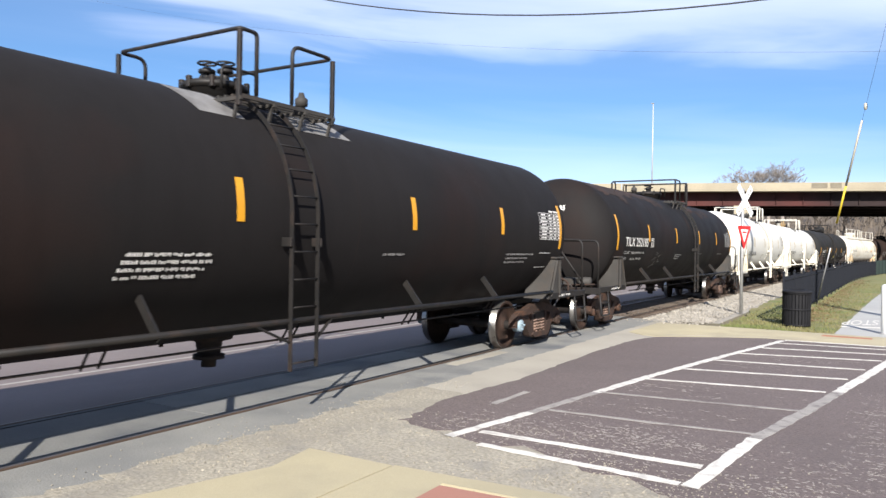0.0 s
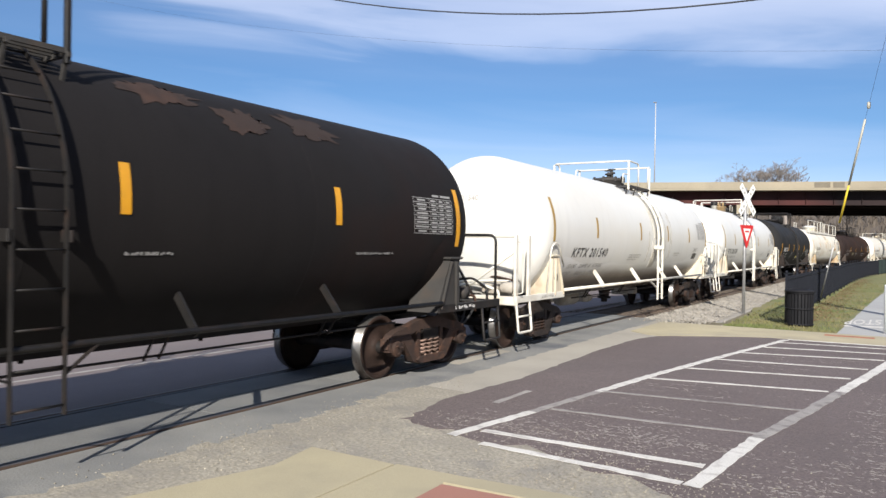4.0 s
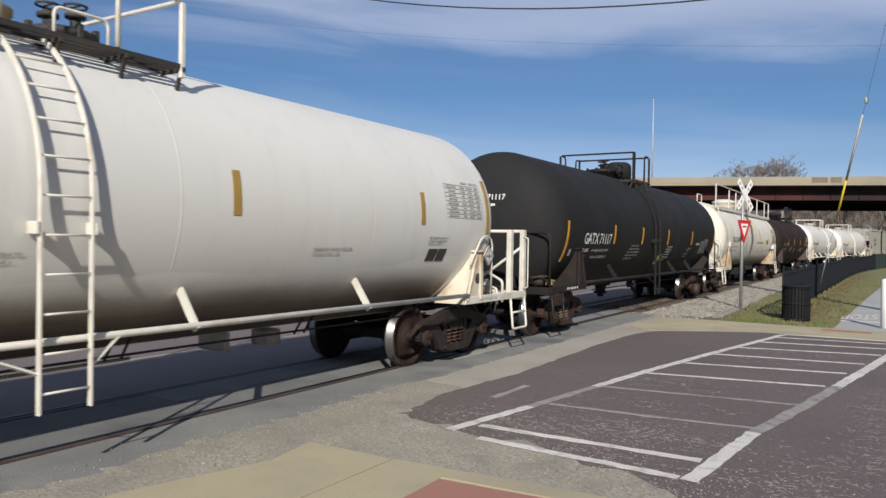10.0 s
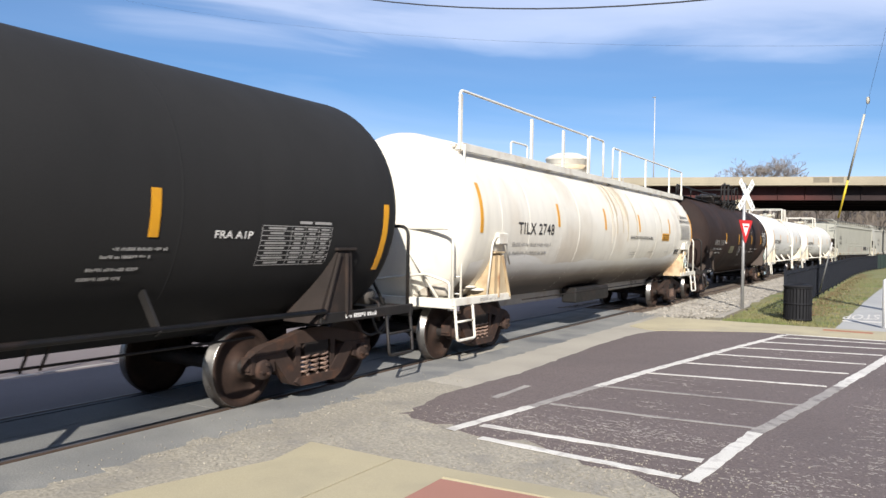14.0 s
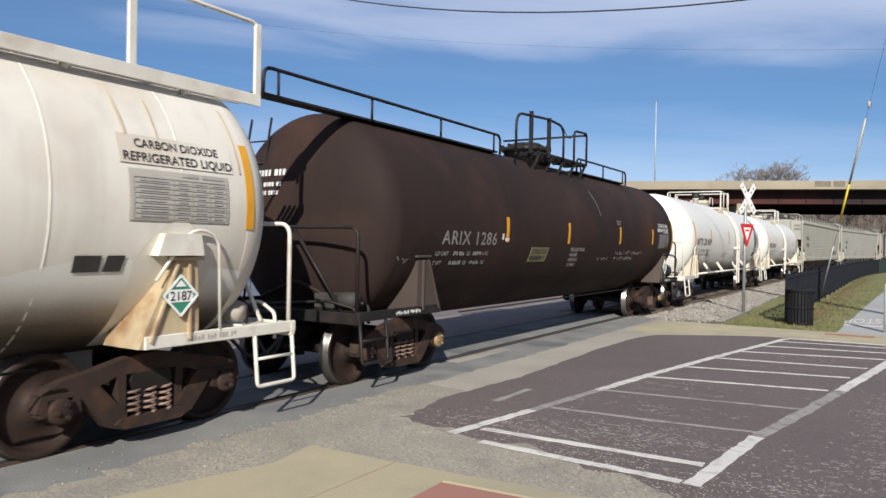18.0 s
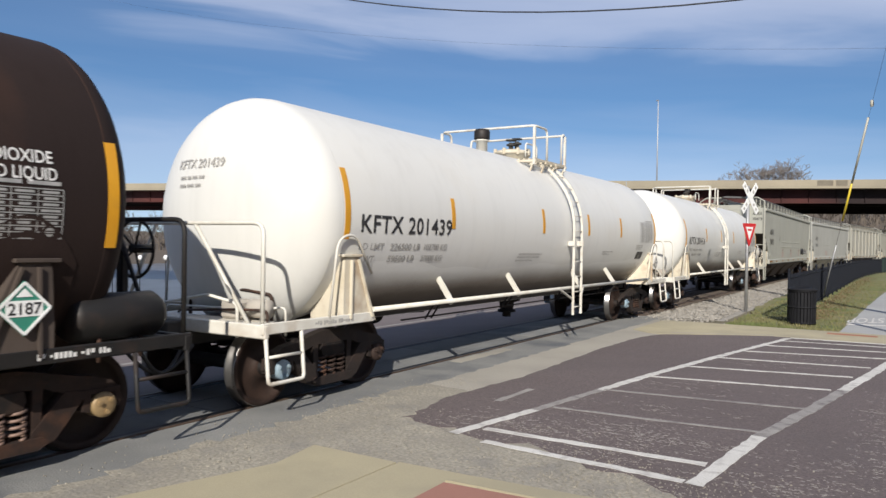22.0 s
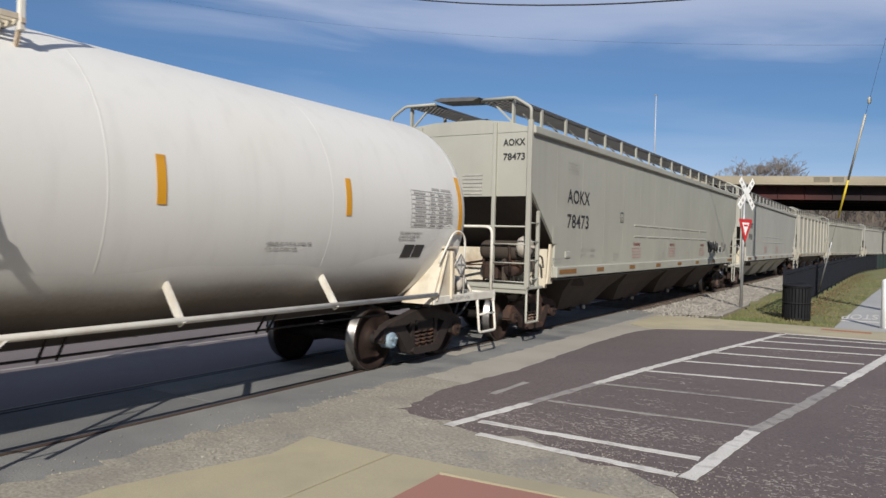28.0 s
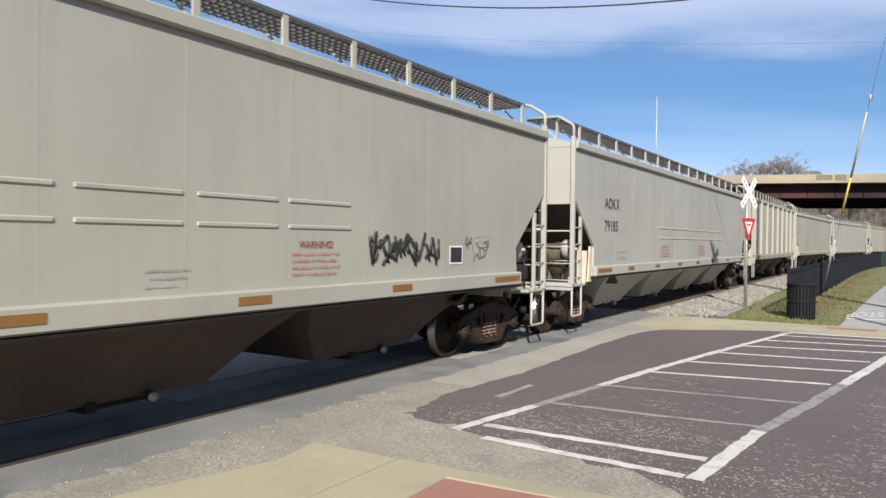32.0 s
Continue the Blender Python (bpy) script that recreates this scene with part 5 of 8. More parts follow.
        for k in range(4):
            g = Geo()
            y0 = half + 0.75 + 0.22 * k
            x0, x1 = rnd.uniform(0.5, 1.35), rnd.uniform(-1.2, -0.3)
            zz = rnd.uniform(1.08, 1.32)
            g.tube(curve_pts([(x0, w * y0, 0.86), (x0, w * y0, zz), (x0 - 0.35, w * (y0 + 0.12), zz + rnd.uniform(-0.05, 0.16)), (x1, w * (y0 - 0.1), zz - 0.1), (x1, w * (y0 - 0.1), 0.9)], 0.07, 3), rnd.uniform(0.014, 0.026), 6)
            part("brake_pipe", g, F if k % 2 else M["iron_rust"], car, "bent brake pipe crossing the end platform")
        g = Geo()
        g.box(0.62, w * (half + 1.1), 1.14, 0.34, 0.26, 0.22, bevel=0.03)
        g.lathe([(0.0, -0.16), (0.09, -0.16), (0.11, -0.12), (0.11, 0.12), (0.0, 0.14)], "x", 14, (0.98, w * (half + 1.1), 1.16))
        part("brake_valve", g, M["dusty_black"] if fit == "fit_black" else M["film_grime"], car, "small cast brake valve on the end platform")
        # end handrail
        g = Geo()
        if ends == "pipe":
            g.tube(curve_pts([(-1.42, ye, 1.0), (-1.42, ye, 2.12), (1.42, ye, 2.12), (1.42, ye, 1.0)], 0.14), 0.024, 8)
            hr = part("end_handrail", g, F, car, "bent pipe end handrail")
            for s in (1, -1):
                g = Geo()
                g.tube([(s * 0.35, ye, 2.1), (s * 1.1, ye - w * 0.1, 1.03)], 0.024, 6)
                part("brace", g, F, hr)
        else:
            for s in (1, -1):
                for q in (ye, ye - w * 0.52):
                    g = Geo()
                    g.box(s * 1.45, q, 1.55, 0.05, 0.10, 1.18, bevel=0.008)
                    g.box(s * 1.42, q - w * 0.045, 1.55, 0.06, 0.012, 1.18)
                    part("corner_post", g, F, car, "heavy angle-iron corner post")
            g.tube([(-1.45, ye, 2.14), (1.45, ye, 2.14)], 0.025, 8)
            g = Geo()
            g.tube([(-1.47, ye, 2.12), (1.47, ye, 2.12)], 0.03, 8)
            hr = part("end_handrail", g, F, car)
            for s in (1, -1):
                g = Geo()
                g.tube([(s * 0.3, ye, 1.06), (s * 1.42, ye, 1.85)], 0.026, 6)
                g.tube(curve_pts([(s * 1.47, ye - w * 0.06, 1.1), (s * 1.56, ye - w * 0.06, 1.12), (s * 1.56, ye - w * 0.06, 2.0), (s * 1.47, ye - w * 0.06, 2.02)], 0.03, 3), 0.012, 6)
                part("brace", g, F, hr)
    # brown road film from the wheels, heaviest over the trucks, belly shade painted in
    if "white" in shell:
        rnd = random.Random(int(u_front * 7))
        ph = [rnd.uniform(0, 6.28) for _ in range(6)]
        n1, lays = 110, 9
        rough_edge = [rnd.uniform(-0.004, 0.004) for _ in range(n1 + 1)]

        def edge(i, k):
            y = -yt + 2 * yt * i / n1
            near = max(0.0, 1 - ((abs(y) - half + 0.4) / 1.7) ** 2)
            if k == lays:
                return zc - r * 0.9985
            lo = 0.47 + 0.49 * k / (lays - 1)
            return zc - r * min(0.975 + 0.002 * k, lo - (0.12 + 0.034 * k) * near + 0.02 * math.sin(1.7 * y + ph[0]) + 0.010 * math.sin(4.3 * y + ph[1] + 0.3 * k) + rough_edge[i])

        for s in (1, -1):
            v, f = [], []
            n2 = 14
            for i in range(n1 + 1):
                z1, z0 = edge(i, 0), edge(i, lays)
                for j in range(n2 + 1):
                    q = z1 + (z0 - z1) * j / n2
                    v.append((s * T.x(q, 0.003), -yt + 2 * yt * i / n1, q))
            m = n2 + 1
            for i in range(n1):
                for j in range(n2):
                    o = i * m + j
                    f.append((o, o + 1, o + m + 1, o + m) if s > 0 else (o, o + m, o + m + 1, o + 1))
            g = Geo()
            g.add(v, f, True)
            part("grime", g.mesh("grime", SHADED_FILM, False), None, tank, "brown road film with painted-in shade on the tank's belly")
        # bent grab irons beside the saddles
        for s in (1, -1):
            for w in (1, -1):
                g = Geo()
                g.tube(curve_pts([(s * 1.47, w * (half + 0.50), 1.02), (s * 1.53, w * (half + 0.42), 1.98), (s * 1.53, w * (half + 0.10), 2.04), (s * 1.50, w * (half - 0.26), 1.55)], 0.16), 0.016, 8)
                part("grab_iron", g, F, car, "bent white grab iron")
    # side sill pipes with their hangers
    if sill:
        for s in (1, -1):
            g = Geo()
            g.tube([(s * 1.5, -half + 0.3, 1.09), (s * 1.5, half - 0.3, 1.09)], 0.032, 8)
            pipe = part("side_pipe", g, F, car, "long side handrail pipe")
            for y in (rods if s > 0 else (far_rods or rods)):
                g = Geo()
                zt = 1.42
                g.bar((s * T.x(zt), y, zt), (s * 1.5, y, 1.05), 0.085, 0.03, (0, 1, 0))
                part("hanger", g, F, pipe)
    # brake line and rigging below the tank
    g = Geo()
    g.tube([(-0.75, -half + 1, 0.66), (-0.75, half - 1, 0.66)], 0.022, 6)
    g.tube([(1.30, -half + 1.2, 0.87), (1.30, half - 1.2, 0.87)], 0.013, 6)
    k = -half + 1.8
    while k < half - 1.5:
        g.box(-0.75, k, 0.74, 0.03, 0.05, 0.26)
        for q in (0.0, 0.16) if sill else ():
            g.bar((1.46, k + q, 1.08), (1.30, k + q, 0.84), 0.022, 0.014, (0, 1, 0))
        k += 2.35
    part("brake_line", g, M["iron_dark"], car, "brake pipe hung below the tank")
    g = Geo()
    g.lathe([(0.0, -0.40), (0.16, -0.40), (0.17, -0.36), (0.17, 0.36), (0.16, 0.40), (0.0, 0.40)], "y", 18, (-0.5, -half + 2.6, 0.72))
    g.tube([(-0.5, -half + 3.0, 0.72), (-0.45, -half + 4.4, 0.66)], 0.02, 6)
    part("brake_reservoir", g, M["iron_dark"], car)
    if ends == "post":
        g = Geo()
        g.lathe([(0.0, -0.30), (0.15, -0.30), (0.16, -0.26), (0.16, 0.28), (0.10, 0.32), (0.04, 0.32), (0.04, 0.75), (0.0, 0.75)], "y", 18, (-0.25, -3.1, 0.70))
        for k in range(3):
            g.box(-0.25, -3.3 + 0.3 * k, 0.86, 0.05, 0.05, 0.2)
        part("brake_cylinder", g, M["film_grime"], car, "grimy pale brake cylinder below the tank")
        g = Geo()
        g.lathe([(0.0, -0.52), (0.14, -0.52), (0.19, -0.44), (0.19, 0.44), (0.14, 0.52), (0.0, 0.52)], "y", 18, (-0.2, -1.75, 0.62))
        for k in (-0.3, 0.3):
            g.box(-0.2, -1.75 + k, 0.78, 0.40, 0.05, 0.05)
        part("air_tank", g, M["film_grime"], car, "grimy pale air tank below the shell")
        g = Geo()
        g.box(-0.15, -0.75, 0.60, 0.26, 0.30, 0.26, bevel=0.03); g.lathe([(0.0, -0.1), (0.11, -0.1), (0.11, 0.1), (0.0, 0.1)], "y", 14, (-0.1, -0.5, 0.56))
        g.tube([(-0.2, -3.4, 0.58), (-0.3, -0.6, 0.52), (-0.2, 1.4, 0.55)], 0.02, 6); g.box(-0.2, 2.6, 0.62, 0.5, 0.10, 0.24, bevel=0.02); g.box(-0.1, 3.4, 0.60, 0.34, 0.26, 0.22, bevel=0.03)
        part("control_valve", g, M["film_grime"], car, "grimy brake control valve with pipes")
    # bottom outlet
    g = Geo()
    zb = zc - r
    g.lathe([(0.30, zb + 0.10), (0.28, zb - 0.02), (0.16, zb - 0.05), (0.14, zb - 0.20), (0.19, zb - 0.21), (0.19, zb - 0.26), (0.09, zb - 0.27), (0.09, zb - 0.36), (0.0, zb - 0.36)], "z", 16, (0, ladder, 0))
    part("bottom_outlet", g, M["iron_dark"], car)
    # reflectors
    for y, z, h in stripes:
        plate(car, T, y - 0.05, z, 0.10, h, M[stripe_mat], "reflector", "yellow reflective strip" if stripe_mat == "reflector" else "faded yellow-brown reflective strip")
    # ladders on both sides
    for s in ((1, -1) if side_ladder else ()):
        g = Geo()
        zt = zc + r * 0.86
        path = []
        for i in range(15):
            a = math.acos(0.86) + (math.pi / 2 - math.acos(0.86)) * i / 14
            path.append((s * (r + 0.09) * math.sin(a), zc + (r + 0.09) * math.cos(a)))
        xx = (r + 0.09)
        path += [(s * xx, zc - 0.3), (s * xx, 0.55)]
        lad = None
        for q in (-0.21, 0.21):
            g2 = Geo()
            for (a, b), (c, d) in zip(path, path[1:]):
                g2.bar((a, ladder + q, b), (c, ladder + q, d), 0.05, 0.014, (0, 1, 0))
            if lad is None:
                lad = part("ladder", g2, F, car, "narrow steel side ladder")
            else:
                part("stringer", g2, F, lad)
        total = [0.0]
        for (a, b), (c, d) in zip(path, path[1:]):
            total.append(total[-1] + math.hypot(c - a, d - b))
        d0 = 0.15
        while d0 < total[-1] + 0.01:
            i = max(k for k in range(len(total)) if total[k] <= d0 + 1e-6)
            i = min(i, len(path) - 2)
            f = (d0 - total[i]) / (total[i + 1] - total[i])
            a = path[i][0] + (path[i + 1][0] - path[i][0]) * f
            b = path[i][1] + (path[i + 1][1] - path[i][1]) * f
            g2 = Geo()
            g2.tube([(a, ladder - 0.21, b), (a, ladder + 0.21, b)], 0.011, 6)
            part("rung", g2, F, lad)
            d0 += 0.305
        for q in (-0.24, 0.24):
            g2 = Geo()
            g2.box(s * (r + 0.05), ladder + q, zc - 0.28, 0.14, 0.03, 0.10, bevel=0.005)
            part("bracket", g2, F, lad)
        for q, e in ((-0.75, -0.21), (0.55, 0.21)) if sill else ():
            g2 = Geo()
            g2.bar((s * 1.5, ladder + q, 1.10), (s * (r + 0.08), ladder + e, 0.86), 0.04, 0.016, (0, 1, 0))
            part("strut", g2, F, lad)
    # fittings on top
    dome(car, T, ladder, F)
    car["uc"] = uc
    CARS.append((car, uc, half))
    return car, T, uc, half


CARS = []


def top_platform(car, T, F, y0, y1, zr, gap=0.55, back=0.32, plate_mat=None):
    """Grating and guard rails round the manway, open at the ladder."""
    zp = T.zc + T.r - 0.12
    for s in (1, -1):
        g = Geo()
        for k in range(4):
            g.box(s * (0.73 + 0.11 * k), (y0 + y1) / 2, zp - 0.03 - 0.0 * k, 0.03, y1 - y0, 0.045)
        k = y0
        while k <= y1 + 0.01:
            g.box(s * 0.84, k, zp - 0.06, 0.52, 0.035, 0.04)
            g.bar((s * 1.05, k, zp - 0.06), (s * 0.98, k, T.zc + math.sqrt(T.r ** 2 - 0.98 ** 2) - 0.02), 0.035, 0.03, (0, 1, 0))
            k += (y1 - y0) / 3
        if s > 0:
            pl = part("top_platform", g, M["dusty_black"] if plate_mat is None else M[plate_mat], car, "small grated platform on top of the tank")
        else:
            part("top_platform", g, M["dusty_black"] if plate_mat is None else M[plate_mat], car, "small grated platform on top of the tank")
    x = 1.06
    for nm, pts in (("front_rail", [(-x, y0 + 0.38, zp), (-x, y0 + 0.38, zr), (-x, y0, zr), (x, y0, zr), (x, y0 + gap * 0.5, zr), (x, y0 + gap, zr), (x, y0 + gap, zp)]),
                    ("rear_rail", [(-x, y1 - 0.30, zp), (-x, y1 - 0.30, zr), (-x, y1, zr), (x, y1, zr), (x, y1 - back, zr), (x, y1 - back, zp)])):
        g = Geo()
        g.tube(curve_pts(pts, 0.13), 0.024, 8)
        part("guard_rail", g, F, pl, "bent pipe guard rail on the tank top")
    for px, py in ((x, y0), (-x, y0), (x, y1), (-x, y1)):
        g = Geo()
        g.box(px, py, (zp + zr) / 2 - 0.08, 0.05, 0.05, zr - zp + 0.12, bevel=0.006)
        part("post", g, F, pl)
    return zp


def dome_low(y0, y1, zr, gap=0.55, back=0.32, extras=(), mat="fit_black", plate=None, man=None):
    def build(car, T, ladder, F):
        zp = top_platform(car, T, F, y0, y1, zr, gap, back, plate)
        zt = T.zc + T.r
        ym = (y0 + y1) / 2
        mr, my = man or (0.42, ym - 0.25)
        g = Geo()
        g.lathe([(mr, zt - 0.12), (mr, zt + 0.10), (mr + 0.04, zt + 0.11), (mr + 0.04, zt + 0.16), (mr - 0.02, zt + 0.19), (mr * 0.3, zt + 0.23), (0.0, zt + 0.235)], "z", 24, (0, my, 0))
        dm = part("manway", g, M[mat], car, "round bolted manway cover")
        for k in range(8):
            a = k * math.pi / 4
            g = Geo(); g.box((mr + 0.02) * math.cos(a), my + (mr + 0.02) * math.sin(a), zt + 0.15, 0.06, 0.06, 0.14, bevel=0.008)
            part("bolt", g, M[mat], dm)
        for q, h in ((-0.16, 0.40), (0.12, 0.46)):
            g = Geo()
            g.tube([(0.05, my + q, zt + 0.15), (0.05, my + q, zt + h - 0.05)], 0.05, 8)
            g.lathe([(0.0, zt + h - 0.13), (0.10, zt + h - 0.12), (0.10, zt + h - 0.08), (0.0, zt + h - 0.07)], "z", 10, (0.05, my + q, 0))
            g.tube([(0.05 + 0.11 * math.cos(a), my + q + 0.11 * math.sin(a), zt + h) for a in [0.785 * k for k in range(8)]], 0.014, 5, close=True)
            g.tube([(-0.06, my + q, zt + h), (0.16, my + q, zt + h)], 0.012, 5)
            part("valve", g, M["dusty_black"] if mat == "ivory" else M[mat], dm, "upright valve with a hand wheel")
        g = Geo()
        g.tube(curve_pts([(mr + 0.10, my - 0.3, zt + 0.02), (mr + 0.10, my - 0.3, zt + 0.30), (mr + 0.10, my + 0.25, zt + 0.30), (mr + 0.10, my + 0.25, zt + 0.02)], 0.08), 0.018, 6)
        part("guard_hoop", g, F, dm)
        for kind, x, y in extras:
            g = Geo()
            if kind == "vent":
                g.lathe([(0.11, zt - 0.1), (0.11, zt + 0.17), (0.13, zt + 0.17), (0.13, zt + 0.20), (0.10, zt + 0.21)], "z", 16, (x, y, 0))
                vt = part("vent", g, F, car, "white vent stack with dark cap")
                g = Geo()
                g.lathe([(0.15, zt + 0.21), (0.155, zt + 0.24), (0.155, zt + 0.36), (0.13, zt + 0.40), (0.0, zt + 0.40)], "z", 16, (x, y, 0))
                part("cap", g, M["fit_black"], vt)
            elif kind == "relief":
                g.lathe([(0.06, zt - 0.05), (0.06, zt + 0.12), (0.09, zt + 0.13), (0.09, zt + 0.22), (0.05, zt + 0.25), (0.035, zt + 0.31), (0.0, zt + 0.31)], "z", 12, (x, y, 0))
                part("relief_valve", g, M["dusty_black"], car, "safety relief valve")
            elif kind == "bonnet":
                g.lathe([(0.36, zt - 0.1), (0.36, zt + 0.30), (0.33, zt + 0.40), (0.25, zt + 0.46), (0.0, zt + 0.48)], "z", 28, (x, y, 0))
                part("bonnet", g, M["tank_gloss_black"], car, "black domed protective bonnet")
            elif kind == "brass_valves":
                g.lathe([(0.30, zt - 0.05), (0.30, zt + 0.16), (0.33, zt + 0.17), (0.33, zt + 0.22), (0.0, zt + 0.23)], "z", 20, (x, y, 0))
                vc = part("valve_plate", g, M["brass"], car, "round plate carrying dull brass valves")
                for k in range(4):
                    a = k * 1.57 + 0.4
                    g = Geo()
                    g.tube([(x + 0.18 * math.cos(a), y + 0.18 * math.sin(a), zt + 0.2), (x + 0.18 * math.cos(a), y + 0.18 * math.sin(a), zt + 0.42)], 0.045, 8)
                    part("valve", g, M["brass"], vc)
    return build

def ends_and(mid, half):
    """Tall strips at both ends, short ones between."""
    return [(-half - 0.20, 1.92, 0.86)] + [(y, 2.155, 0.45) for y in mid] + [(half + 0.20, 1.92, 0.86)]


def head_text(car, T, half, text, x0, z0, height, mat, out=0.33, head=0.72):
    """Letters laid on the leading head."""
    v, f = glyphs(text, height)
    g = Geo()
    pts = []
    for p, q in v:
        x, z = x0 + p, z0 + q
        w = min(math.hypot(x, z - T.zc) / T.r, 0.999) ** (1 / 0.92)
        pts.append((x, -(half + out + head * math.cos(math.asin(w))) - 0.012, z))
    g.add(pts, f)
    tagged(part("lettering", g.mesh("lettering", mat, False), None, car), kind="stuff")


def head_bars(car, T, half, rows, mat, out=0.33, head=0.72):
    g = Geo()
    for x, z, ln, h in rows:
        k, rnd = x, random.Random(int(z * 100))
        while k < x + ln:
            for _ in range(rnd.randrange(2, 5)):
                w1 = h * rnd.uniform(0.5, 0.8)
                pts = []
                for px, pz in ((k, z), (k + w1, z), (k + w1, z + h), (k, z + h)):
                    w = min(math.hypot(px, pz - T.zc) / T.r, 0.999) ** (1 / 0.92)
                    pts.append((px, -(half + out + head * math.cos(math.asin(w))) - 0.012, pz))
                g.add(pts, [(0, 1, 2, 3)])
                k += w1 + h * 0.28
            k += h * 0.6
    tagged(part("lettering", g.mesh("lettering", mat, False), None, car), kind="stuff")


def brake_wheel(car, x, y, z, mat, r=0.28):
    g = Geo()
    g.tube([(x + r * math.cos(a), y, z + r * math.sin(a)) for a in [2 * math.pi * k / 24 for k in range(24)]], 0.017, 6, close=True)
    for k in range(5):
        a = 2 * math.pi * k / 5
        g.tube([(x, y, z), (x + r * math.cos(a), y, z + r * math.sin(a))], 0.013, 5)
    g.tube([(x, y - 0.05, z), (x, y + 0.2, z)], 0.045, 8)
    w = part("brake_wheel", g, mat, car, "spoked hand brake wheel")
    g = Geo()
    g.box(x, y + (0.14 if y < 0 else -0.14), z - 0.45, 0.10, 0.08, 0.9, bevel=0.01)
    part("brake_column", g, mat, w)


# black car already passing
carA, T, _, half = tank_car(-85.4, -71.47, 1.45, 2.235, "tank_rusty_black", "fit_black", "black tank car with white small print and orange strips", -0.35,
    dome_low(-0.9, 0.63, 4.26, 0.25, 0.72, extras=(("relief", 0.2, 1.0),), man=(0.36, -0.32)), stripes=ends_and((-4.4, -1.21, 1.96, 4.64), 6.965), rods=(-4.6, -2.2, 2.1, 4.4), cap=CAP_BLUE_M, saddle="dusty_black")
bars(carA, T, [(-2.47, 1.80, 0.98, 0.035), (-2.50, 1.73, 1.0, 0.035), (-2.52, 1.66, 0.95, 0.035), (-2.54, 1.59, 0.9, 0.035)], M["letter_white"])
bars(carA, T, [(1.3, 1.80, 0.5, 0.03)], M["letter_grey"])
bars(carA, T, [(4.9, 1.80, 1.1, 0.03), (4.9, 1.73, 0.9, 0.03), (4.9, 1.66, 0.8, 0.03)], M["letter_grey"])
data_panel(carA, T, 6.17, 2.10, 1.02, 0.50, M["letter_white"], "ruled table of white small print")
for z in (1.56, 1.83):
    bars(carA, T, [(6.25, z, 0.5, 0.018)], M["letter_white"])

for y, w in ((-1.36, 0.62), (0.10, 1.0)):
    plate(carA, T, y, 3.30, w, 0.30, M["primer"], "primer_patch", "pale grey primer patch round the manway", lift=0.004, slant=-0.12 if y < 0 else -0.2)

# second black car
carB, T, _, half = tank_car(-67.46, -53.5, 1.45, 2.235, "tank_rusty_black", "fit_black", "rust-tinged black tank car with bold white lettering", 0.78,
    dome_low(-0.28, 1.26, 4.23, 0.6, 0.2, extras=(("relief", 0.0, -1.25),)), stripes=ends_and((-4.5, -1.51, 1.57, 4.4), 6.98), rods=(-4.5, -2.1, 2.3, 4.4), saddle="dusty_black")
for k, (y, a, ly, la) in enumerate(((-6.2, 1.02, 1.3, 0.30), (-4.9, 1.06, 1.2, 0.26), (-3.7, 1.10, 1.2, 0.24), (-2.5, 1.02, 0.7, 0.24), (-1.9, 0.84, 0.30, 0.16), (2.3, 0.92, 0.6, 0.18), (3.3, 0.76, 0.5, 0.20), (4.4, 0.84, 0.6, 0.22), (0.25, 0.42, 0.10, 0.30), (-5.6, 0.80, 0.4, 0.14))):
    rust_patch(carB, T, y, a, ly, la, M["rust_film"], "thin brown rust film on the upper shell", 3 + k, 0.003 + 0.0004 * k)
lettering(carB, T, "TILX 252185", -6.57, 2.02, 0.22, M["letter_white"], "bold white lettering", 1.05, length=1.97)
lettering(carB, T, "LD LMT", -6.58, 1.82, 0.07, M["letter_grey"], length=0.46)
lettering(carB, T, "LT WT", -6.62, 1.66, 0.07, M["letter_grey"], length=0.36)
bars(carB, T, [(-5.98, 1.82, 1.15, 0.06), (-5.95, 1.66, 1.0, 0.06)], M["letter_grey"])
bars(carB, T, [(-4.30, 2.00, 0.22, 0.012), (-4.30, 2.24, 0.22, 0.012)], M["letter_white"])
plate(carB, T, -4.30, 2.00, 0.012, 0.25, M["letter_white"], "lettering", "")
plate(carB, T, -4.09, 2.00, 0.012, 0.25, M["letter_white"], "lettering", "")
lettering(carB, T, "C", -4.235, 2.03, 0.10, M["letter_white"])
lettering(carB, T, "PLATE", -4.275, 2.165, 0.05, M["letter_white"], length=0.165)
rnd = random.Random(21)
for k in range(9):
    y, z = rnd.uniform(-3.9, -3.3), 1.45 + 0.05 * k
    g = Geo(); g.tube([(T.x(z + 0.012 * q * rnd.uniform(-1, 1.5), 0.003), y + 0.07 * q, z + 0.012 * q) for q in range(6)], 0.005, 4)
    part("scrape", g, M["letter_worn"], carB, "faint grey scrape on the shell")
bars(carB, T, [(-1.5, 1.78, 0.75, 0.03), (-1.5, 1.72, 0.6, 0.03), (-1.5, 1.66, 0.55, 0.03)], M["letter_grey"])
bars(carB, T, [(1.6, 1.80, 0.5, 0.03), (4.8, 1.80, 0.8, 0.03)], M["letter_grey"])
data_panel(carB, T, 6.0, 2.10, 1.02, 0.50, M["letter_grey"], "ruled table of faded small print")
head_text(carB, T, half, "TILX 252185", -0.45, 2.86, 0.11, M["letter_white"])
head_bars(carB, T, half, [(-0.45, 2.70, 0.55, 0.06), (-0.45, 2.57, 0.55, 0.06), (-0.45, 2.44, 0.42, 0.06)], M["letter_white"])
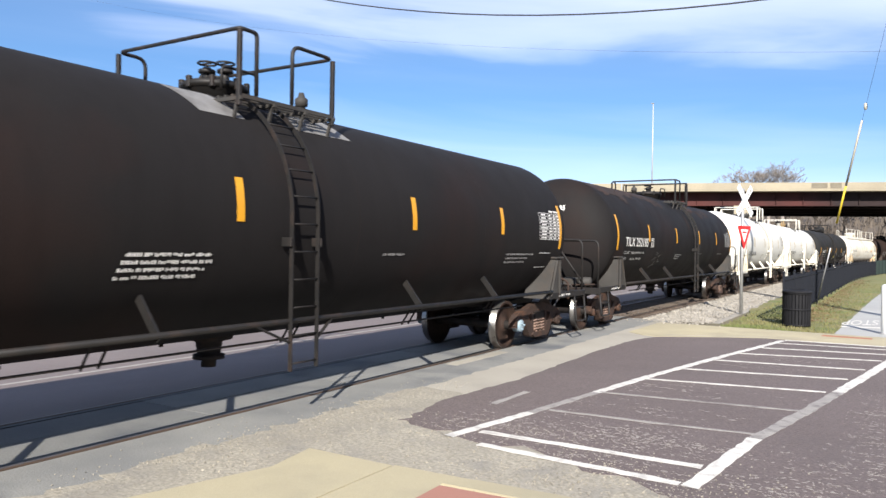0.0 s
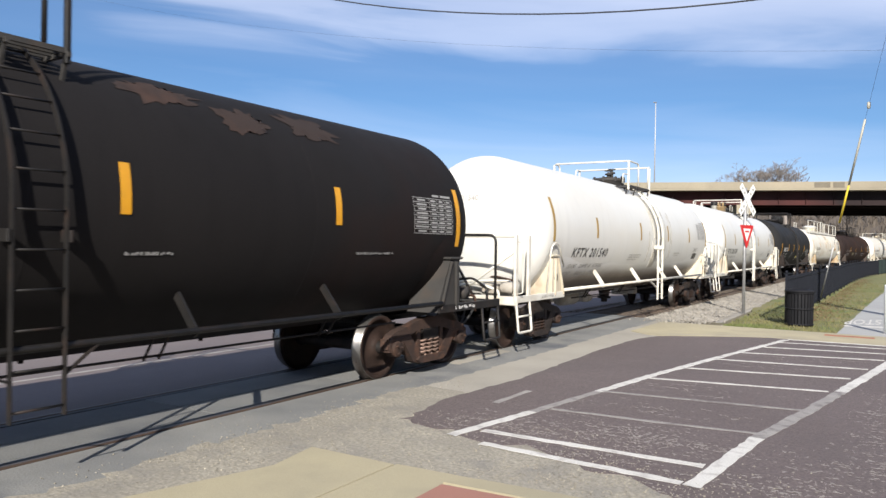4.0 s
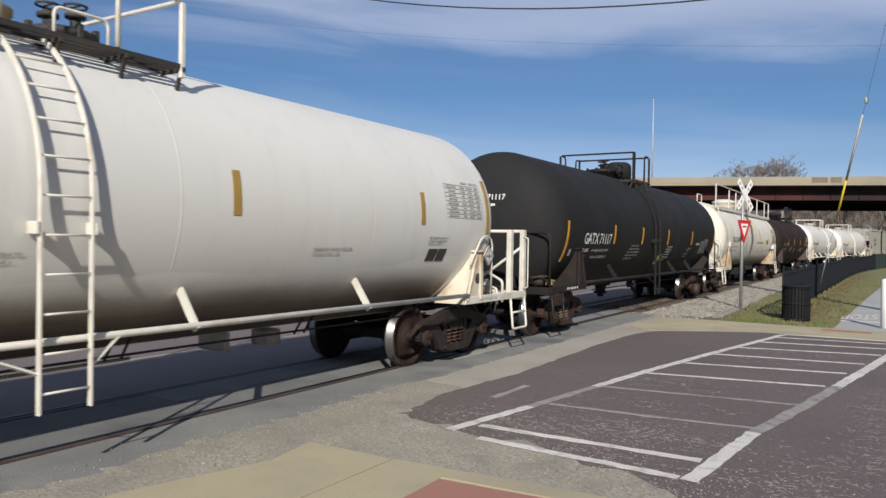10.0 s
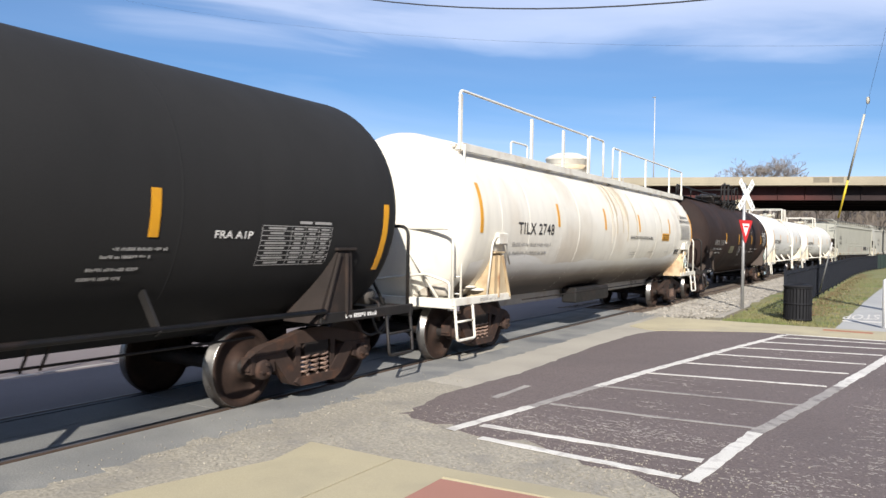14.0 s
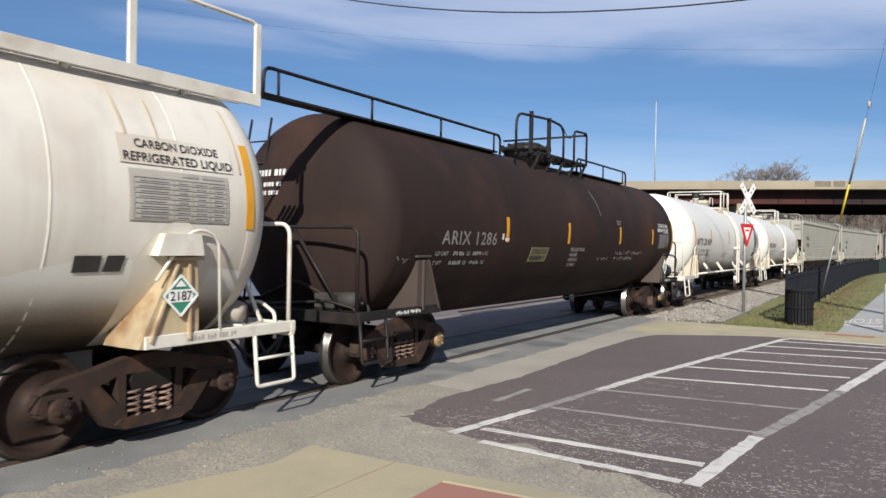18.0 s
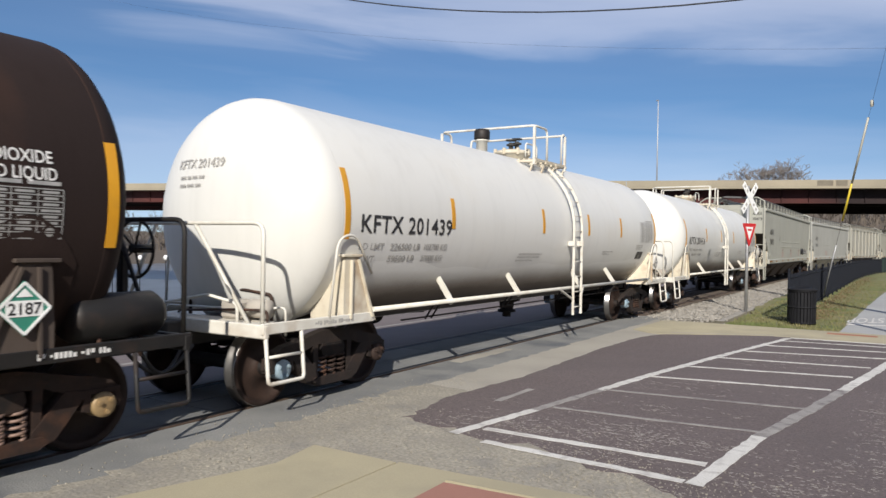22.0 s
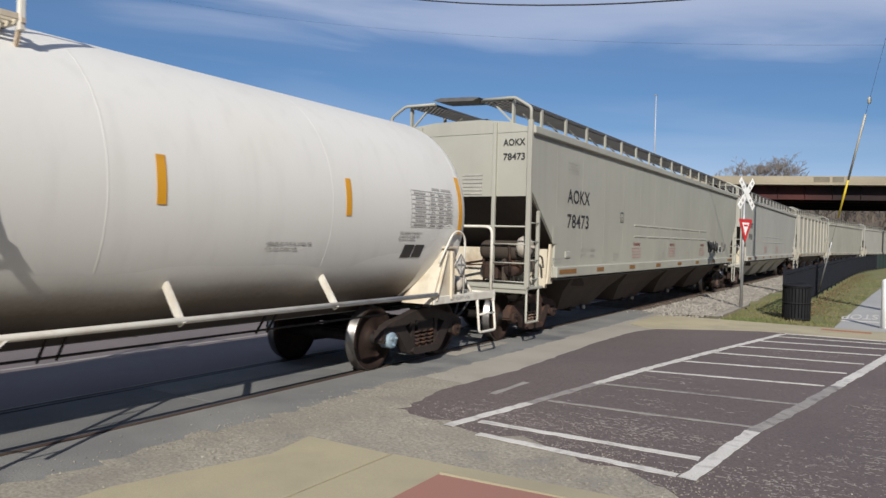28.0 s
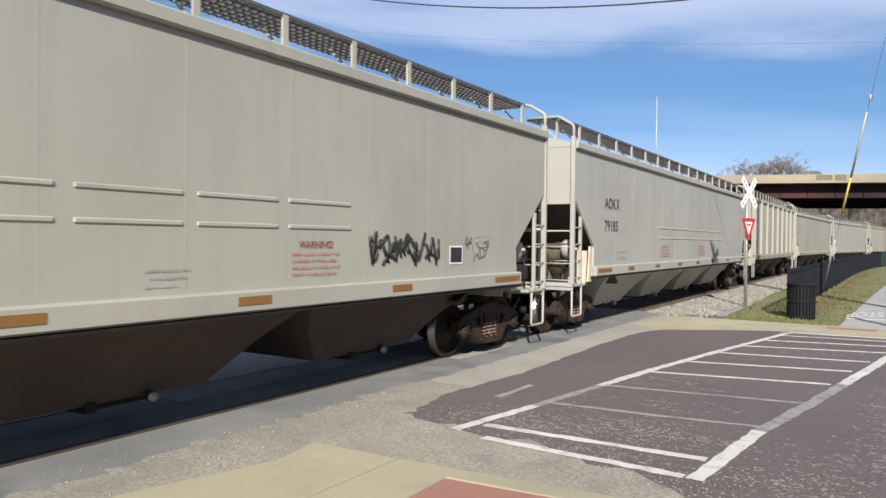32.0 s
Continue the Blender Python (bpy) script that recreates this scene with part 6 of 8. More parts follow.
head_bars(carB, T, half, [(-0.5, 1.72, 0.4, 0.04), (-0.45, 1.62, 0.35, 0.04), (-0.42, 1.52, 0.3, 0.04)], M["letter_grey"])


WHITE_END = {"post": 2.05, "pipe": 1.97}


def white_car(u0, u1, num, ladder, f, rr, gap, back, mid, rods, extras, ends, text_y, text_z, text_h, shear, spacing, strip, cap, label, sub_z, panel_y, loads=("", "", "", ""), man=None):
    car, T, _, half = tank_car(u0, u1, 1.5, 2.26, "tank_white", "fit_white", label, ladder, dome_low(f, rr, 4.26, gap, back, extras, mat="dusty_black" if ends == "post" else "ivory", plate=None if ends == "post" else "ivory", man=man),
        ends=ends, stripes=[(-(u1 - u0) / 2 - 0.22, WHITE_END[ends], 0.86)] + ends_and(mid, (u1 - u0) / 2)[1:-1] + [((u1 - u0) / 2 + 0.30, WHITE_END[ends], 0.86)], rods=rods, stripe_mat=strip, rusty=False, cap=cap, saddle="ivory")
    lettering(car, T, num, text_y, text_z, text_h, M["letter_black"], "black painted lettering", spacing, shear, length=2.15)
    for k, (a, b, c) in enumerate((("LD LMT", loads[0], loads[1]), ("LT WT", loads[2], loads[3]))):
        z = sub_z - 0.16 * k
        lettering(car, T, a, text_y + 0.02 - 0.03 * k, z, 0.085, M["letter_faint"], length=0.52 if k == 0 else 0.40, shear=shear)
        if b:
            lettering(car, T, b + " LB", text_y + 0.68, z, 0.085, M["letter_faint"], length=0.70 if k == 0 else 0.62, shear=shear)
            lettering(car, T, c + " KG", text_y + 1.46, z, 0.085, M["letter_faint"], length=0.62 if k == 0 else 0.56, shear=shear)
        else:
            bars(car, T, [(text_y + 0.66, z, 0.68, 0.07), (text_y + 1.42, z, 0.6, 0.07)], M["letter_faint"])
    bars(car, T, [(-1.66, 1.76, 1.0, 0.028), (-1.68, 1.70, 0.95, 0.028), (-1.70, 1.64, 0.7, 0.028)], M["letter_faint"])
    bars(car, T, [(2.6, 1.80, 0.7, 0.028), (2.6, 1.74, 0.5, 0.028), (5.0, 1.96, 0.56, 0.026), (5.0, 1.915, 0.5, 0.026), (4.99, 1.87, 0.4, 0.026)], M["letter_faint"])
    data_panel(car, T, panel_y, 2.28 if ends == "post" else 2.06, 1.08, 0.50, M["letter_faint"], "ruled table of grey small print")
    plate(car, T, 5.03 if ends == "post" else 5.15, 1.63, 0.235, 0.18, M["letter_black"], "notice", "black notice panel on the shell", slant=0.03)
    plate(car, T, 5.295 if ends == "post" else 5.415, 1.63, 0.22, 0.18, M["letter_black"], "notice", "black notice panel on the shell", slant=0.03)
    head_text(car, T, half, num, -0.66, 2.82, 0.11, M["letter_faint"])
    head_bars(car, T, half, [(-0.58, 2.68, 0.5, 0.04), (-0.58, 2.58, 0.42, 0.04)], M["letter_faint"])
    diamond(car, 1.535, half + 0.27, 1.70 if ends == "post" else 1.52, 0.165, M["fit_white"], "empty hinged metal placard holder")
    g = Geo()
    g.lathe([(0.0, -0.34), (0.10, -0.34), (0.13, -0.30), (0.13, 0.30), (0.10, 0.34), (0.0, 0.34)], "y", 18, (0.9, half + 0.95, 1.16))
    part("air_reservoir", g, M["dusty_black"] if ends == "post" else M["fit_white"], car, "small air tank on the end platform")
    if ends == "post":
        brake_wheel(car, 0.35, half + 1.35, 1.75, M["fit_black"])
    return car, T, half


carC, T, half = white_car(-49.5, -36.83, "KFTX 201540", 0.60, -0.66, 1.25, 0.86, 0.16, (-4.15, -0.9, 1.73, 4.27), (-3.67, -0.92, 1.6, 3.52),
    (("relief", 0.2, 1.42),), "post", -5.5, 1.74, 0.19, 0.18, 1.22, "dull_reflector", None, "dirty white tank car with italic black lettering", 1.50, 5.38, ("224400", "101750", "61600", "27950"), man=(0.42, 0.82))
# run-off below the manway
for y, w, z0, z1 in ((0.42, 0.10, 2.2, 3.40), (0.86, 0.13, 1.75, 3.40), (0.60, 0.05, 2.0, 3.3), (1.02, 0.06, 2.3, 3.1), (0.45, 0.45, 1.42, 1.9), (1.48, 0.03, 1.7, 3.0), (1.98, 0.025, 1.6, 2.9), (2.12, 0.02, 1.7, 3.0), (-0.1, 0.03, 1.6, 2.4)):
    plate(carC, T, y, z0, w, z1 - z0, M["spill"], "spill_streak", "grey-brown run-off streak on the shell", lift=0.006, slant=-0.05)
carD, T, half = white_car(-32.8, -20.0, "KFTX 201539", -0.42, -0.8, 1.06, 0.12, 0.7, (-4.56, -1.38, 1.4, 4.8), (-3.65, 0.92, 3.59),
    (("vent", 0.0, -1.45), ("brass_valves", 0.0, -0.38)), "post", -6.06, 1.80, 0.19, 0.18, 1.22, "dull_reflector", None, "white tank car with brass valve cluster and vent stack", 1.63, 5.43, ("225100", "102100", "60800", "27500"), man=(0.30, 0.45))

run_off(carC, T, ((0.10, 0.34, 1.5, 3.3), (0.80, 0.26, 1.35, 3.45), (0.32, 0.52, 1.38, 2.0)), M["soft_run"], "brownish run-off beside the ladder", 41)

# glossy black car
carE, T, _, half = tank_car(-15.46, -2.96, 1.53, 2.30, "tank_gloss_black", "fit_black", "clean black tank car with bonnet and yellow strips", -0.80,
    dome_low(-1.35, 0.14, 4.42, 0.12, 0.46, extras=(("bonnet", 0.25, -0.12),)), stripes=[(-7.08, 1.54, 0.84)] + [(y, 1.92, 0.44) for y in (-4.15, -1.88, 0.69, 3.65)] + [(7.08, 1.54, 0.84)],
    rods=(-3.86, 1.63, 3.71), saddle="frame_dark", out=0.92)
HE = dict(out=0.92)
lettering(carE, T, "GATX 71117", -6.12, 1.92, 0.23, M["letter_white"], "bold white lettering", 0.98, length=1.75)
lettering(carE, T, "LD LMT", -6.14, 1.74, 0.075, M["letter_white"], length=0.42)
lettering(carE, T, "LT WT", -6.16, 1.59, 0.075, M["letter_white"], length=0.32)
bars(carE, T, [(-5.55, 1.74, 1.15, 0.06), (-5.45, 1.59, 1.0, 0.06)], M["letter_grey"])
bars(carE, T, [(-2.72, 1.86, 0.6, 0.035), (-2.82, 1.78, 0.85, 0.035), (-2.92, 1.70, 1.0, 0.035), (-2.97, 1.62, 1.0, 0.035), (-3.02, 1.54, 0.7, 0.035)], M["letter_grey"])
bars(carE, T, [(0.73, 1.84, 0.62, 0.03), (0.70, 1.77, 0.62, 0.03), (0.68, 1.70, 0.60, 0.03), (0.63, 1.62, 0.60, 0.03), (0.58, 1.54, 0.62, 0.03), (0.53, 1.47, 0.4, 0.03)], M["letter_white"])
bars(carE, T, [(3.28, 1.80, 0.55, 0.03), (3.18, 1.73, 0.5, 0.03), (3.08, 1.62, 0.5, 0.03), (3.03, 1.54, 0.4, 0.03)], M["letter_grey"])
lettering(carE, T, "FRA A1P", 4.33, 1.92, 0.075, M["letter_white"], length=0.5)
data_panel(carE, T, 4.95, 1.64, 1.1, 0.42, M["letter_grey"], "ruled table of white small print")
plate(carE, T, 0.09, 1.36, 0.30, 0.15, M["panel_grey"], "notice", "grey lower half of a notice panel", slant=0.06)
plate(carE, T, 0.15, 1.51, 0.30, 0.13, M["placard_yellow"], "notice", "yellow upper half of a notice panel", slant=0.05)
plate(carE, T, -6.83, 1.66, 0.11, 0.14, M["letter_grey"], "notice", "small white notice plate")
head_text(carE, T, half, "GATX 71117", -0.40, 2.78, 0.11, M["letter_white"], **HE)
head_bars(carE, T, half, [(-0.40, 2.65, 0.58, 0.05), (-0.40, 2.55, 0.42, 0.05)], M["letter_white"], **HE)
head_bars(carE, T, half, [(-0.35, 1.70, 0.3, 0.04), (-0.35, 1.60, 0.3, 0.04), (-0.30, 1.50, 0.22, 0.04)], M["letter_white"], **HE)
brake_wheel(carE, -0.7, -half - 1.75, 1.75, M["fit_black"], 0.29)
g = Geo()
g.box(1.2, -half - 1.0, 1.12, 0.14, 0.12, 0.13, bevel=0.02)
g.tube([(1.2, -half - 0.92, 1.14), (1.2, -half - 0.72, 1.14)], 0.03, 8)
part("regulator", g, M["brass"], carE, "small brass-coloured brake regulator")


# ribbed white car with walkways along its top
def nodome(car, T, ladder, F):
    zt = T.zc + T.r
    for s in (1, -1):
        g = Geo()
        for k in range(4):
            g.box(s * (0.74 + 0.09 * k), 0.33, 3.50, 0.035, 14.6, 0.05)
        k = -6.9
        while k < 7.65:
            g.box(s * 0.88, k, 3.46, 0.34, 0.04, 0.05)
            g.bar((s * 1.04, k, 3.45), (s * 0.96, k, T.zc + math.sqrt(T.r ** 2 - 0.96 ** 2) - 0.01), 0.05, 0.04, (0, 1, 0))
            k += 1.235
        g.box(s * 1.075, 0.33, 3.475, 0.02, 14.6, 0.13, bevel=0.004)
        wk = part("walkway", g, F, car, "long white grated walkway along the tank top")
        for y0, y1, z in (((-6.95, -1.1, 4.40), (0.65, 7.62, 4.34)) if s > 0 else ()):
            g = Geo()
            g.tube(curve_pts([(s * 1.02, y0, 3.5), (s * 1.02, y0, z), (s * 1.02, y1, z), (s * 1.02, y1, 3.5)], 0.09), 0.024, 8)
            part("guard_rail", g, F, wk)
            for q in ((y0, -4.2, -2.6, y1) if y0 < 0 else (1.2, 3.49, 6.06, y1)):
                g = Geo()
                g.box(s * 1.03, q, 3.88, 0.04, 0.085, 0.90, bevel=0.006)
                part("post", g, F, wk)
        g = Geo()
        g.tube(curve_pts([(s * 1.02, -1.0, 3.5), (s * 1.02, -1.0, 4.42), (s * 1.02, -0.05, 4.42), (s * 1.02, -0.05, 3.5)], 0.1), 0.026, 8)
        part("guard_rail", g, F, wk)
    g = Geo()
    g.lathe([(0.52, zt - 0.2), (0.52, zt + 0.26), (0.55, zt + 0.27), (0.55, zt + 0.33), (0.48, zt + 0.36), (0.30, zt + 0.44), (0.0, zt + 0.45)], "z", 28, (0, 0.15, 0))
    dm = part("dome", g, F, car, "white valve dome with rust round its rim")
    g = Geo()
    g.lathe([(0.53, zt + 0.02), (0.535, zt + 0.03), (0.535, zt + 0.12), (0.53, zt + 0.13)], "z", 28, (0, 0.15, 0))
    part("rust_band", g, M["rust_stain"], dm)


carF, T, _, half = tank_car(1.24, 13.78, 1.5, 2.24, "tank_dirty_white", "fit_white", "ribbed white insulated tank car with rust streaks", -6.62,
    nodome, stripes=[(-7.02, 2.07, 0.80), (-3.87, 2.24, 0.45), (-1.14, 2.24, 0.48), (1.48, 2.24, 0.44), (4.43, 2.24, 0.42), (7.11, 2.04, 0.86)], rods=(), sill=False, side_ladder=False, out=0.85, saddle="saddle_tan")
for y in (-6.3, -5.2, -2.75, -0.4, 1.5, 3.1, 5.05, 6.3):
    g = Geo()
    g.lathe([(1.499, y - 0.012), (1.504, y - 0.006), (1.504, y + 0.006), (1.499, y + 0.012)], "y", 64, (0, 0, 2.24))
    part("rib", g, M["tank_dirty_white"], carF)
g = Geo()
for q in (-0.21, 0.21):
    g.tube([(1.12 + q, -half - 1.1, 1.02), (1.0 + q * 0.6, -half - 0.7, 3.5)], 0.02, 6)
for k in range(9):
    f = (k + 0.3) / 9.3
    c = 1.12 - 0.12 * f
    w = 0.21 * (1 - 0.4 * f)
    g.tube([(c - w, -half - 1.1 + 0.4 * f, 1.02 + 2.48 * f), (c + w, -half - 1.1 + 0.4 * f, 1.02 + 2.48 * f)], 0.012, 6)
part("end_ladder", g, M["fit_white"], carF, "white ladder at the end of the tank")
head_text(carF, T, half, "TILX 2748", -0.6, 2.85, 0.11, M["letter_faint"], out=0.85)
head_bars(carF, T, half, [(-0.6, 2.70, 0.6, 0.045), (-0.6, 2.58, 0.4, 0.045)], M["letter_faint"], out=0.85)
for k, (y, w, z0, z1) in enumerate(((-0.34, 0.03, 2.15, 3.4), (-0.28, 0.05, 2.6, 3.4), (-0.55, 0.025, 2.6, 3.3), (0.10, 0.025, 2.2, 3.3), (0.42, 0.05, 2.6, 3.35), (0.49, 0.03, 2.0, 3.35), (0.58, 0.02, 2.5, 3.2), (1.22, 0.02, 2.1, 3.2), (1.27, 0.015, 2.5, 3.25), (3.51, 0.018, 2.2, 3.2), (6.07, 0.018, 2.75, 3.2), (6.3, 0.03, 1.25, 1.7))):
    plate(carF, T, y, z0, w, z1 - z0, M["rust_stain"], "rust_streak", "orange rust streak run down the shell", lift=0.0145)
run_off(carF, T, ((-0.68, 0.18, 1.9, 3.42), (0.22, 0.22, 1.75, 3.42), (-0.15, 0.16, 2.75, 3.42)), M["tan_run"], "tan run-off below the dome", 42)
lettering(carF, T, "TILX 2748", -5.69, 2.08, 0.20, M["letter_black"], "black painted lettering", 1.1, length=1.58)
bars(carF, T, [(-5.85, 1.86, 1.7, 0.06), (-5.9, 1.70, 1.6, 0.06)], M["letter_faint"])
lettering(carF, T, "REGULATING VALVES VENTING NORMAL", 0.72, 2.05, 0.078, M["letter_black"], "black stencilled notice", 1.0, length=2.0, lift=0.016)
bars(carF, T, [(0.9, 1.70, 0.6, 0.03), (2.5, 1.70, 0.6, 0.03), (4.2, 1.70, 0.35, 0.03), (0.9, 1.64, 0.5, 0.03)], M["letter_faint"], lift=0.016)
plate(carF, T, 3.63, 2.04, 0.72, 0.20, M["reflector"], "notice", "orange-yellow notice panel with dark print", lift=0.014)
bars(carF, T, [(3.68, 2.17, 0.6, 0.03), (3.68, 2.11, 0.6, 0.03), (3.68, 2.06, 0.5, 0.03)], M["letter_black"], lift=0.022)
plate(carF, T, 5.73, 2.09, 1.09, 0.45, M["panel_grey"], "notice", "grey notice board with small print", lift=0.012)
data_panel(carF, Tank(1.512, 2.24), 5.77, 2.11, 1.02, 0.36, M["letter_faint"], "ruled table of black small print")
plate(carF, T, 5.66, 2.585, 1.24, 0.26, M["tank_dirty_white"], "notice", "pale repainted patch behind the cargo name", lift=0.010)
lettering(carF, T, "CARBON DIOXIDE", 5.82, 2.735, 0.075, M["letter_black"], "black stencilled cargo name", 1.0, length=0.92, lift=0.016)
lettering(carF, T, "REFRIGERATED LIQUID", 5.69, 2.61, 0.078, M["letter_black"], "black stencilled cargo name", 1.0, length=1.20, lift=0.016)
plate(carF, T, 5.74, 2.84, 0.03, 0.48, M["rust_stain"], "rust_streak", "orange rust streak run down the shell", lift=0.0145, slant=-0.03)
plate(carF, T, 6.98, 2.60, 0.02, 0.66, M["rust_stain"], "rust_streak", "orange rust streak run down the shell", lift=0.0145)
diamond(carF, 1.50, 6.27, 1.41, 0.20, M["placard_green"], "green diamond placard with a white field", word="2187")
g = Geo(); g.prism([(5.99, 1.78), (6.49, 1.78), (6.46, 1.98), (6.06, 1.98)], 1.42, 1.56); part("box", g, M["fit_white"], carF, "small white box on the saddle")
g = Geo(); g.box(1.49, -6.35, 1.98, 0.12, 0.34, 0.20, bevel=0.02); part("box", g, M["fit_white"], carF, "small white box on the saddle")
plate(carF, T, 5.56, 1.64, 0.17, 0.14, M["letter_black"], "notice", "black notice panel on the shell", lift=0.012, slant=0.02)
plate(carF, T, 5.29, 1.64, 0.24, 0.14, M["letter_black"], "notice", "black notice panel on the shell", lift=0.012)
g = Geo(); g.box(0.55, 0, 0.80, 0.10, 12.0, 0.26, bevel=0.015); g.box(-0.55, 0, 0.80, 0.10, 12.0, 0.26, bevel=0.015)
part("centre_sill", g, M["film_grime"], carF, "dirty pale full-length frame beam")
lettering(carF, T, "TILX 2748", 3.6, 0.76, 0.09, M["letter_black"], "black painted lettering", x=0.606, length=0.62)
g = Geo(); g.box(0.85, -0.6, 0.74, 0.35, 2.2, 0.34, bevel=0.03)
part("equipment_box", g, M["fit_black"], carF)
g = Geo()
for k in range(5):
    g.lathe([(0.0, 0.03), (0.13, 0.02), (0.16, 0.0), (0.13, -0.02), (0.0, -0.03)], "z", 10, (0.9 + 0.12 * (k % 3), -half - 0.5 + 0.14 * k, 1.12 + 0.05 * (k % 2)))
part("rag_bundle", g, M["fit_white"], carF, "white bundle lying on the end platform")


# brown car with a full-length handrail
def brown_dome(car, T, ladder, F):
    zt = T.zc + T.r
    for s in (1, -1):
        g = Geo()
        for k in range(5):
            g.box(s * (0.55 + 0.12 * k), -0.25, zt + 0.02, 0.05, 2.6, 0.04)
        for k in range(5):
            y = -1.5 + k * 0.62
            g.bar((s * 1.05, y, zt), (s * 0.9, y, T.zc + math.sqrt(T.r ** 2 - 0.81) - 0.02), 0.05, 0.04, (0, 1, 0))
            g.box(s * 0.8, y, zt - 0.01, 0.55, 0.05, 0.04)
        pl = part("top_platform", g, F, car, "brown grated platform beside the dome")
    for s in (1,):
        g = Geo()
        g.tube(curve_pts([(s * 1.06, -2.6, zt - 0.1), (s * 1.06, -2.6, 4.40), (s * 1.06, -1.1, 4.5), (s * 1.06, -0.33, 4.46), (s * 1.06, -0.33, zt)], 0.25), 0.026, 8)
        part("guard_rail", g, F, pl)
        g = Geo()
        g.tube(curve_pts([(s * 1.06, 0.27, zt), (s * 1.06, 0.27, 4.46), (s * 1.06, 1.02, 4.5), (s * 1.06, 1.02, zt)], 0.12), 0.026, 8)
        part("guard_rail", g, F, pl)
        for y in (-1.95, -1.1):
            g = Geo(); g.box(s * 1.06, y, (zt + 4.48) / 2, 0.07, 0.05, 4.48 - zt + 0.1); part("post", g, F, pl)
        g = Geo()
        g.tube([(s * 1.06, -0.33 + 0.6 * k / 8, 4.42 - 0.16 * math.sin(math.pi * k / 8)) for k in range(9)], 0.009, 5)
        part("chain", g, F, pl)
    for y in (1.02,):
        g = Geo(); g.tube([(-1.06, y, 4.46), (1.06, y, 4.46)], 0.024, 8); part("guard_rail", g, F, pl)
    g = Geo()
    g.lathe([(0.50, zt - 0.2), (0.50, zt + 0.24), (0.55, zt + 0.25), (0.55, zt + 0.33), (0.45, zt + 0.36), (0.30, zt + 0.44), (0.0, zt + 0.45)], "z", 28, (0, 0.06, 0))
    dm = part("dome", g, F, car, "low brown valve dome")
    for k in range(10):
        g = Geo(); g.box(0.53 * math.cos(0.628 * k), 0.06 + 0.53 * math.sin(0.628 * k), zt + 0.33, 0.07, 0.07, 0.12, bevel=0.008)
        part("bolt", g, F, dm)
    for y0, y1 in ((-8.7, -2.7), (1.15, 4.74)):
        g = Geo()
        g.box(0.62, (y0 + y1) / 2, zt - 0.10, 0.22, y1 - y0, 0.03)
        wk = part("walkway", g, F, car, "narrow running board along the tank top")
        g = Geo()
        g.tube(curve_pts([(0.78, y0, zt - 0.15), (0.78, y0, 3.97), (0.78, y1, 3.97), (0.78, y1, zt - 0.15)], 0.14), 0.024, 8)
        part("handrail", g, F, wk)
        n = 4 if y0 < 0 else 3
        for i in range(n):
            g = Geo(); q = y0 + 0.25 + (y1 - y0 - 0.5) * i / (n - 1)
            g.tube([(0.78, q, zt - 0.12), (0.78, q, 3.97)], 0.018, 6)
            part("post", g, F, wk)


carG, T, _, half = tank_car(17.98, 30.35, 1.53, 2.24, "tank_brown", "fit_black", "rust-brown tank car with full-length handrail", -7.2,
    brown_dome, stripes=[(-3.79, 1.98, 0.42), (-1.06, 1.98, 0.42), (2.14, 2.0, 0.40), (4.85, 2.02, 0.40), (6.88, 1.85, 0.88)], rods=(), sill=False, side_ladder=False, brass_cap=CAP_BRASS_M, saddle="hopper_brown", out=0.68, head=0.52)
lettering(carG, T, "ARIX 1286", -5.85, 1.93, 0.20, M["letter_stencil"], "worn stencilled pale lettering", 1.15, length=1.68)
for k, (word, y) in enumerate((("LD LMT", -5.97), ("LT WT", -6.02))):
    z = 1.76 - 0.14 * k
    lettering(carG, T, word, y, z, 0.062, M["letter_grey"], "small worn white lettering", length=0.36 - 0.08 * k)
    bars(carG, T, [(y + 0.50, z, 0.36, 0.06), (y + 1.10, z, 0.34, 0.06)], M["letter_grey"])
    lettering(carG, T, "LB", y + 0.90, z, 0.062, M["letter_grey"], length=0.10)
    lettering(carG, T, "KG", y + 1.48, z, 0.062, M["letter_grey"], length=0.10)
plate(carG, T, -2.79, 1.63, 0.78, 0.27, M["notice_olive"], "notice", "faded olive-yellow notice panel", slant=0.03)
bars(carG, T, [(-2.72, 1.84, 0.66, 0.025), (-2.73, 1.79, 0.66, 0.025), (-2.74, 1.67, 0.66, 0.075)], M["letter_black"], lift=0.016)
for k, (word, dy, ln) in enumerate((("REGULATING", 0.0, 0.78), ("VALVES", 0.02, 0.42), ("VENTING", 0.04, 0.50), ("NORMAL", 0.06, 0.46))):
    lettering(carG, T, word, -0.90 + dy, 1.83 - 0.105 * k, 0.07, M["letter_grey"], "worn white stencilled notice", length=ln)
bars(carG, T, [(1.9, 2.52, 0.3, 0.03), (1.9, 2.46, 0.25, 0.03)], M["letter_grey"])
lettering(carG, T, "CARBON DIOXIDE", 5.42, 2.50, 0.095, M["letter_white"], "white stencilled cargo name", 1.0, length=0.95)
lettering(carG, T, "REFRIGERATED LIQUID", 5.30, 2.37, 0.095, M["letter_white"], "white stencilled cargo name", 1.0, length=1.1)
data_panel(carG, T, 5.45, 1.92, 1.0, 0.38, M["letter_grey"], "ruled table of white small print")
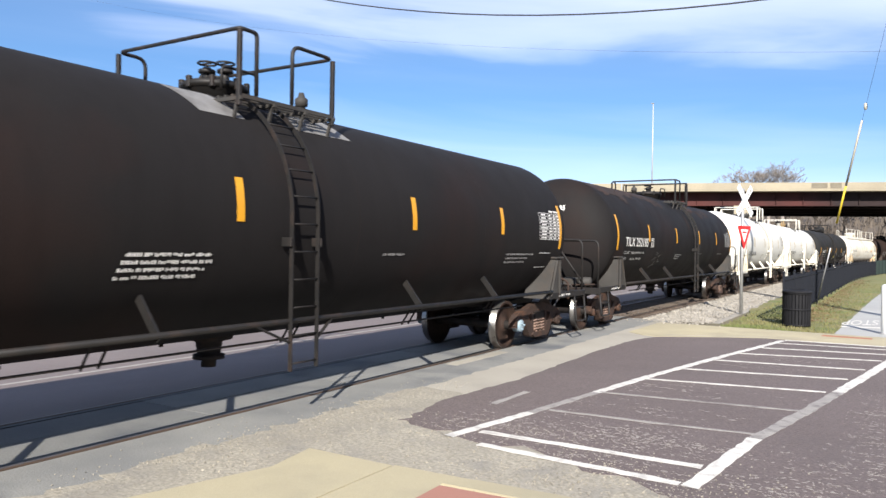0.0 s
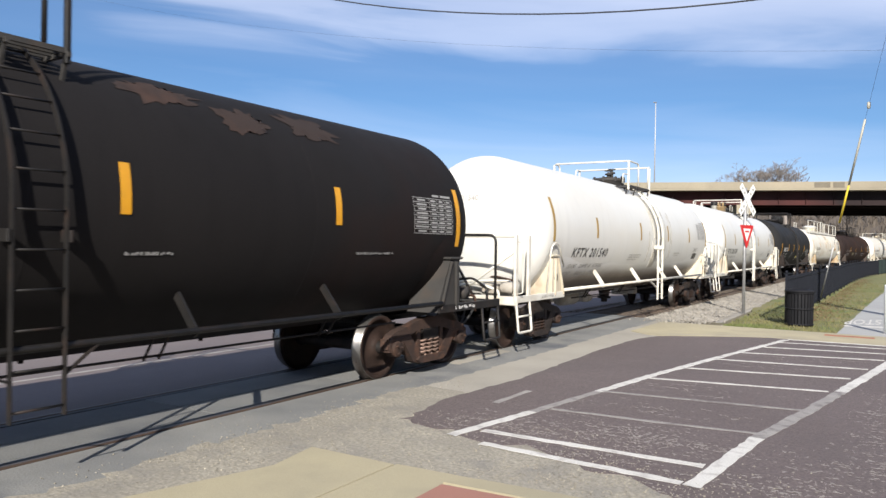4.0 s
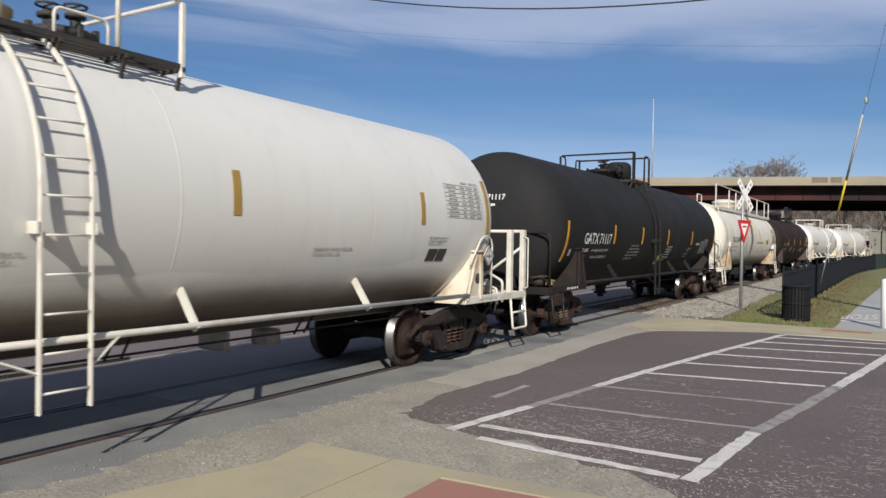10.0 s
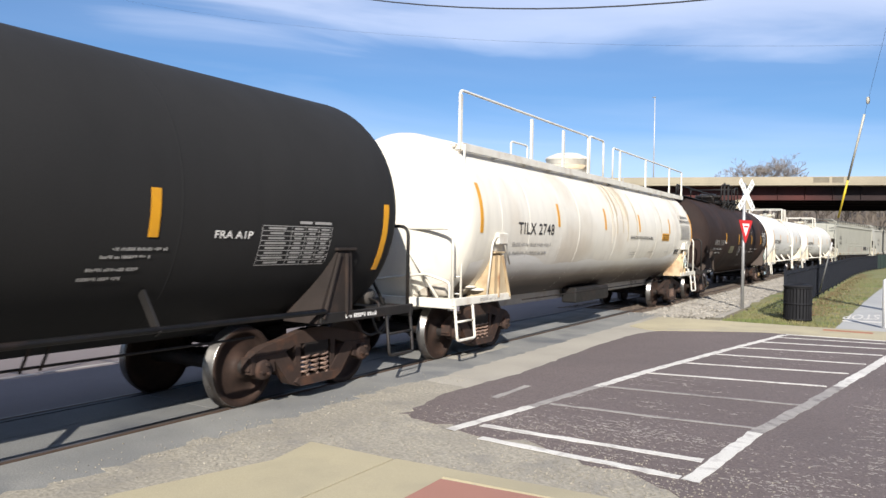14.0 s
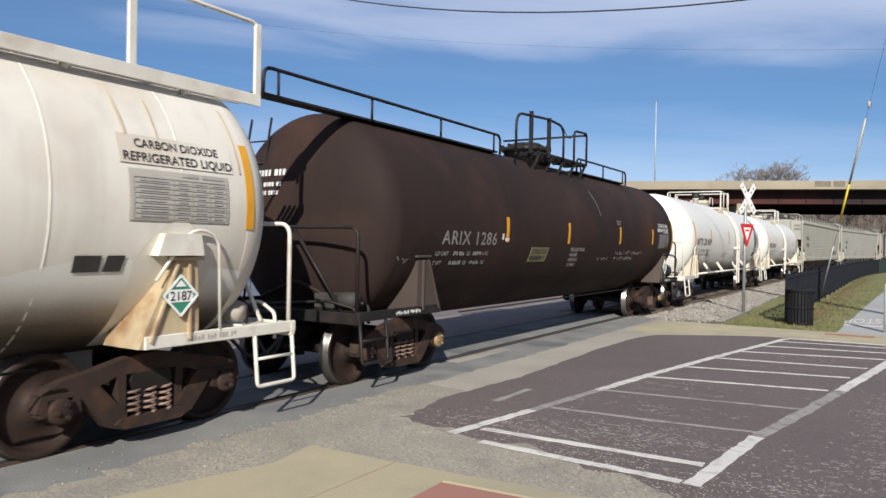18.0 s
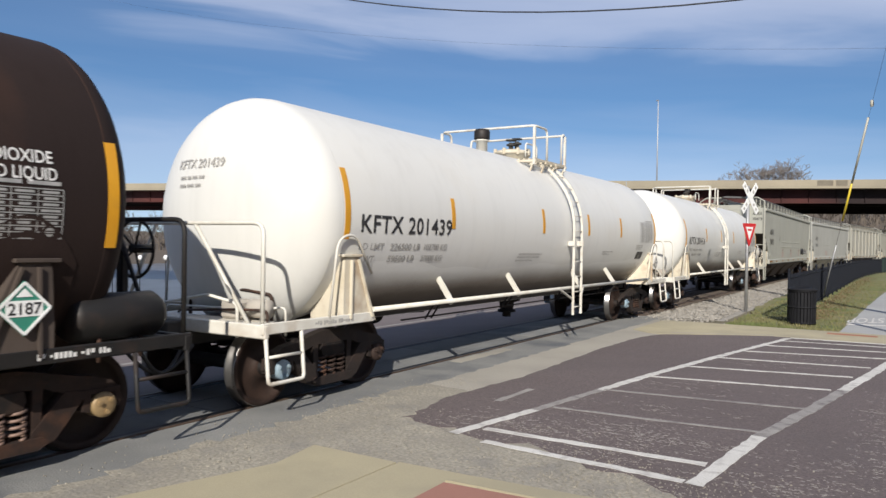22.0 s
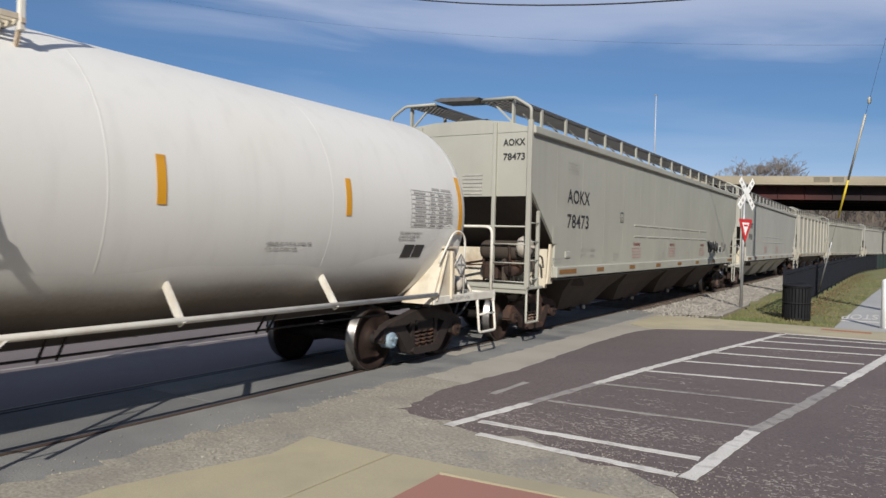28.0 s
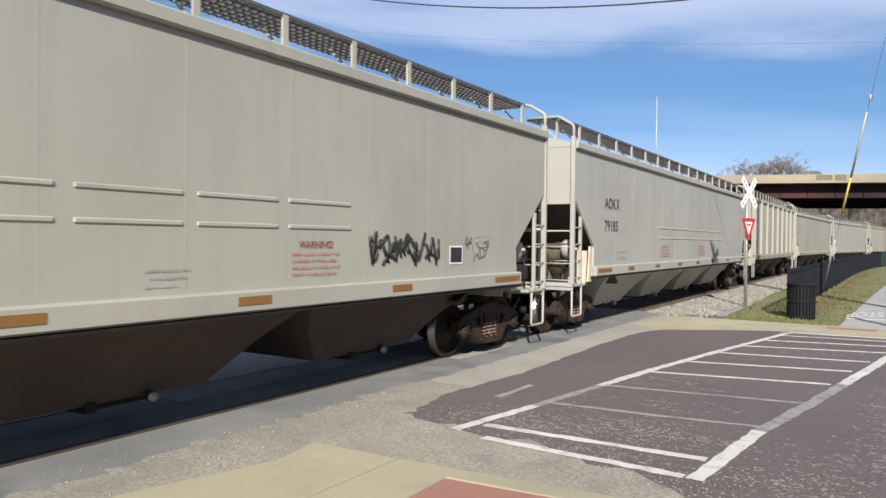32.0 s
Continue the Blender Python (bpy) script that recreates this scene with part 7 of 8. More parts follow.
# chalk scrawl, unreadable
rnd = random.Random(77)
for z, y0, y1 in ((1.74, 1.95, 4.0), (1.60, 2.0, 3.5), (1.62, 0.9, 1.5), (1.66, -6.9, -6.3)):
    y = y0
    while y < y1:
        h = rnd.uniform(0.06, 0.12)
        pts = [(y + rnd.uniform(-0.02, 0.10), z + h * q) for q in (0.0, 0.9, rnd.uniform(0.3, 0.6), rnd.uniform(-0.1, 1.0))]
        g = Geo(); g.tube([(T.x(q, 0.001), p, q) for p, q in pts], 0.0045, 4)
        part("chalk_scrawl", g, M["letter_stencil"], carG, "faint chalk scrawl on the shell")
        y += rnd.uniform(0.08, 0.2)
plate(carG, T, -3.98, 2.02, 0.06, 0.10, M["letter_white"], "paint_blotch", "white paint blotch")
plate(carG, T, -3.86, 2.00, 0.14, 0.05, M["letter_white"], "paint_blotch", "white paint blotch")
plate(carG, T, 0.85, 2.62, 0.05, 0.55, M["letter_worn"], "scrape", "pale scrape mark on the shell", slant=-0.12)
head_bars(carG, T, half, [(-0.75, 2.85, 0.55, 0.09), (-0.72, 2.70, 0.5, 0.06), (-0.72, 2.58, 0.4, 0.06)], M["letter_white"], out=0.68, head=0.52)
diamond(carG, 1.50, 6.17, 1.39, 0.21, M["placard_green"], "green diamond placard with a white field", word="2187")
brake_wheel(carG, 0.42, half + 1.68, 1.83, M["fit_black"], 0.30)
g = Geo()
g.lathe([(0.0, -0.45), (0.16, -0.45), (0.21, -0.38), (0.21, 0.38), (0.16, 0.45), (0.0, 0.45)], "y", 20, (1.15, half + 0.95, 1.24))
part("air_reservoir", g, M["fit_black"], carG, "dark air tank on the end platform")
for x in (-0.85,):
    for w in (-1,):
        g = Geo()
        for q in (-0.2, 0.2):
            g.tube([(x + q, -half - 1.45, 1.0), (x + q, -half - 0.95, 3.72)], 0.018, 6)
        for k in range(8):
            f = k / 8
            g.tube([(x - 0.2, -half - 1.45 + 0.5 * f, 1.1 + 2.6 * f), (x + 0.2, -half - 1.45 + 0.5 * f, 1.1 + 2.6 * f)], 0.012, 6)
        part("end_ladder", g, M["fit_black"], carG, "dark ladder at the end of the car")

carH, T, half = white_car(34.35, 46.8, "KFTX 201439", 0.72, -0.3, 1.22, 0.6, 0.18, (-4.0, -0.75, 1.58, 3.7), (-4.0, -1.73, 1.2, 3.3),
    (("vent", 0.2, -0.85),), "pipe", -6.20, 2.06, 0.22, 0.0, 1.08, "reflector", CAP_BLUE_M, "white tank car with plain black lettering and vent stack", 1.84, 5.22, ("226500", "102700", "59500", "27000"), man=(0.36, 0.86))
carI, T, half = white_car(50.8, 63.27, "KFTX 201416", -0.6, -1.21, 0.23, 0.14, 0.5, (-3.6, -1.1, 1.25, 3.89), (-3.75, 1.5, 3.7),
    (("relief", 0.2, 0.1),), "pipe", -6.05, 2.06, 0.22, 0.0, 1.08, "reflector", CAP_BLUE_M, "white tank car with rust-stained saddles, next to the hoppers", 1.84, 5.23, man=(0.36, -0.55))


# ---- covered hoppers ----
def hopper(u0, u1, over, label, paint="hopper_grey", pockets=4, marks=(), detail=True, z_top=3.92, ribs=False, chutes="hopper_brown"):
    """u0, u1: truck centres; over: how far the side sheets reach past them."""
    uc, half = (u0 + u1) / 2, (u1 - u0) / 2
    car = thing("hopper_car", label, "railway wagon", "freight train")
    P = M[paint]
    ye = half + over
    zb, hw = 1.20, 1.55
    outline = [(-ye, z_top), (-ye, 2.84), (-ye + 1.18, 1.82), (-ye + 1.12, zb), (ye - 1.12, zb), (ye - 1.18, 1.82), (ye, 2.84), (ye, z_top)]
    for s in (1, -1):
        g = Geo()
        g.prism(outline, s * (hw - 0.05), s * hw)
        side = part("side_sheet", g, P, car, "tall grey side sheet")
        # top chord and side sill
        g = Geo(); g.box(s * (hw + 0.025), 0, z_top - 0.03, 0.09, 2 * ye, 0.15, bevel=0.02); part("top_chord", g, P, side)
        g = Geo(); g.box(s * (hw + 0.03), 0, 1.30, 0.11, 2 * ye - 2.2, 0.22, bevel=0.02); part("side_sill", g, P, side)
        g = Geo(); g.box(s * (hw + 0.03), 0, 1.165, 0.14, 2 * ye - 2.2, 0.02); part("sill_flange", g, M["fit_black"], side)
        if detail and s > 0:
            k = -3.92
            n = 7
            for i in range(n):
                for z in (2.06, 2.34):
                    w = 8.4 / n
                    g = Geo(); g.box(hw + 0.001, k + w * (i + 0.5), z, 0.03, w - 0.16, 0.05, bevel=0.012); part("pressed_rib", g, P, side)
            for i in range(14):
                g = Geo(); y = -ye + 1.2 + i * (2 * ye - 2.4) / 13
                g.box(hw - 0.0005, y, (z_top + zb) / 2 + 0.1, 0.004, 0.02, z_top - zb - 0.3); part("weld_line", g, P, side)
        if ribs:
            for i in range(9):
                y = -ye + 0.15 + i * (2 * ye - 0.3) / 8
                g = Geo(); g.box(s * (hw + 0.05), y, (z_top + 1.4) / 2, 0.11, 0.10, z_top - 1.45, bevel=0.02); part("side_post", g, P, side)
        # orange reflectors on the sill
        for i in range(8):
            y = (-8.37, -6.5, -4.2, -1.85, 0.48, 2.81, 5.37, 8.39)[i] * ye / 10.025
            g = Geo(); g.box(s * (hw + 0.090), y, 1.31, 0.006, 0.89 if i in (0, 7) else 0.44, 0.085); part("reflector", g, M["brown_reflector"], side, "dull orange reflective strip")
    # roof with its hatches
    g = Geo()
    arc = [(-hw, z_top), (-1.1, z_top + 0.13), (-0.5, z_top + 0.2), (0.5, z_top + 0.2), (1.1, z_top + 0.13), (hw, z_top), (hw, z_top - 0.06), (-hw, z_top - 0.06)]
    g.prism(arc, -ye, ye, "y")
    roof = part("roof", g, P, car)
    g = Geo(); g.box(0, 0, z_top + 0.27, 0.62, 2 * ye - 1.2, 0.12, bevel=0.03); part("hatch_trough", g, P, roof)
    # running boards
    for s in (1, -1):
        g = Geo()
        if detail:
            for k in range(6):
                g.box(s * (0.50 + 0.11 * k), 0, z_top + 0.54, 0.035, 2 * ye, 0.03)
            y = -ye
            while y < ye:
                g.box(s * 0.78, y, z_top + 0.53, 0.60, 0.03, 0.025)
                y += 0.12
        else:
            g.box(s * 0.78, 0, z_top + 0.54, 0.58, 2 * ye, 0.03)
        rb = part("running_board", g, M["grating"], car, "dark grated running board on the roof")
        n = 16
        for i in range(n + 1):
            y = -ye + 0.1 + i * (2 * ye - 0.2) / n
            g = Geo(); g.box(s * 1.12, y, z_top + 0.33, 0.035, 0.085, 0.46); g.bar((s * 1.12, y, z_top + 0.12), (s * 0.7, y, z_top + 0.52), 0.03, 0.03, (0, 1, 0))
            part("bracket", g, P, rb)
        g = Geo(); g.box(s * 1.12, 0, z_top + 0.56, 0.03, 2 * ye, 0.04); part("edge_bar", g, M["grating"], rb)
    # ends: upper sheet, slope sheet, posts, ladder, platform and brake gear
    for w, a in ((-1, -half), (1, half)):
        q = w * ye
        g = Geo(); g.box(0, q - w * 0.04, (z_top + 2.70) / 2, 2 * hw - 0.1, 0.06, z_top - 2.70)
        part("end_sheet", g, P, car)
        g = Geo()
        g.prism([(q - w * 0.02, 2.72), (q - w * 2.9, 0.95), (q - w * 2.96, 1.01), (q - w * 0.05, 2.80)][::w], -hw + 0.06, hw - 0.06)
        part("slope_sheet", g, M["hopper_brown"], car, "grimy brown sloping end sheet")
        g = Geo(); g.box(0, a + w * 0.45, 0.90, 0.50, 2.9, 0.34, bevel=0.02); part("stub_sill", g, M["iron_dark"], car)
        yp = q + w * 0.02
        for s in (1, -1):
            g = Geo()
            g.prism([(q - w * 1.10, 1.84), (q - w * 1.22, 1.84), (q - w * 1.22, 1.08), (q - w * 0.98, 1.08), (q - w * 1.02, 1.20)][::w], s * (hw - 0.10), s * (hw - 0.06))
            part("bolster_web", g, M["ivory"], car, "pale curved bolster web")
        for s in (1, -1):
            g = Geo(); g.box(s * (hw - 0.02), yp, 2.56, 0.09, 0.08, 3.0, bevel=0.01); part("corner_post", g, P, car)
            g = Geo(); g.box(s * 0.82, yp, 2.45, 0.07, 0.07, 3.2, bevel=0.01); part("end_post", g, P, car)
            g = Geo(); g.tube(curve_pts([(s * (hw - 0.02), yp, 3.9), (s * (hw - 0.02), yp, z_top + 0.36), (s * (hw - 0.35), yp, z_top + 0.56), (s * 0.5, yp, z_top + 0.56)], 0.06), 0.030, 8); part("roof_grab", g, P, car)
            lad = None
            for k in range(9):
                z = 1.15 + 0.34 * k
                g = Geo(); g.tube([(s * 0.84, yp + w * 0.03, z), (s * (hw - 0.04), yp + w * 0.03, z)], 0.012, 6)
                if s == w or k < 3:
                    lad = part("end_rung", g, P, car)
            g = Geo(); g.tube(curve_pts([(s * (hw - 0.02), yp, 1.1), (s * (hw - 0.02), yp, 0.42), (s * (hw - 0.02), yp - w * 0.5, 0.42), (s * (hw - 0.02), yp - w * 0.5, 1.1)], 0.05, 3), 0.022, 6); part("step", g, P, car)
            g = Geo(); g.box(s * (hw - 0.02), yp - w * 0.42, 1.75, 0.06, 0.07, 1.4, bevel=0.008); part("grab_post", g, P, car)
            for k in range(4):
                g = Geo(); g.tube([(s * hw, yp - w * 0.02, 1.2 + 0.34 * k), (s * hw, yp - w * 0.42, 1.2 + 0.34 * k)], 0.012, 6); part("side_rung", g, P, car)
        g = Geo(); g.box(0, q - w * 0.30, 1.04, 2 * hw, 0.75, 0.05, bevel=0.01); g.box(0, q + w * 0.02, 1.02, 2 * hw, 0.06, 0.16, bevel=0.01); part("end_platform", g, P, car)
        g = Geo(); g.lathe([(0.0, -0.5), (0.16, -0.5), (0.19, -0.44), (0.19, 0.44), (0.16, 0.5), (0.0, 0.5)], "x", 18, (0.75, q - w * 0.70, 1.70)); g.box(0.75, q - w * 0.70, 1.4, 0.08, 0.2, 0.6)
        part("air_reservoir", g, M["soot"], car, "grimy air brake cylinder in the open end bay")
        g = Geo()
        g.lathe([(0.0, -0.18), (0.14, -0.18), (0.16, -0.12), (0.16, 0.12), (0.14, 0.18), (0.0, 0.18)], "y", 14, (0.9, q - w * 0.75, 1.36))
        g.box(0.45, q - w * 0.75, 1.30, 0.30, 0.26, 0.34, bevel=0.03); g.tube([(0.9, q - w * 0.7, 1.4), (0.3, q - w * 0.9, 1.5), (-0.6, q - w * 0.8, 1.35)], 0.025, 6)
        part("brake_gear", g, M["iron_rust"], car, "rusty brake valve and rods")
        rnd = random.Random(int(u0 * 10) + w)
        for k in range(6):
            g = Geo()
            x0, x1 = rnd.uniform(0.7, 1.42), rnd.uniform(-0.4, 0.9)
            yy, za, zc = q - w * rnd.uniform(0.25, 0.95), rnd.uniform(1.08, 1.5), rnd.uniform(1.2, 1.95)
            g.tube(curve_pts([(x0, yy, za), (x0 - 0.05, yy + 0.05, zc), (x1, yy - w * 0.15, zc + rnd.uniform(-0.2, 0.1)), (x1, yy - w * 0.2, 1.08)], 0.09, 3), rnd.uniform(0.014, 0.03), 6)
            part("brake_pipe", g, (M["iron_rust"], M["film_grime"], M["soot"])[k % 3], car, "bent pipe or rod of the brake gear")
        g = Geo()
        g.lathe([(0.0, -0.12), (0.17, -0.12), (0.20, -0.06), (0.20, 0.04), (0.12, 0.12), (0.0, 0.12)], "x", 16, (1.22, q - w * 0.55, 1.78))
        g.tube([(1.3, q - w * 0.55, 1.78), (1.42, q - w * 0.55, 1.78)], 0.03, 8)
        part("brake_cylinder", g, M["film_grime"], car, "grey round brake cylinder")
        g = Geo(); g.tube([(1.1, yp, 2.15), (-1.1, yp, 2.15)], 0.02, 6); g.tube([(-hw, yp, 2.15), (hw, yp, 2.15)], 0.018, 6); part("end_handrail", g, P, car)
        g = Geo(); g.box(0, q - w * 1.28, 1.36, 2.7, 0.04, 0.76, bevel=0.008); part("bulkhead", g, M["ivory"], car, "dirty pale plate behind the brake gear")
        if w > 0:
            brake_wheel(car, -0.5, q + w * 0.12, 2.1, M["hopper_brown"], 0.27)
        truck(car, a, True)
        coupler(car, w * (half + 1.98), w)
    # discharge pockets
    n = pockets
    L = 2 * ye - 4.8
    for i in range(n):
        y0 = -L / 2 + L * i / n
        y1 = y0 + L / n
        ym = (y0 + y1) / 2
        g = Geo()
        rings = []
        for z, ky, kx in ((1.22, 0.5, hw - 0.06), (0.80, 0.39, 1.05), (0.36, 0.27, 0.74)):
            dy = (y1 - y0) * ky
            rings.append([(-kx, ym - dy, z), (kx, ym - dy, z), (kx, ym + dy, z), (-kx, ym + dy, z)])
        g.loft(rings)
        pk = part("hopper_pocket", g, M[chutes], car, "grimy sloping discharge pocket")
        g = Geo(); g.box(0, ym, 0.33, 1.3, 0.75, 0.09, bevel=0.015); g.box(0.70, ym - 0.3, 0.34, 0.16, 0.10, 0.10); part("outlet_gate", g, M["iron_dark"], pk)
        g = Geo(); g.lathe([(0.0, -0.05), (0.055, -0.05), (0.055, 0.05), (0.0, 0.05)], "x", 12, (0.84, ym + 0.3, 0.36)); part("gate_drive", g, M["bare_steel"], pk, "bright round gate drive socket")
    CARS.append((car, uc, half))
    return car, half, hw, ye


carJ, half, hw, ye = hopper(67.2, 84.75, 1.25, "pale grey covered hopper with graffiti and red warnings")
X = hw + 0.008
lettering(carJ, None, "AOKX", -8.29, 2.68, 0.27, M["letter_black"], "black reporting mark", 1.05, x=X, length=1.23)
lettering(carJ, None, "78473", -8.30, 2.18, 0.27, M["letter_black"], "black car number", 1.08, x=X, length=1.21)
bars(carJ, None, [(-8.3, 3.46, 0.62, 0.02), (-8.3, 3.40, 0.6, 0.02), (-8.3, 3.34, 0.62, 0.02), (-8.25, 3.28, 0.55, 0.02)], M["letter_faint"], x=X)
for word, y, z, ln in (("LD LMT", -7.52, 1.715, 0.40), ("218400", -7.01, 1.70, 0.35), ("LT WT", -7.54, 1.585, 0.34), ("67800", -6.97, 1.57, 0.30)):
    lettering(carJ, None, word, y, z, 0.065, M["letter_faint"], x=X, length=ln)
g = Geo(); g.box(X, -8.23, 1.635, 0.03, 0.27, 0.13, bevel=0.01); part("label_holder", g, M["hopper_grey"], carJ, "small grey metal label holder")
g = Geo(); g.box(X + 0.012, -8.23, 1.635, 0.012, 0.19, 0.07); part("label_holder", g, M["letter_faint"], carJ, "small grey paper label")
g = Geo(); g.box(X - 0.006, -8.84, 2.03, 0.008, 0.30, 0.36, bevel=0.003); part("stiffener_pad", g, M["hopper_grey"], carJ)
bars(carJ, None, [(-9.0, 1.55, 0.55, 0.03), (-9.0, 1.48, 0.5, 0.03)], M["letter_faint"], x=X)
for y, z, w, h in ((-4.97, 2.39, 0.24, 0.22),):
    for (a, b, c, d) in ((y, z, w, 0.014), (y, z + h, w, 0.014)):
        g = Geo(); g.box(X, a + c / 2, b, 0.002, c, d); part("lettering", g, M["letter_black"], carJ)
    for a in (y, y + w):
        g = Geo(); g.box(X, a, z + h / 2, 0.002, 0.014, h); part("lettering", g, M["letter_black"], carJ)
lettering(carJ, None, "C", -4.90, 2.42, 0.09, M["letter_black"], x=X)
for y in (-4.0, -0.5, 3.42):
    lettering(carJ, None, "WARNING!", y + 0.10, 1.83, 0.08, M["letter_dark_red"], "dark red warning heading", 1.0, x=X, length=0.56)
    bars(carJ, None, [(y + 0.0, 1.745 - 0.075 * k, 0.80 - 0.06 * (k % 2), 0.035) for k in range(4)], M["letter_red"], x=X)
for y, w in ((-5.43, 0.40), (-1.35, 0.35), (1.6, 0.5)):
    bars(carJ, None, [(y, 1.62, w, 0.03), (y + 0.05, 1.55, w * 0.8, 0.03), (y, 1.48, w * 0.7, 0.02)], M["letter_faint"], x=X)
bars(carJ, None, [(7.4, 1.98, 0.6, 0.03), (7.4, 1.90, 0.5, 0.03)], M["letter_faint"], x=X)
# spray-painted scrawl, not to be read
rnd = random.Random(99)
for k in range(9):
    g = Geo()
    y = 4.85 + 0.17 * k
    pts = [(X, y + rnd.uniform(-0.16, 0.18), 1.58 + (0.62 if k == 0 else 0.46) * ((q * 0.61 + rnd.uniform(0, 0.35)) % 1.0)) for q in range(7)]
    g.tube(curve_pts(pts, 0.10, 3), 0.022, 4)
    part("graffiti_stroke", g, M["letter_black"], carJ, "black spray-painted stroke")
for k in range(6):
    g = Geo()
    y = 7.15 + 0.12 * k
    g.tube(curve_pts([(X, y + rnd.uniform(-0.14, 0.14), 1.60 + rnd.uniform(0, 0.42)) for _ in range(5)], 0.06, 3), 0.007, 4)
    part("graffiti_stroke", g, M["letter_worn"], carJ, "thin grey spray-painted stroke")
g = Geo(); g.box(X - 0.001, 6.85, 1.72, 0.003, 0.37, 0.27); part("notice", g, M["sign_white"], carJ, "white rim of the notice plate")
g = Geo(); g.box(X + 0.002, 6.85, 1.72, 0.003, 0.32, 0.22); part("notice", g, M["letter_black"], carJ, "black notice plate")

# the same mark in small letters on the end sheet
for word, z in (("AOKX", 3.62), ("78473", 3.36)):
    v, f = glyphs(word, 0.12)
    k = 0.44 / max(p[0] for p in v)
    g = Geo(); g.add([(0.98 + p * k, -ye - 0.004, z + q) for p, q in v], f)
    tagged(part("lettering", g.mesh("lettering", M["letter_black"], False), None, carJ), kind="stuff")
g = Geo()
for k in range(6):
    g.box(0.35, -ye + 0.002, 3.10 - 0.07 * k, 0.42, 0.012, 0.025)
tagged(part("lettering", g, M["letter_faint"], carJ), kind="stuff")
g = Geo(); g.prism([(-0.30, 4.36), (0.42, 4.33), (0.56, 4.38), (0.38, 4.40), (-0.28, 4.43), (-0.45, 4.40)], -ye - 0.20, -ye + 0.30, "y")
g.v = [(p[0], p[1], p[2] + 0.12) for p in g.v]
part("hatch_end", g, M["grating"], carJ, "dark folded grating at the roof's end")

carK, half, hw, ye = hopper(88.7, 106.2, 1.25, "light grey covered hopper with pale ends", paint="hopper_pale", chutes="hopper_grey")
lettering(carK, None, "AOKX", -8.2, 2.69, 0.24, M["letter_black"], "black reporting mark", 1.05, x=X)
lettering(carK, None, "79185", -8.2, 2.18, 0.24, M["letter_black"], "black car number", 1.08, x=X)
for y in (-3.6, 0.9):
    bars(carK, None, [(y, 1.80 - 0.09 * k, 0.9, 0.05) for k in range(4)], M["letter_red"], x=X)
bars(carK, None, [(-7.3, 1.68, 0.7, 0.06), (-7.3, 1.53, 0.7, 0.06)], M["letter_faint"], x=X)
hopper(110.2, 123.0, 1.2, "tan short covered hopper with outside posts", paint="hopper_tan", pockets=3, detail=False, z_top=4.0, ribs=True)
hopper(127.0, 143.4, 1.25, "grey covered hopper far along the train", detail=False)
hopper(147.4, 163.8, 1.25, "grey covered hopper far along the train", paint="hopper_pale", detail=False)
hopper(167.8, 184.2, 1.25, "grey covered hopper far along the train", detail=False)
hopper(188.2, 204.6, 1.25, "grey covered hopper far along the train", paint="hopper_pale", detail=False)
hopper(208.6, 225.0, 1.25, "grey covered hopper far along the train", detail=False)


# ---- crossing sign ----
sign = thing("crossbuck_sign", "white railway crossbuck with red yield sign on steel post", "road sign", m=pose(-3.96, 24.12, 0, rz=-18.7))
g = Geo(); g.tube([(0, 0, -0.3), (0, 0, 3.88)], 0.048, 10); part("post", g, M["galvanised"], sign)
for k, a in enumerate((45, -45)):
    g = Geo()
    m3 = Matrix.Rotation(radians(a), 3, "X")
    g.box(0.06 + 0.022 * k, 0, 3.50, 0.014, 1.22, 0.21, m3, bevel=0.004)
    bl = part("blade", g, M["sign_white"], sign, "white crossbuck blade")
    g = Geo()
    for i in range(6):
        q = -0.48 + i * 0.19
        if abs(q) < 0.12:
            continue
        p = m3 @ Vector((0.0, q, 0.0))
        g.box(0.068 + 0.022 * k, p.y, 3.50 + p.z, 0.003, 0.09, 0.09, m3)
    part("blade_lettering", g, M["letter_faint"], bl)
g = Geo(); g.prism([(-0.38, 2.72), (0.38, 2.72), (0.40, 2.68), (0.03, 2.02), (-0.03, 2.02), (-0.40, 2.68)], 0.06, 0.068)
ys = part("yield_sign", g, M["sign_red"], sign, "red triangular yield sign")
g = Geo(); g.prism([(-0.22, 2.61), (0.22, 2.61), (0.0, 2.21)], 0.069, 0.074); part("white_field", g, M["sign_white"], ys)
g = Geo(); g.box(0.0765, 0, 2.52, 0.003, 0.24, 0.055); part("word_bar", g, M["sign_red"], ys)

# ---- litter bin ----
litter = thing("litter_bin", "black slatted metal litter bin on the grass", "litter bin", m=pose(-2.08, 20.95, 0))
g = Geo(); g.lathe([(0.0, 0.03), (0.29, 0.03), (0.29, 0.80), (0.27, 0.80), (0.27, 0.06), (0.0, 0.06)], "z", 20); part("liner", g, M["bin_black"], litter)
for k in range(26):
    a = 2 * math.pi * k / 26
    g = Geo(); g.box(0, 0, 0.44, 0.012, 0.060, 0.84)
    g.v = [(math.cos(a) * (p[0] + 0.325) - math.sin(a) * p[1], math.sin(a) * (p[0] + 0.325) + math.cos(a) * p[1], p[2]) for p in g.v]
    part("slat", g, M["bin_black"], litter)
for z in (0.05, 0.45, 0.86):
    g = Geo(); g.lathe([(0.315, z - 0.02), (0.345, z - 0.02), (0.345, z + 0.02), (0.315, z + 0.02), (0.315, z - 0.02)], "z", 24); part("hoop", g, M["bin_black"], litter)
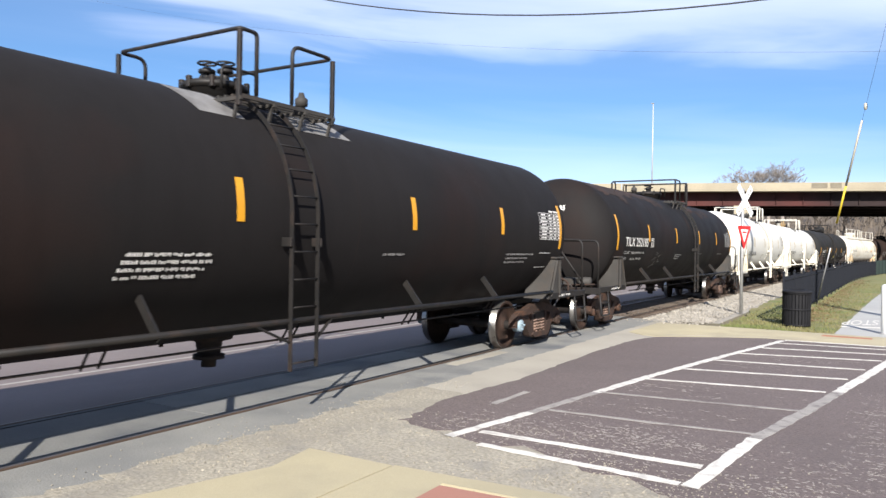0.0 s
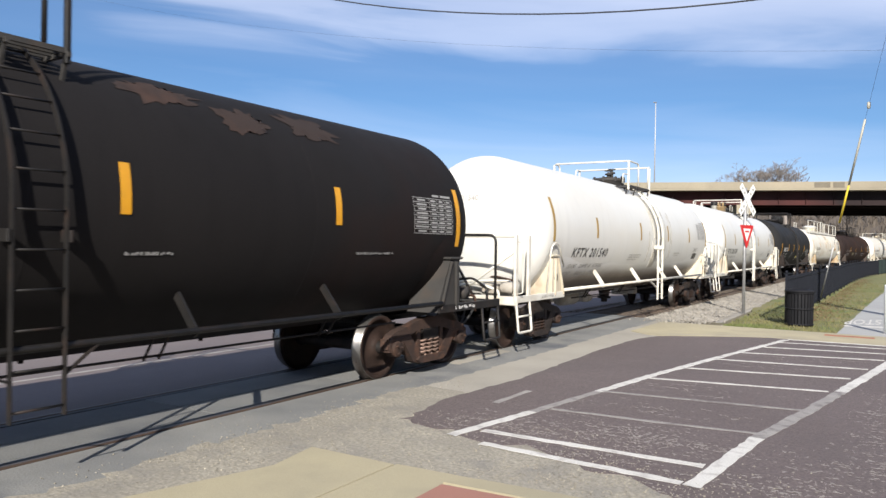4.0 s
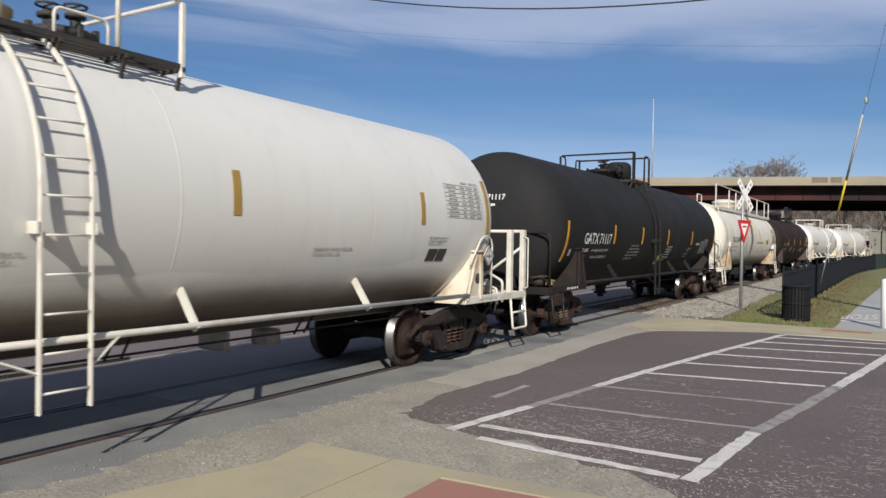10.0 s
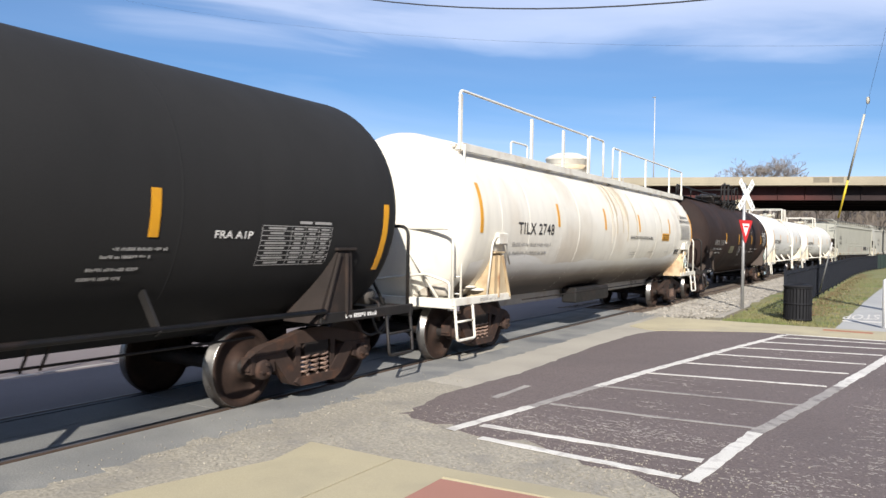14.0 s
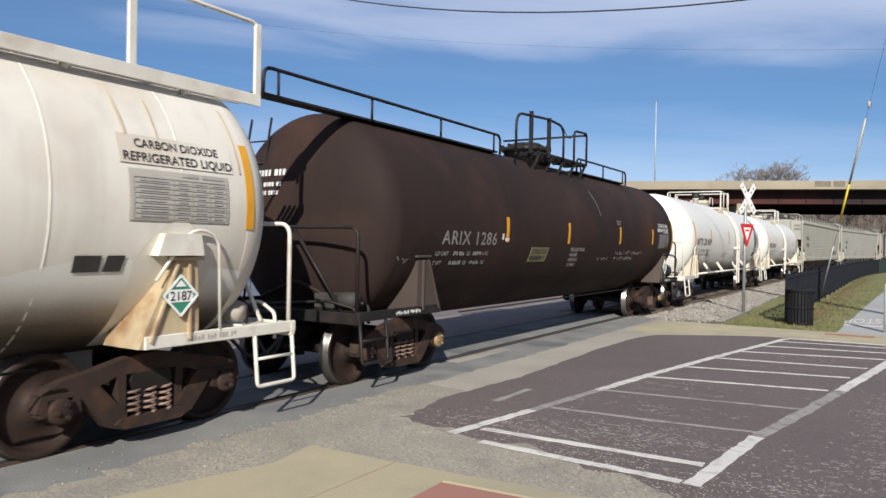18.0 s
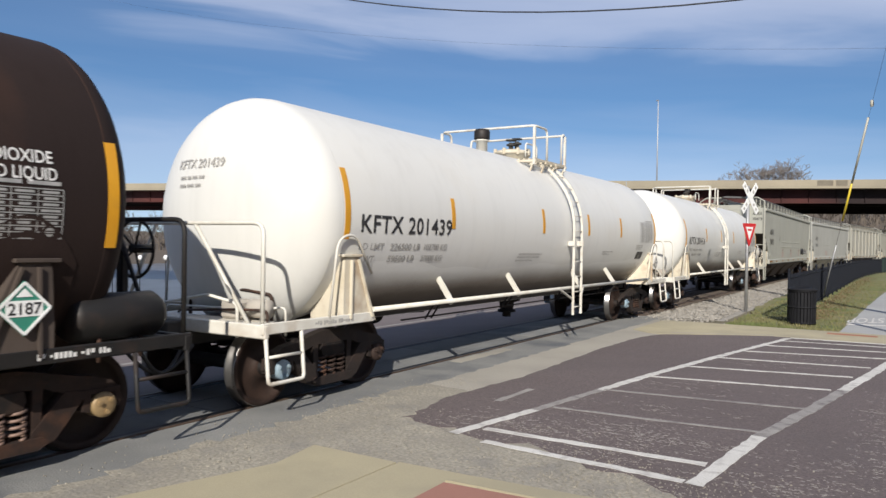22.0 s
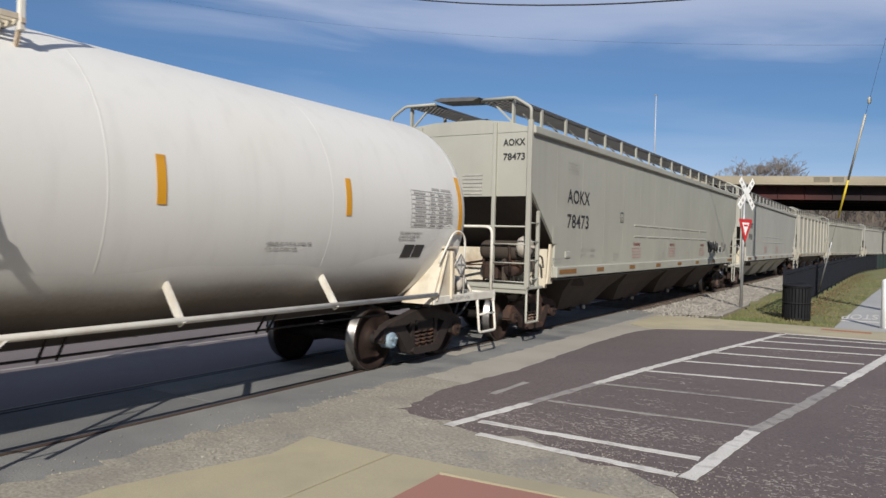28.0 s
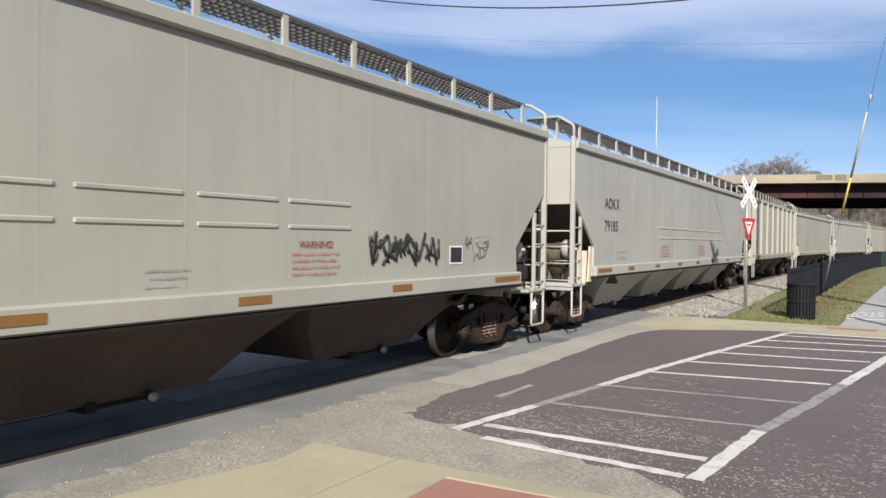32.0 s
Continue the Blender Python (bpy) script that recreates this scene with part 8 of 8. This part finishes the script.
g = Geo(); g.lathe([(0.36, 0.88), (0.36, 0.91), (0.20, 0.97), (0.20, 0.93), (0.34, 0.88), (0.36, 0.88)], "z", 24); part("lid", g, M["bin_black"], litter)

# ---- fence ----
fence = thing("picket_fence", "black steel picket fence between track and path", "fence", "picket fences")
L = 2.4
g = Geo(); g.box(0, 0, 0.66, 0.06, 0.06, 1.36, bevel=0.006); g.lathe([(0.045, 1.34), (0.03, 1.40), (0.0, 1.42)], "z", 8); part("post", g, M["fence_black"], fence)
for z in (0.16, 1.16):
    g = Geo(); g.box(0, L / 2, z, 0.035, L - 0.06, 0.04); part("rail", g, M["fence_black"], fence)
g = Geo()
for k in range(22):
    g.box(0, 0.1 + k * 0.105, 0.68, 0.018, 0.018, 1.16)
tagged(part("picket", g, M["fence_black"], fence), kind="stuff")
place = lambda k: pose(fence_x(21.45 + k * L), 21.45 + k * L, 0, rz=-math.degrees(math.atan2(fence_x(21.45 + k * L + L) - fence_x(21.45 + k * L), L)))
fence.matrix_basis = place(0)
for k in range(1, 22):
    copy_thing(fence, place(k))
screen = thing("screened_fence", "dark green screened fence carrying on past the pickets", "fence", "screened fences")
g = Geo(); g.box(0, 0, 0.66, 0.06, 0.06, 1.36, bevel=0.006); part("post", g, M["fence_black"], screen)
g = Geo(); g.box(0, L / 2, 0.68, 0.03, L - 0.08, 1.24, bevel=0.006); part("screen", g, M["screen_green"], screen)
screen.matrix_basis = place(22)
for k in range(23, 34):
    copy_thing(screen, place(k))

# ---- bollard ----
bol = thing("bollard", "white painted steel bollard at the path's entrance", "bollard", m=pose(-0.10, 20.36, 0))
g = Geo(); g.lathe([(0.095, -0.1), (0.095, 1.12), (0.085, 1.16), (0.05, 1.19), (0.0, 1.2)], "z", 20); part("post", g, M["sign_white"], bol)
g = Geo(); g.lathe([(0.13, 0.0), (0.13, 0.02), (0.096, 0.03)], "z", 20); part("collar", g, M["galvanised"], bol)

# ---- guy wire and overhead cables ----
guy = thing("guy_wire", "steel guy wire with a yellow plastic guard", "cable")
A0, A1 = Vector((-2.33, 30.07, 0.0)), Vector((1.28, 23.64, 15.71))
at = lambda z: A0 + (A1 - A0) * ((z - A0.z) / (A1.z - A0.z))
g = Geo(); g.tube([at(-0.1), at(15.71)], 0.005, 6); part("wire", g, M["dusty_black"], guy)
g = Geo(); g.tube([at(2.96), at(4.22)], 0.034, 8); part("yellow_guard", g, M["guard_yellow"], guy, "yellow guy guard")
g = Geo(); g.tube([at(4.22), at(6.29)], 0.036, 8); part("pale_guard", g, M["guard_pale"], guy, "sun-bleached guy guard")
g = Geo(); p = at(6.71); g.lathe([(0.0, -0.12), (0.05, -0.1), (0.06, 0.0), (0.05, 0.1), (0.0, 0.12)], "z", 10, tuple(p)); part("insulator", g, M["guard_pale"], guy)
g = Geo(); g.tube([at(0.26), at(2.10)], 0.022, 8); part("lower_guard", g, M["galvanised"], guy, "grey lower guy guard")


def cable(pts, r, label, group):
    g = Geo()
    g.tube(pts, r, 6)
    return solid("overhead_cable", g, M["cable"], label, "cable", group)


def sag(x0, x1, zlow, xlow, k, y0, slope=0.0):
    return [(x0 + (x1 - x0) * i / 40, y0 + slope * (x0 + (x1 - x0) * i / 40), zlow + k * (x0 + (x1 - x0) * i / 40 - xlow) ** 2) for i in range(41)]


cable(sag(-24, 30, 8.305, -0.9, 0.0089, 20.0), 0.022, "thick black overhead cable sagging across the sky", "overhead cables")
cable(sag(-70, 70, 8.3, 31.0, 0.00175, 34.0), 0.004, "thin overhead wire high above the street", "overhead cables")

# ---- pole that the guy wire holds ----
pole = thing("utility_pole", "tall weathered wooden utility pole beside the path", "utility pole", m=pose(1.28, 23.64, 0))
g = Geo(); g.tube([(0, 0, -0.3), (0, 0, 5), (0, 0, 16.4)], [0.17, 0.15, 0.11], 14); part("shaft", g, M["pole_wood"], pole)
g = Geo(); g.lathe([(0.118, 15.6), (0.135, 15.62), (0.135, 15.78), (0.118, 15.8)], "z", 14); part("band", g, M["galvanised"], pole)

# ---- trees ----
def bare_tree(g, x, y, z, h, seed, levels=5, spread=0.55, twig=0.012, limbs=0):
    rnd = random.Random(seed)

    def grow(p, d, ln, r, lev):
        n = 3
        pts, rs = [p], [r]
        for i in range(n):
            d = (d + Vector((rnd.uniform(-1, 1), rnd.uniform(-1, 1), rnd.uniform(-0.5, 0.6))) * 0.16).normalized()
            p = p + d * ln / n
            pts.append(p); rs.append(max(r * (1 - 0.32 * (i + 1) / n), twig))
        g.tube(pts, rs, 6 if lev > 3 else 4 if lev > 1 else 3, caps=False)
        if lev == 0:
            return
        for k in range(rnd.choice((2, 3, 3)) if lev > 1 else 3):
            a = rnd.uniform(0, 6.28)
            side = Vector((math.cos(a), math.sin(a), 0.25))
            grow(pts[rnd.choice((2, 3, 3))], (d * 0.75 + side * spread * rnd.uniform(0.7, 1.3)).normalized(), ln * rnd.uniform(0.62, 0.85), rs[-1] * 0.72, lev - 1)

    if limbs:
        for k in range(limbs):
            a = 2 * math.pi * (k + rnd.uniform(-0.3, 0.3)) / limbs
            lean = rnd.uniform(0.25, 1.0)
            grow(Vector((x, y, z)), Vector((math.cos(a) * lean, math.sin(a) * lean, 1)).normalized(), h * 0.33, h * 0.018, levels)
    else:
        grow(Vector((x, y, z)), Vector((0, 0, 1)), h * 0.27, h * 0.022, levels)


for k, (x, y, z, h, s) in enumerate(((-21.3, 135, 10.4, 6.9, 5), (-18.4, 136.5, 10.6, 6.3, 17), (-15.9, 134.5, 10.4, 6.9, 29))):
    tr = thing("tree", "leafless spreading tree behind the bridge", "tree", "trees behind the bridge")
    full = Geo()
    bare_tree(full, x, y, z, h, s, 5, 0.60, 0.019, limbs=6)
    g = Geo(); g.tube([(x, y, -0.3), (x + 0.3, y, z * 0.5), (x, y, z + 0.3)], [0.42, 0.33, 0.2], 10); part("trunk", g, M["bark"], tr)
    part("crown", full.mesh("crown", M["bark"], False), None, tr, "bare branches and fine twigs")


def thicket(name, label, spots, h0, h1, seed, levels=4, mat="brush", twig=0.05):
    g = Geo()
    rnd = random.Random(seed)
    for x, y, z in spots:
        bare_tree(g, x, y, z, rnd.uniform(h0, h1), rnd.randrange(10 ** 6), levels, 0.6, twig)
        # low scrub round the stem
        for _ in range(14):
            a, r = rnd.uniform(0, 6.28), rnd.uniform(0.5, 4.0)
            bx, by = x + r * math.cos(a), y + r * math.sin(a)
            hh = rnd.uniform(1.0, 4.0)
            dx, dy = rnd.uniform(-1, 1), rnd.uniform(-1, 1)
            g.add([(bx - 0.25, by - 0.1, z), (bx + 0.25, by + 0.1, z), (bx + dx, by + dy, z + hh)], [(0, 1, 2)])
    return tagged(new(name, g.mesh(name, M[mat], False)), label, "woodland", kind="stuff")


rnd = random.Random(61)
thicket("far_woods", "brown leafless woods on the far river bank", [(-203 - abs(rnd.gauss(0, 9)), -30 + i * 1.9 + rnd.uniform(-2, 2), WATER + 1.5) for i in range(190)], 14, 21, 62, twig=0.045)
rnd = random.Random(63)
thicket("woods_beyond_bridge", "brown leafless woods beyond the bridge", [(-40 + i * 0.95 + rnd.uniform(-2, 2), 164 + q, 3.2 + 0.24 * q) for i in range(120) for q in (rnd.uniform(0, 30),)], 7, 11, 64)
g = Geo()
rnd = random.Random(65)
vv = []
for i in range(30):
    x = -70 + i * 8
    vv.append([(x, 150, -0.3), (x, 170, 5.0 + rnd.random()), (x, 205, 14.0 + rnd.random() * 1.2), (x, 300, 16.5 + rnd.random() * 1.5), (x, 420, 15)])
verts = [p for r in vv for p in r]
faces = [(i * 5 + j, i * 5 + j + 1, (i + 1) * 5 + j + 1, (i + 1) * 5 + j) for i in range(29) for j in range(4)]
g.add(verts, faces)
solid("wooded_slope", g, M["brush"], "brown winter hillside beyond the bridge", "hillside", kind="structure")

# ---- lamp posts along the river ----
for k in range(50):
    lp = thing("lamp_post", "slim dark post with a white ball lamp by the river", "lamp post", "river lamp posts", pose(-17.1, 3.35 + 0.80 * k, 0))
    g = Geo(); g.tube([(0, 0, -0.7), (0, 0, 1.36)], 0.011, 6); g.lathe([(0.04, -0.08), (0.04, 0.03), (0.011, 0.05)], "z", 8); part("post", g, M["fence_black"], lp)
    g = Geo(); g.lathe([(0.0, 1.35), (0.035, 1.36), (0.06, 1.40), (0.068, 1.43), (0.06, 1.46), (0.035, 1.49), (0.0, 1.50)], "z", 12); part("lamp", g, M["lamp_ball"], lp)


# ---- traffic on the bridge ----
def motor_car(label, cab0, cab1, tall):
    car = thing("car", label, "car", "cars on the bridge")
    g = Geo()
    g.prism([(-2.4, 0.35), (2.4, 0.35), (2.45, 0.62), (2.35, 0.86), (cab1 + 0.5, 0.95), (cab0 - 0.3, 0.97), (-2.4, 0.90), (-2.48, 0.6)], -0.9, 0.9, "y")
    part("body", g, M["car_dark"], car)
    g = Geo()
    g.loft([[(cab0 - 0.3, -0.84, 0.95), (cab1 + 0.5, -0.84, 0.95), (cab1 + 0.5, 0.84, 0.95), (cab0 - 0.3, 0.84, 0.95)],
            [(cab0 + 0.1, -0.68, tall), (cab1 - 0.1, -0.68, tall), (cab1 - 0.1, 0.68, tall), (cab0 + 0.1, 0.68, tall)]])
    part("cabin", g, M["glass"], car)
    g = Geo(); g.box((cab0 + cab1) / 2, 0, tall + 0.01, cab1 - cab0 - 0.2, 1.36, 0.04, bevel=0.01); part("roof", g, M["car_dark"], car)
    for x in (-1.5, 1.5):
        for s in (1, -1):
            g = Geo(); g.lathe([(0.0, s * 0.70), (0.33, s * 0.70), (0.35, s * 0.74), (0.35, s * 0.88), (0.33, s * 0.92), (0.0, s * 0.92)], "y", 18, (x, 0, 0.35)); part("wheel", g, M["tyre"], car)
    return car


TRAFFIC = [(motor_car("dark saloon car driving over the bridge", -1.2, 0.9, 1.45), 5.5, -22.0), (motor_car("dark pickup truck driving over the bridge", -0.6, 0.9, 1.75), 7.45, -22.0),
           (motor_car("dark estate car driving over the bridge", -1.6, 0.9, 1.5), 30.0, -19.5), (motor_car("dark hatchback driving over the bridge", -1.5, 0.8, 1.5), 31.5, -15.5)]


# ---- what moves ----
def motions():
    for car, uc, half in CARS:
        rows = []
        for t in range(33):
            a, b = along(uc - half - ride(t)), along(uc + half - ride(t))
            m = (a + b) / 2
            rows.append((t, pose(m.x, m.y, 0, rz=-math.degrees(math.atan2(b.x - a.x, b.y - a.y)))))
        walk(car, rows)
    for wheelset, y in AXLES:
        walk(wheelset, [(k / 10, pose(0, y, AXLE, rx=math.degrees(ride(k / 10) / AXLE) % 360)) for k in range(321)])
    ang = math.degrees(math.atan2(BDIR.y, BDIR.x))
    for car, t0, s0 in TRAFFIC:
        rows = []
        for t in (0.0, 32.0):
            p = on_bridge(s0 + (t - t0) * 15.2, 5.0, 9.36)
            rows.append((t, pose(p.x, p.y, p.z, rz=ang)))
        walk(car, rows)


motions()
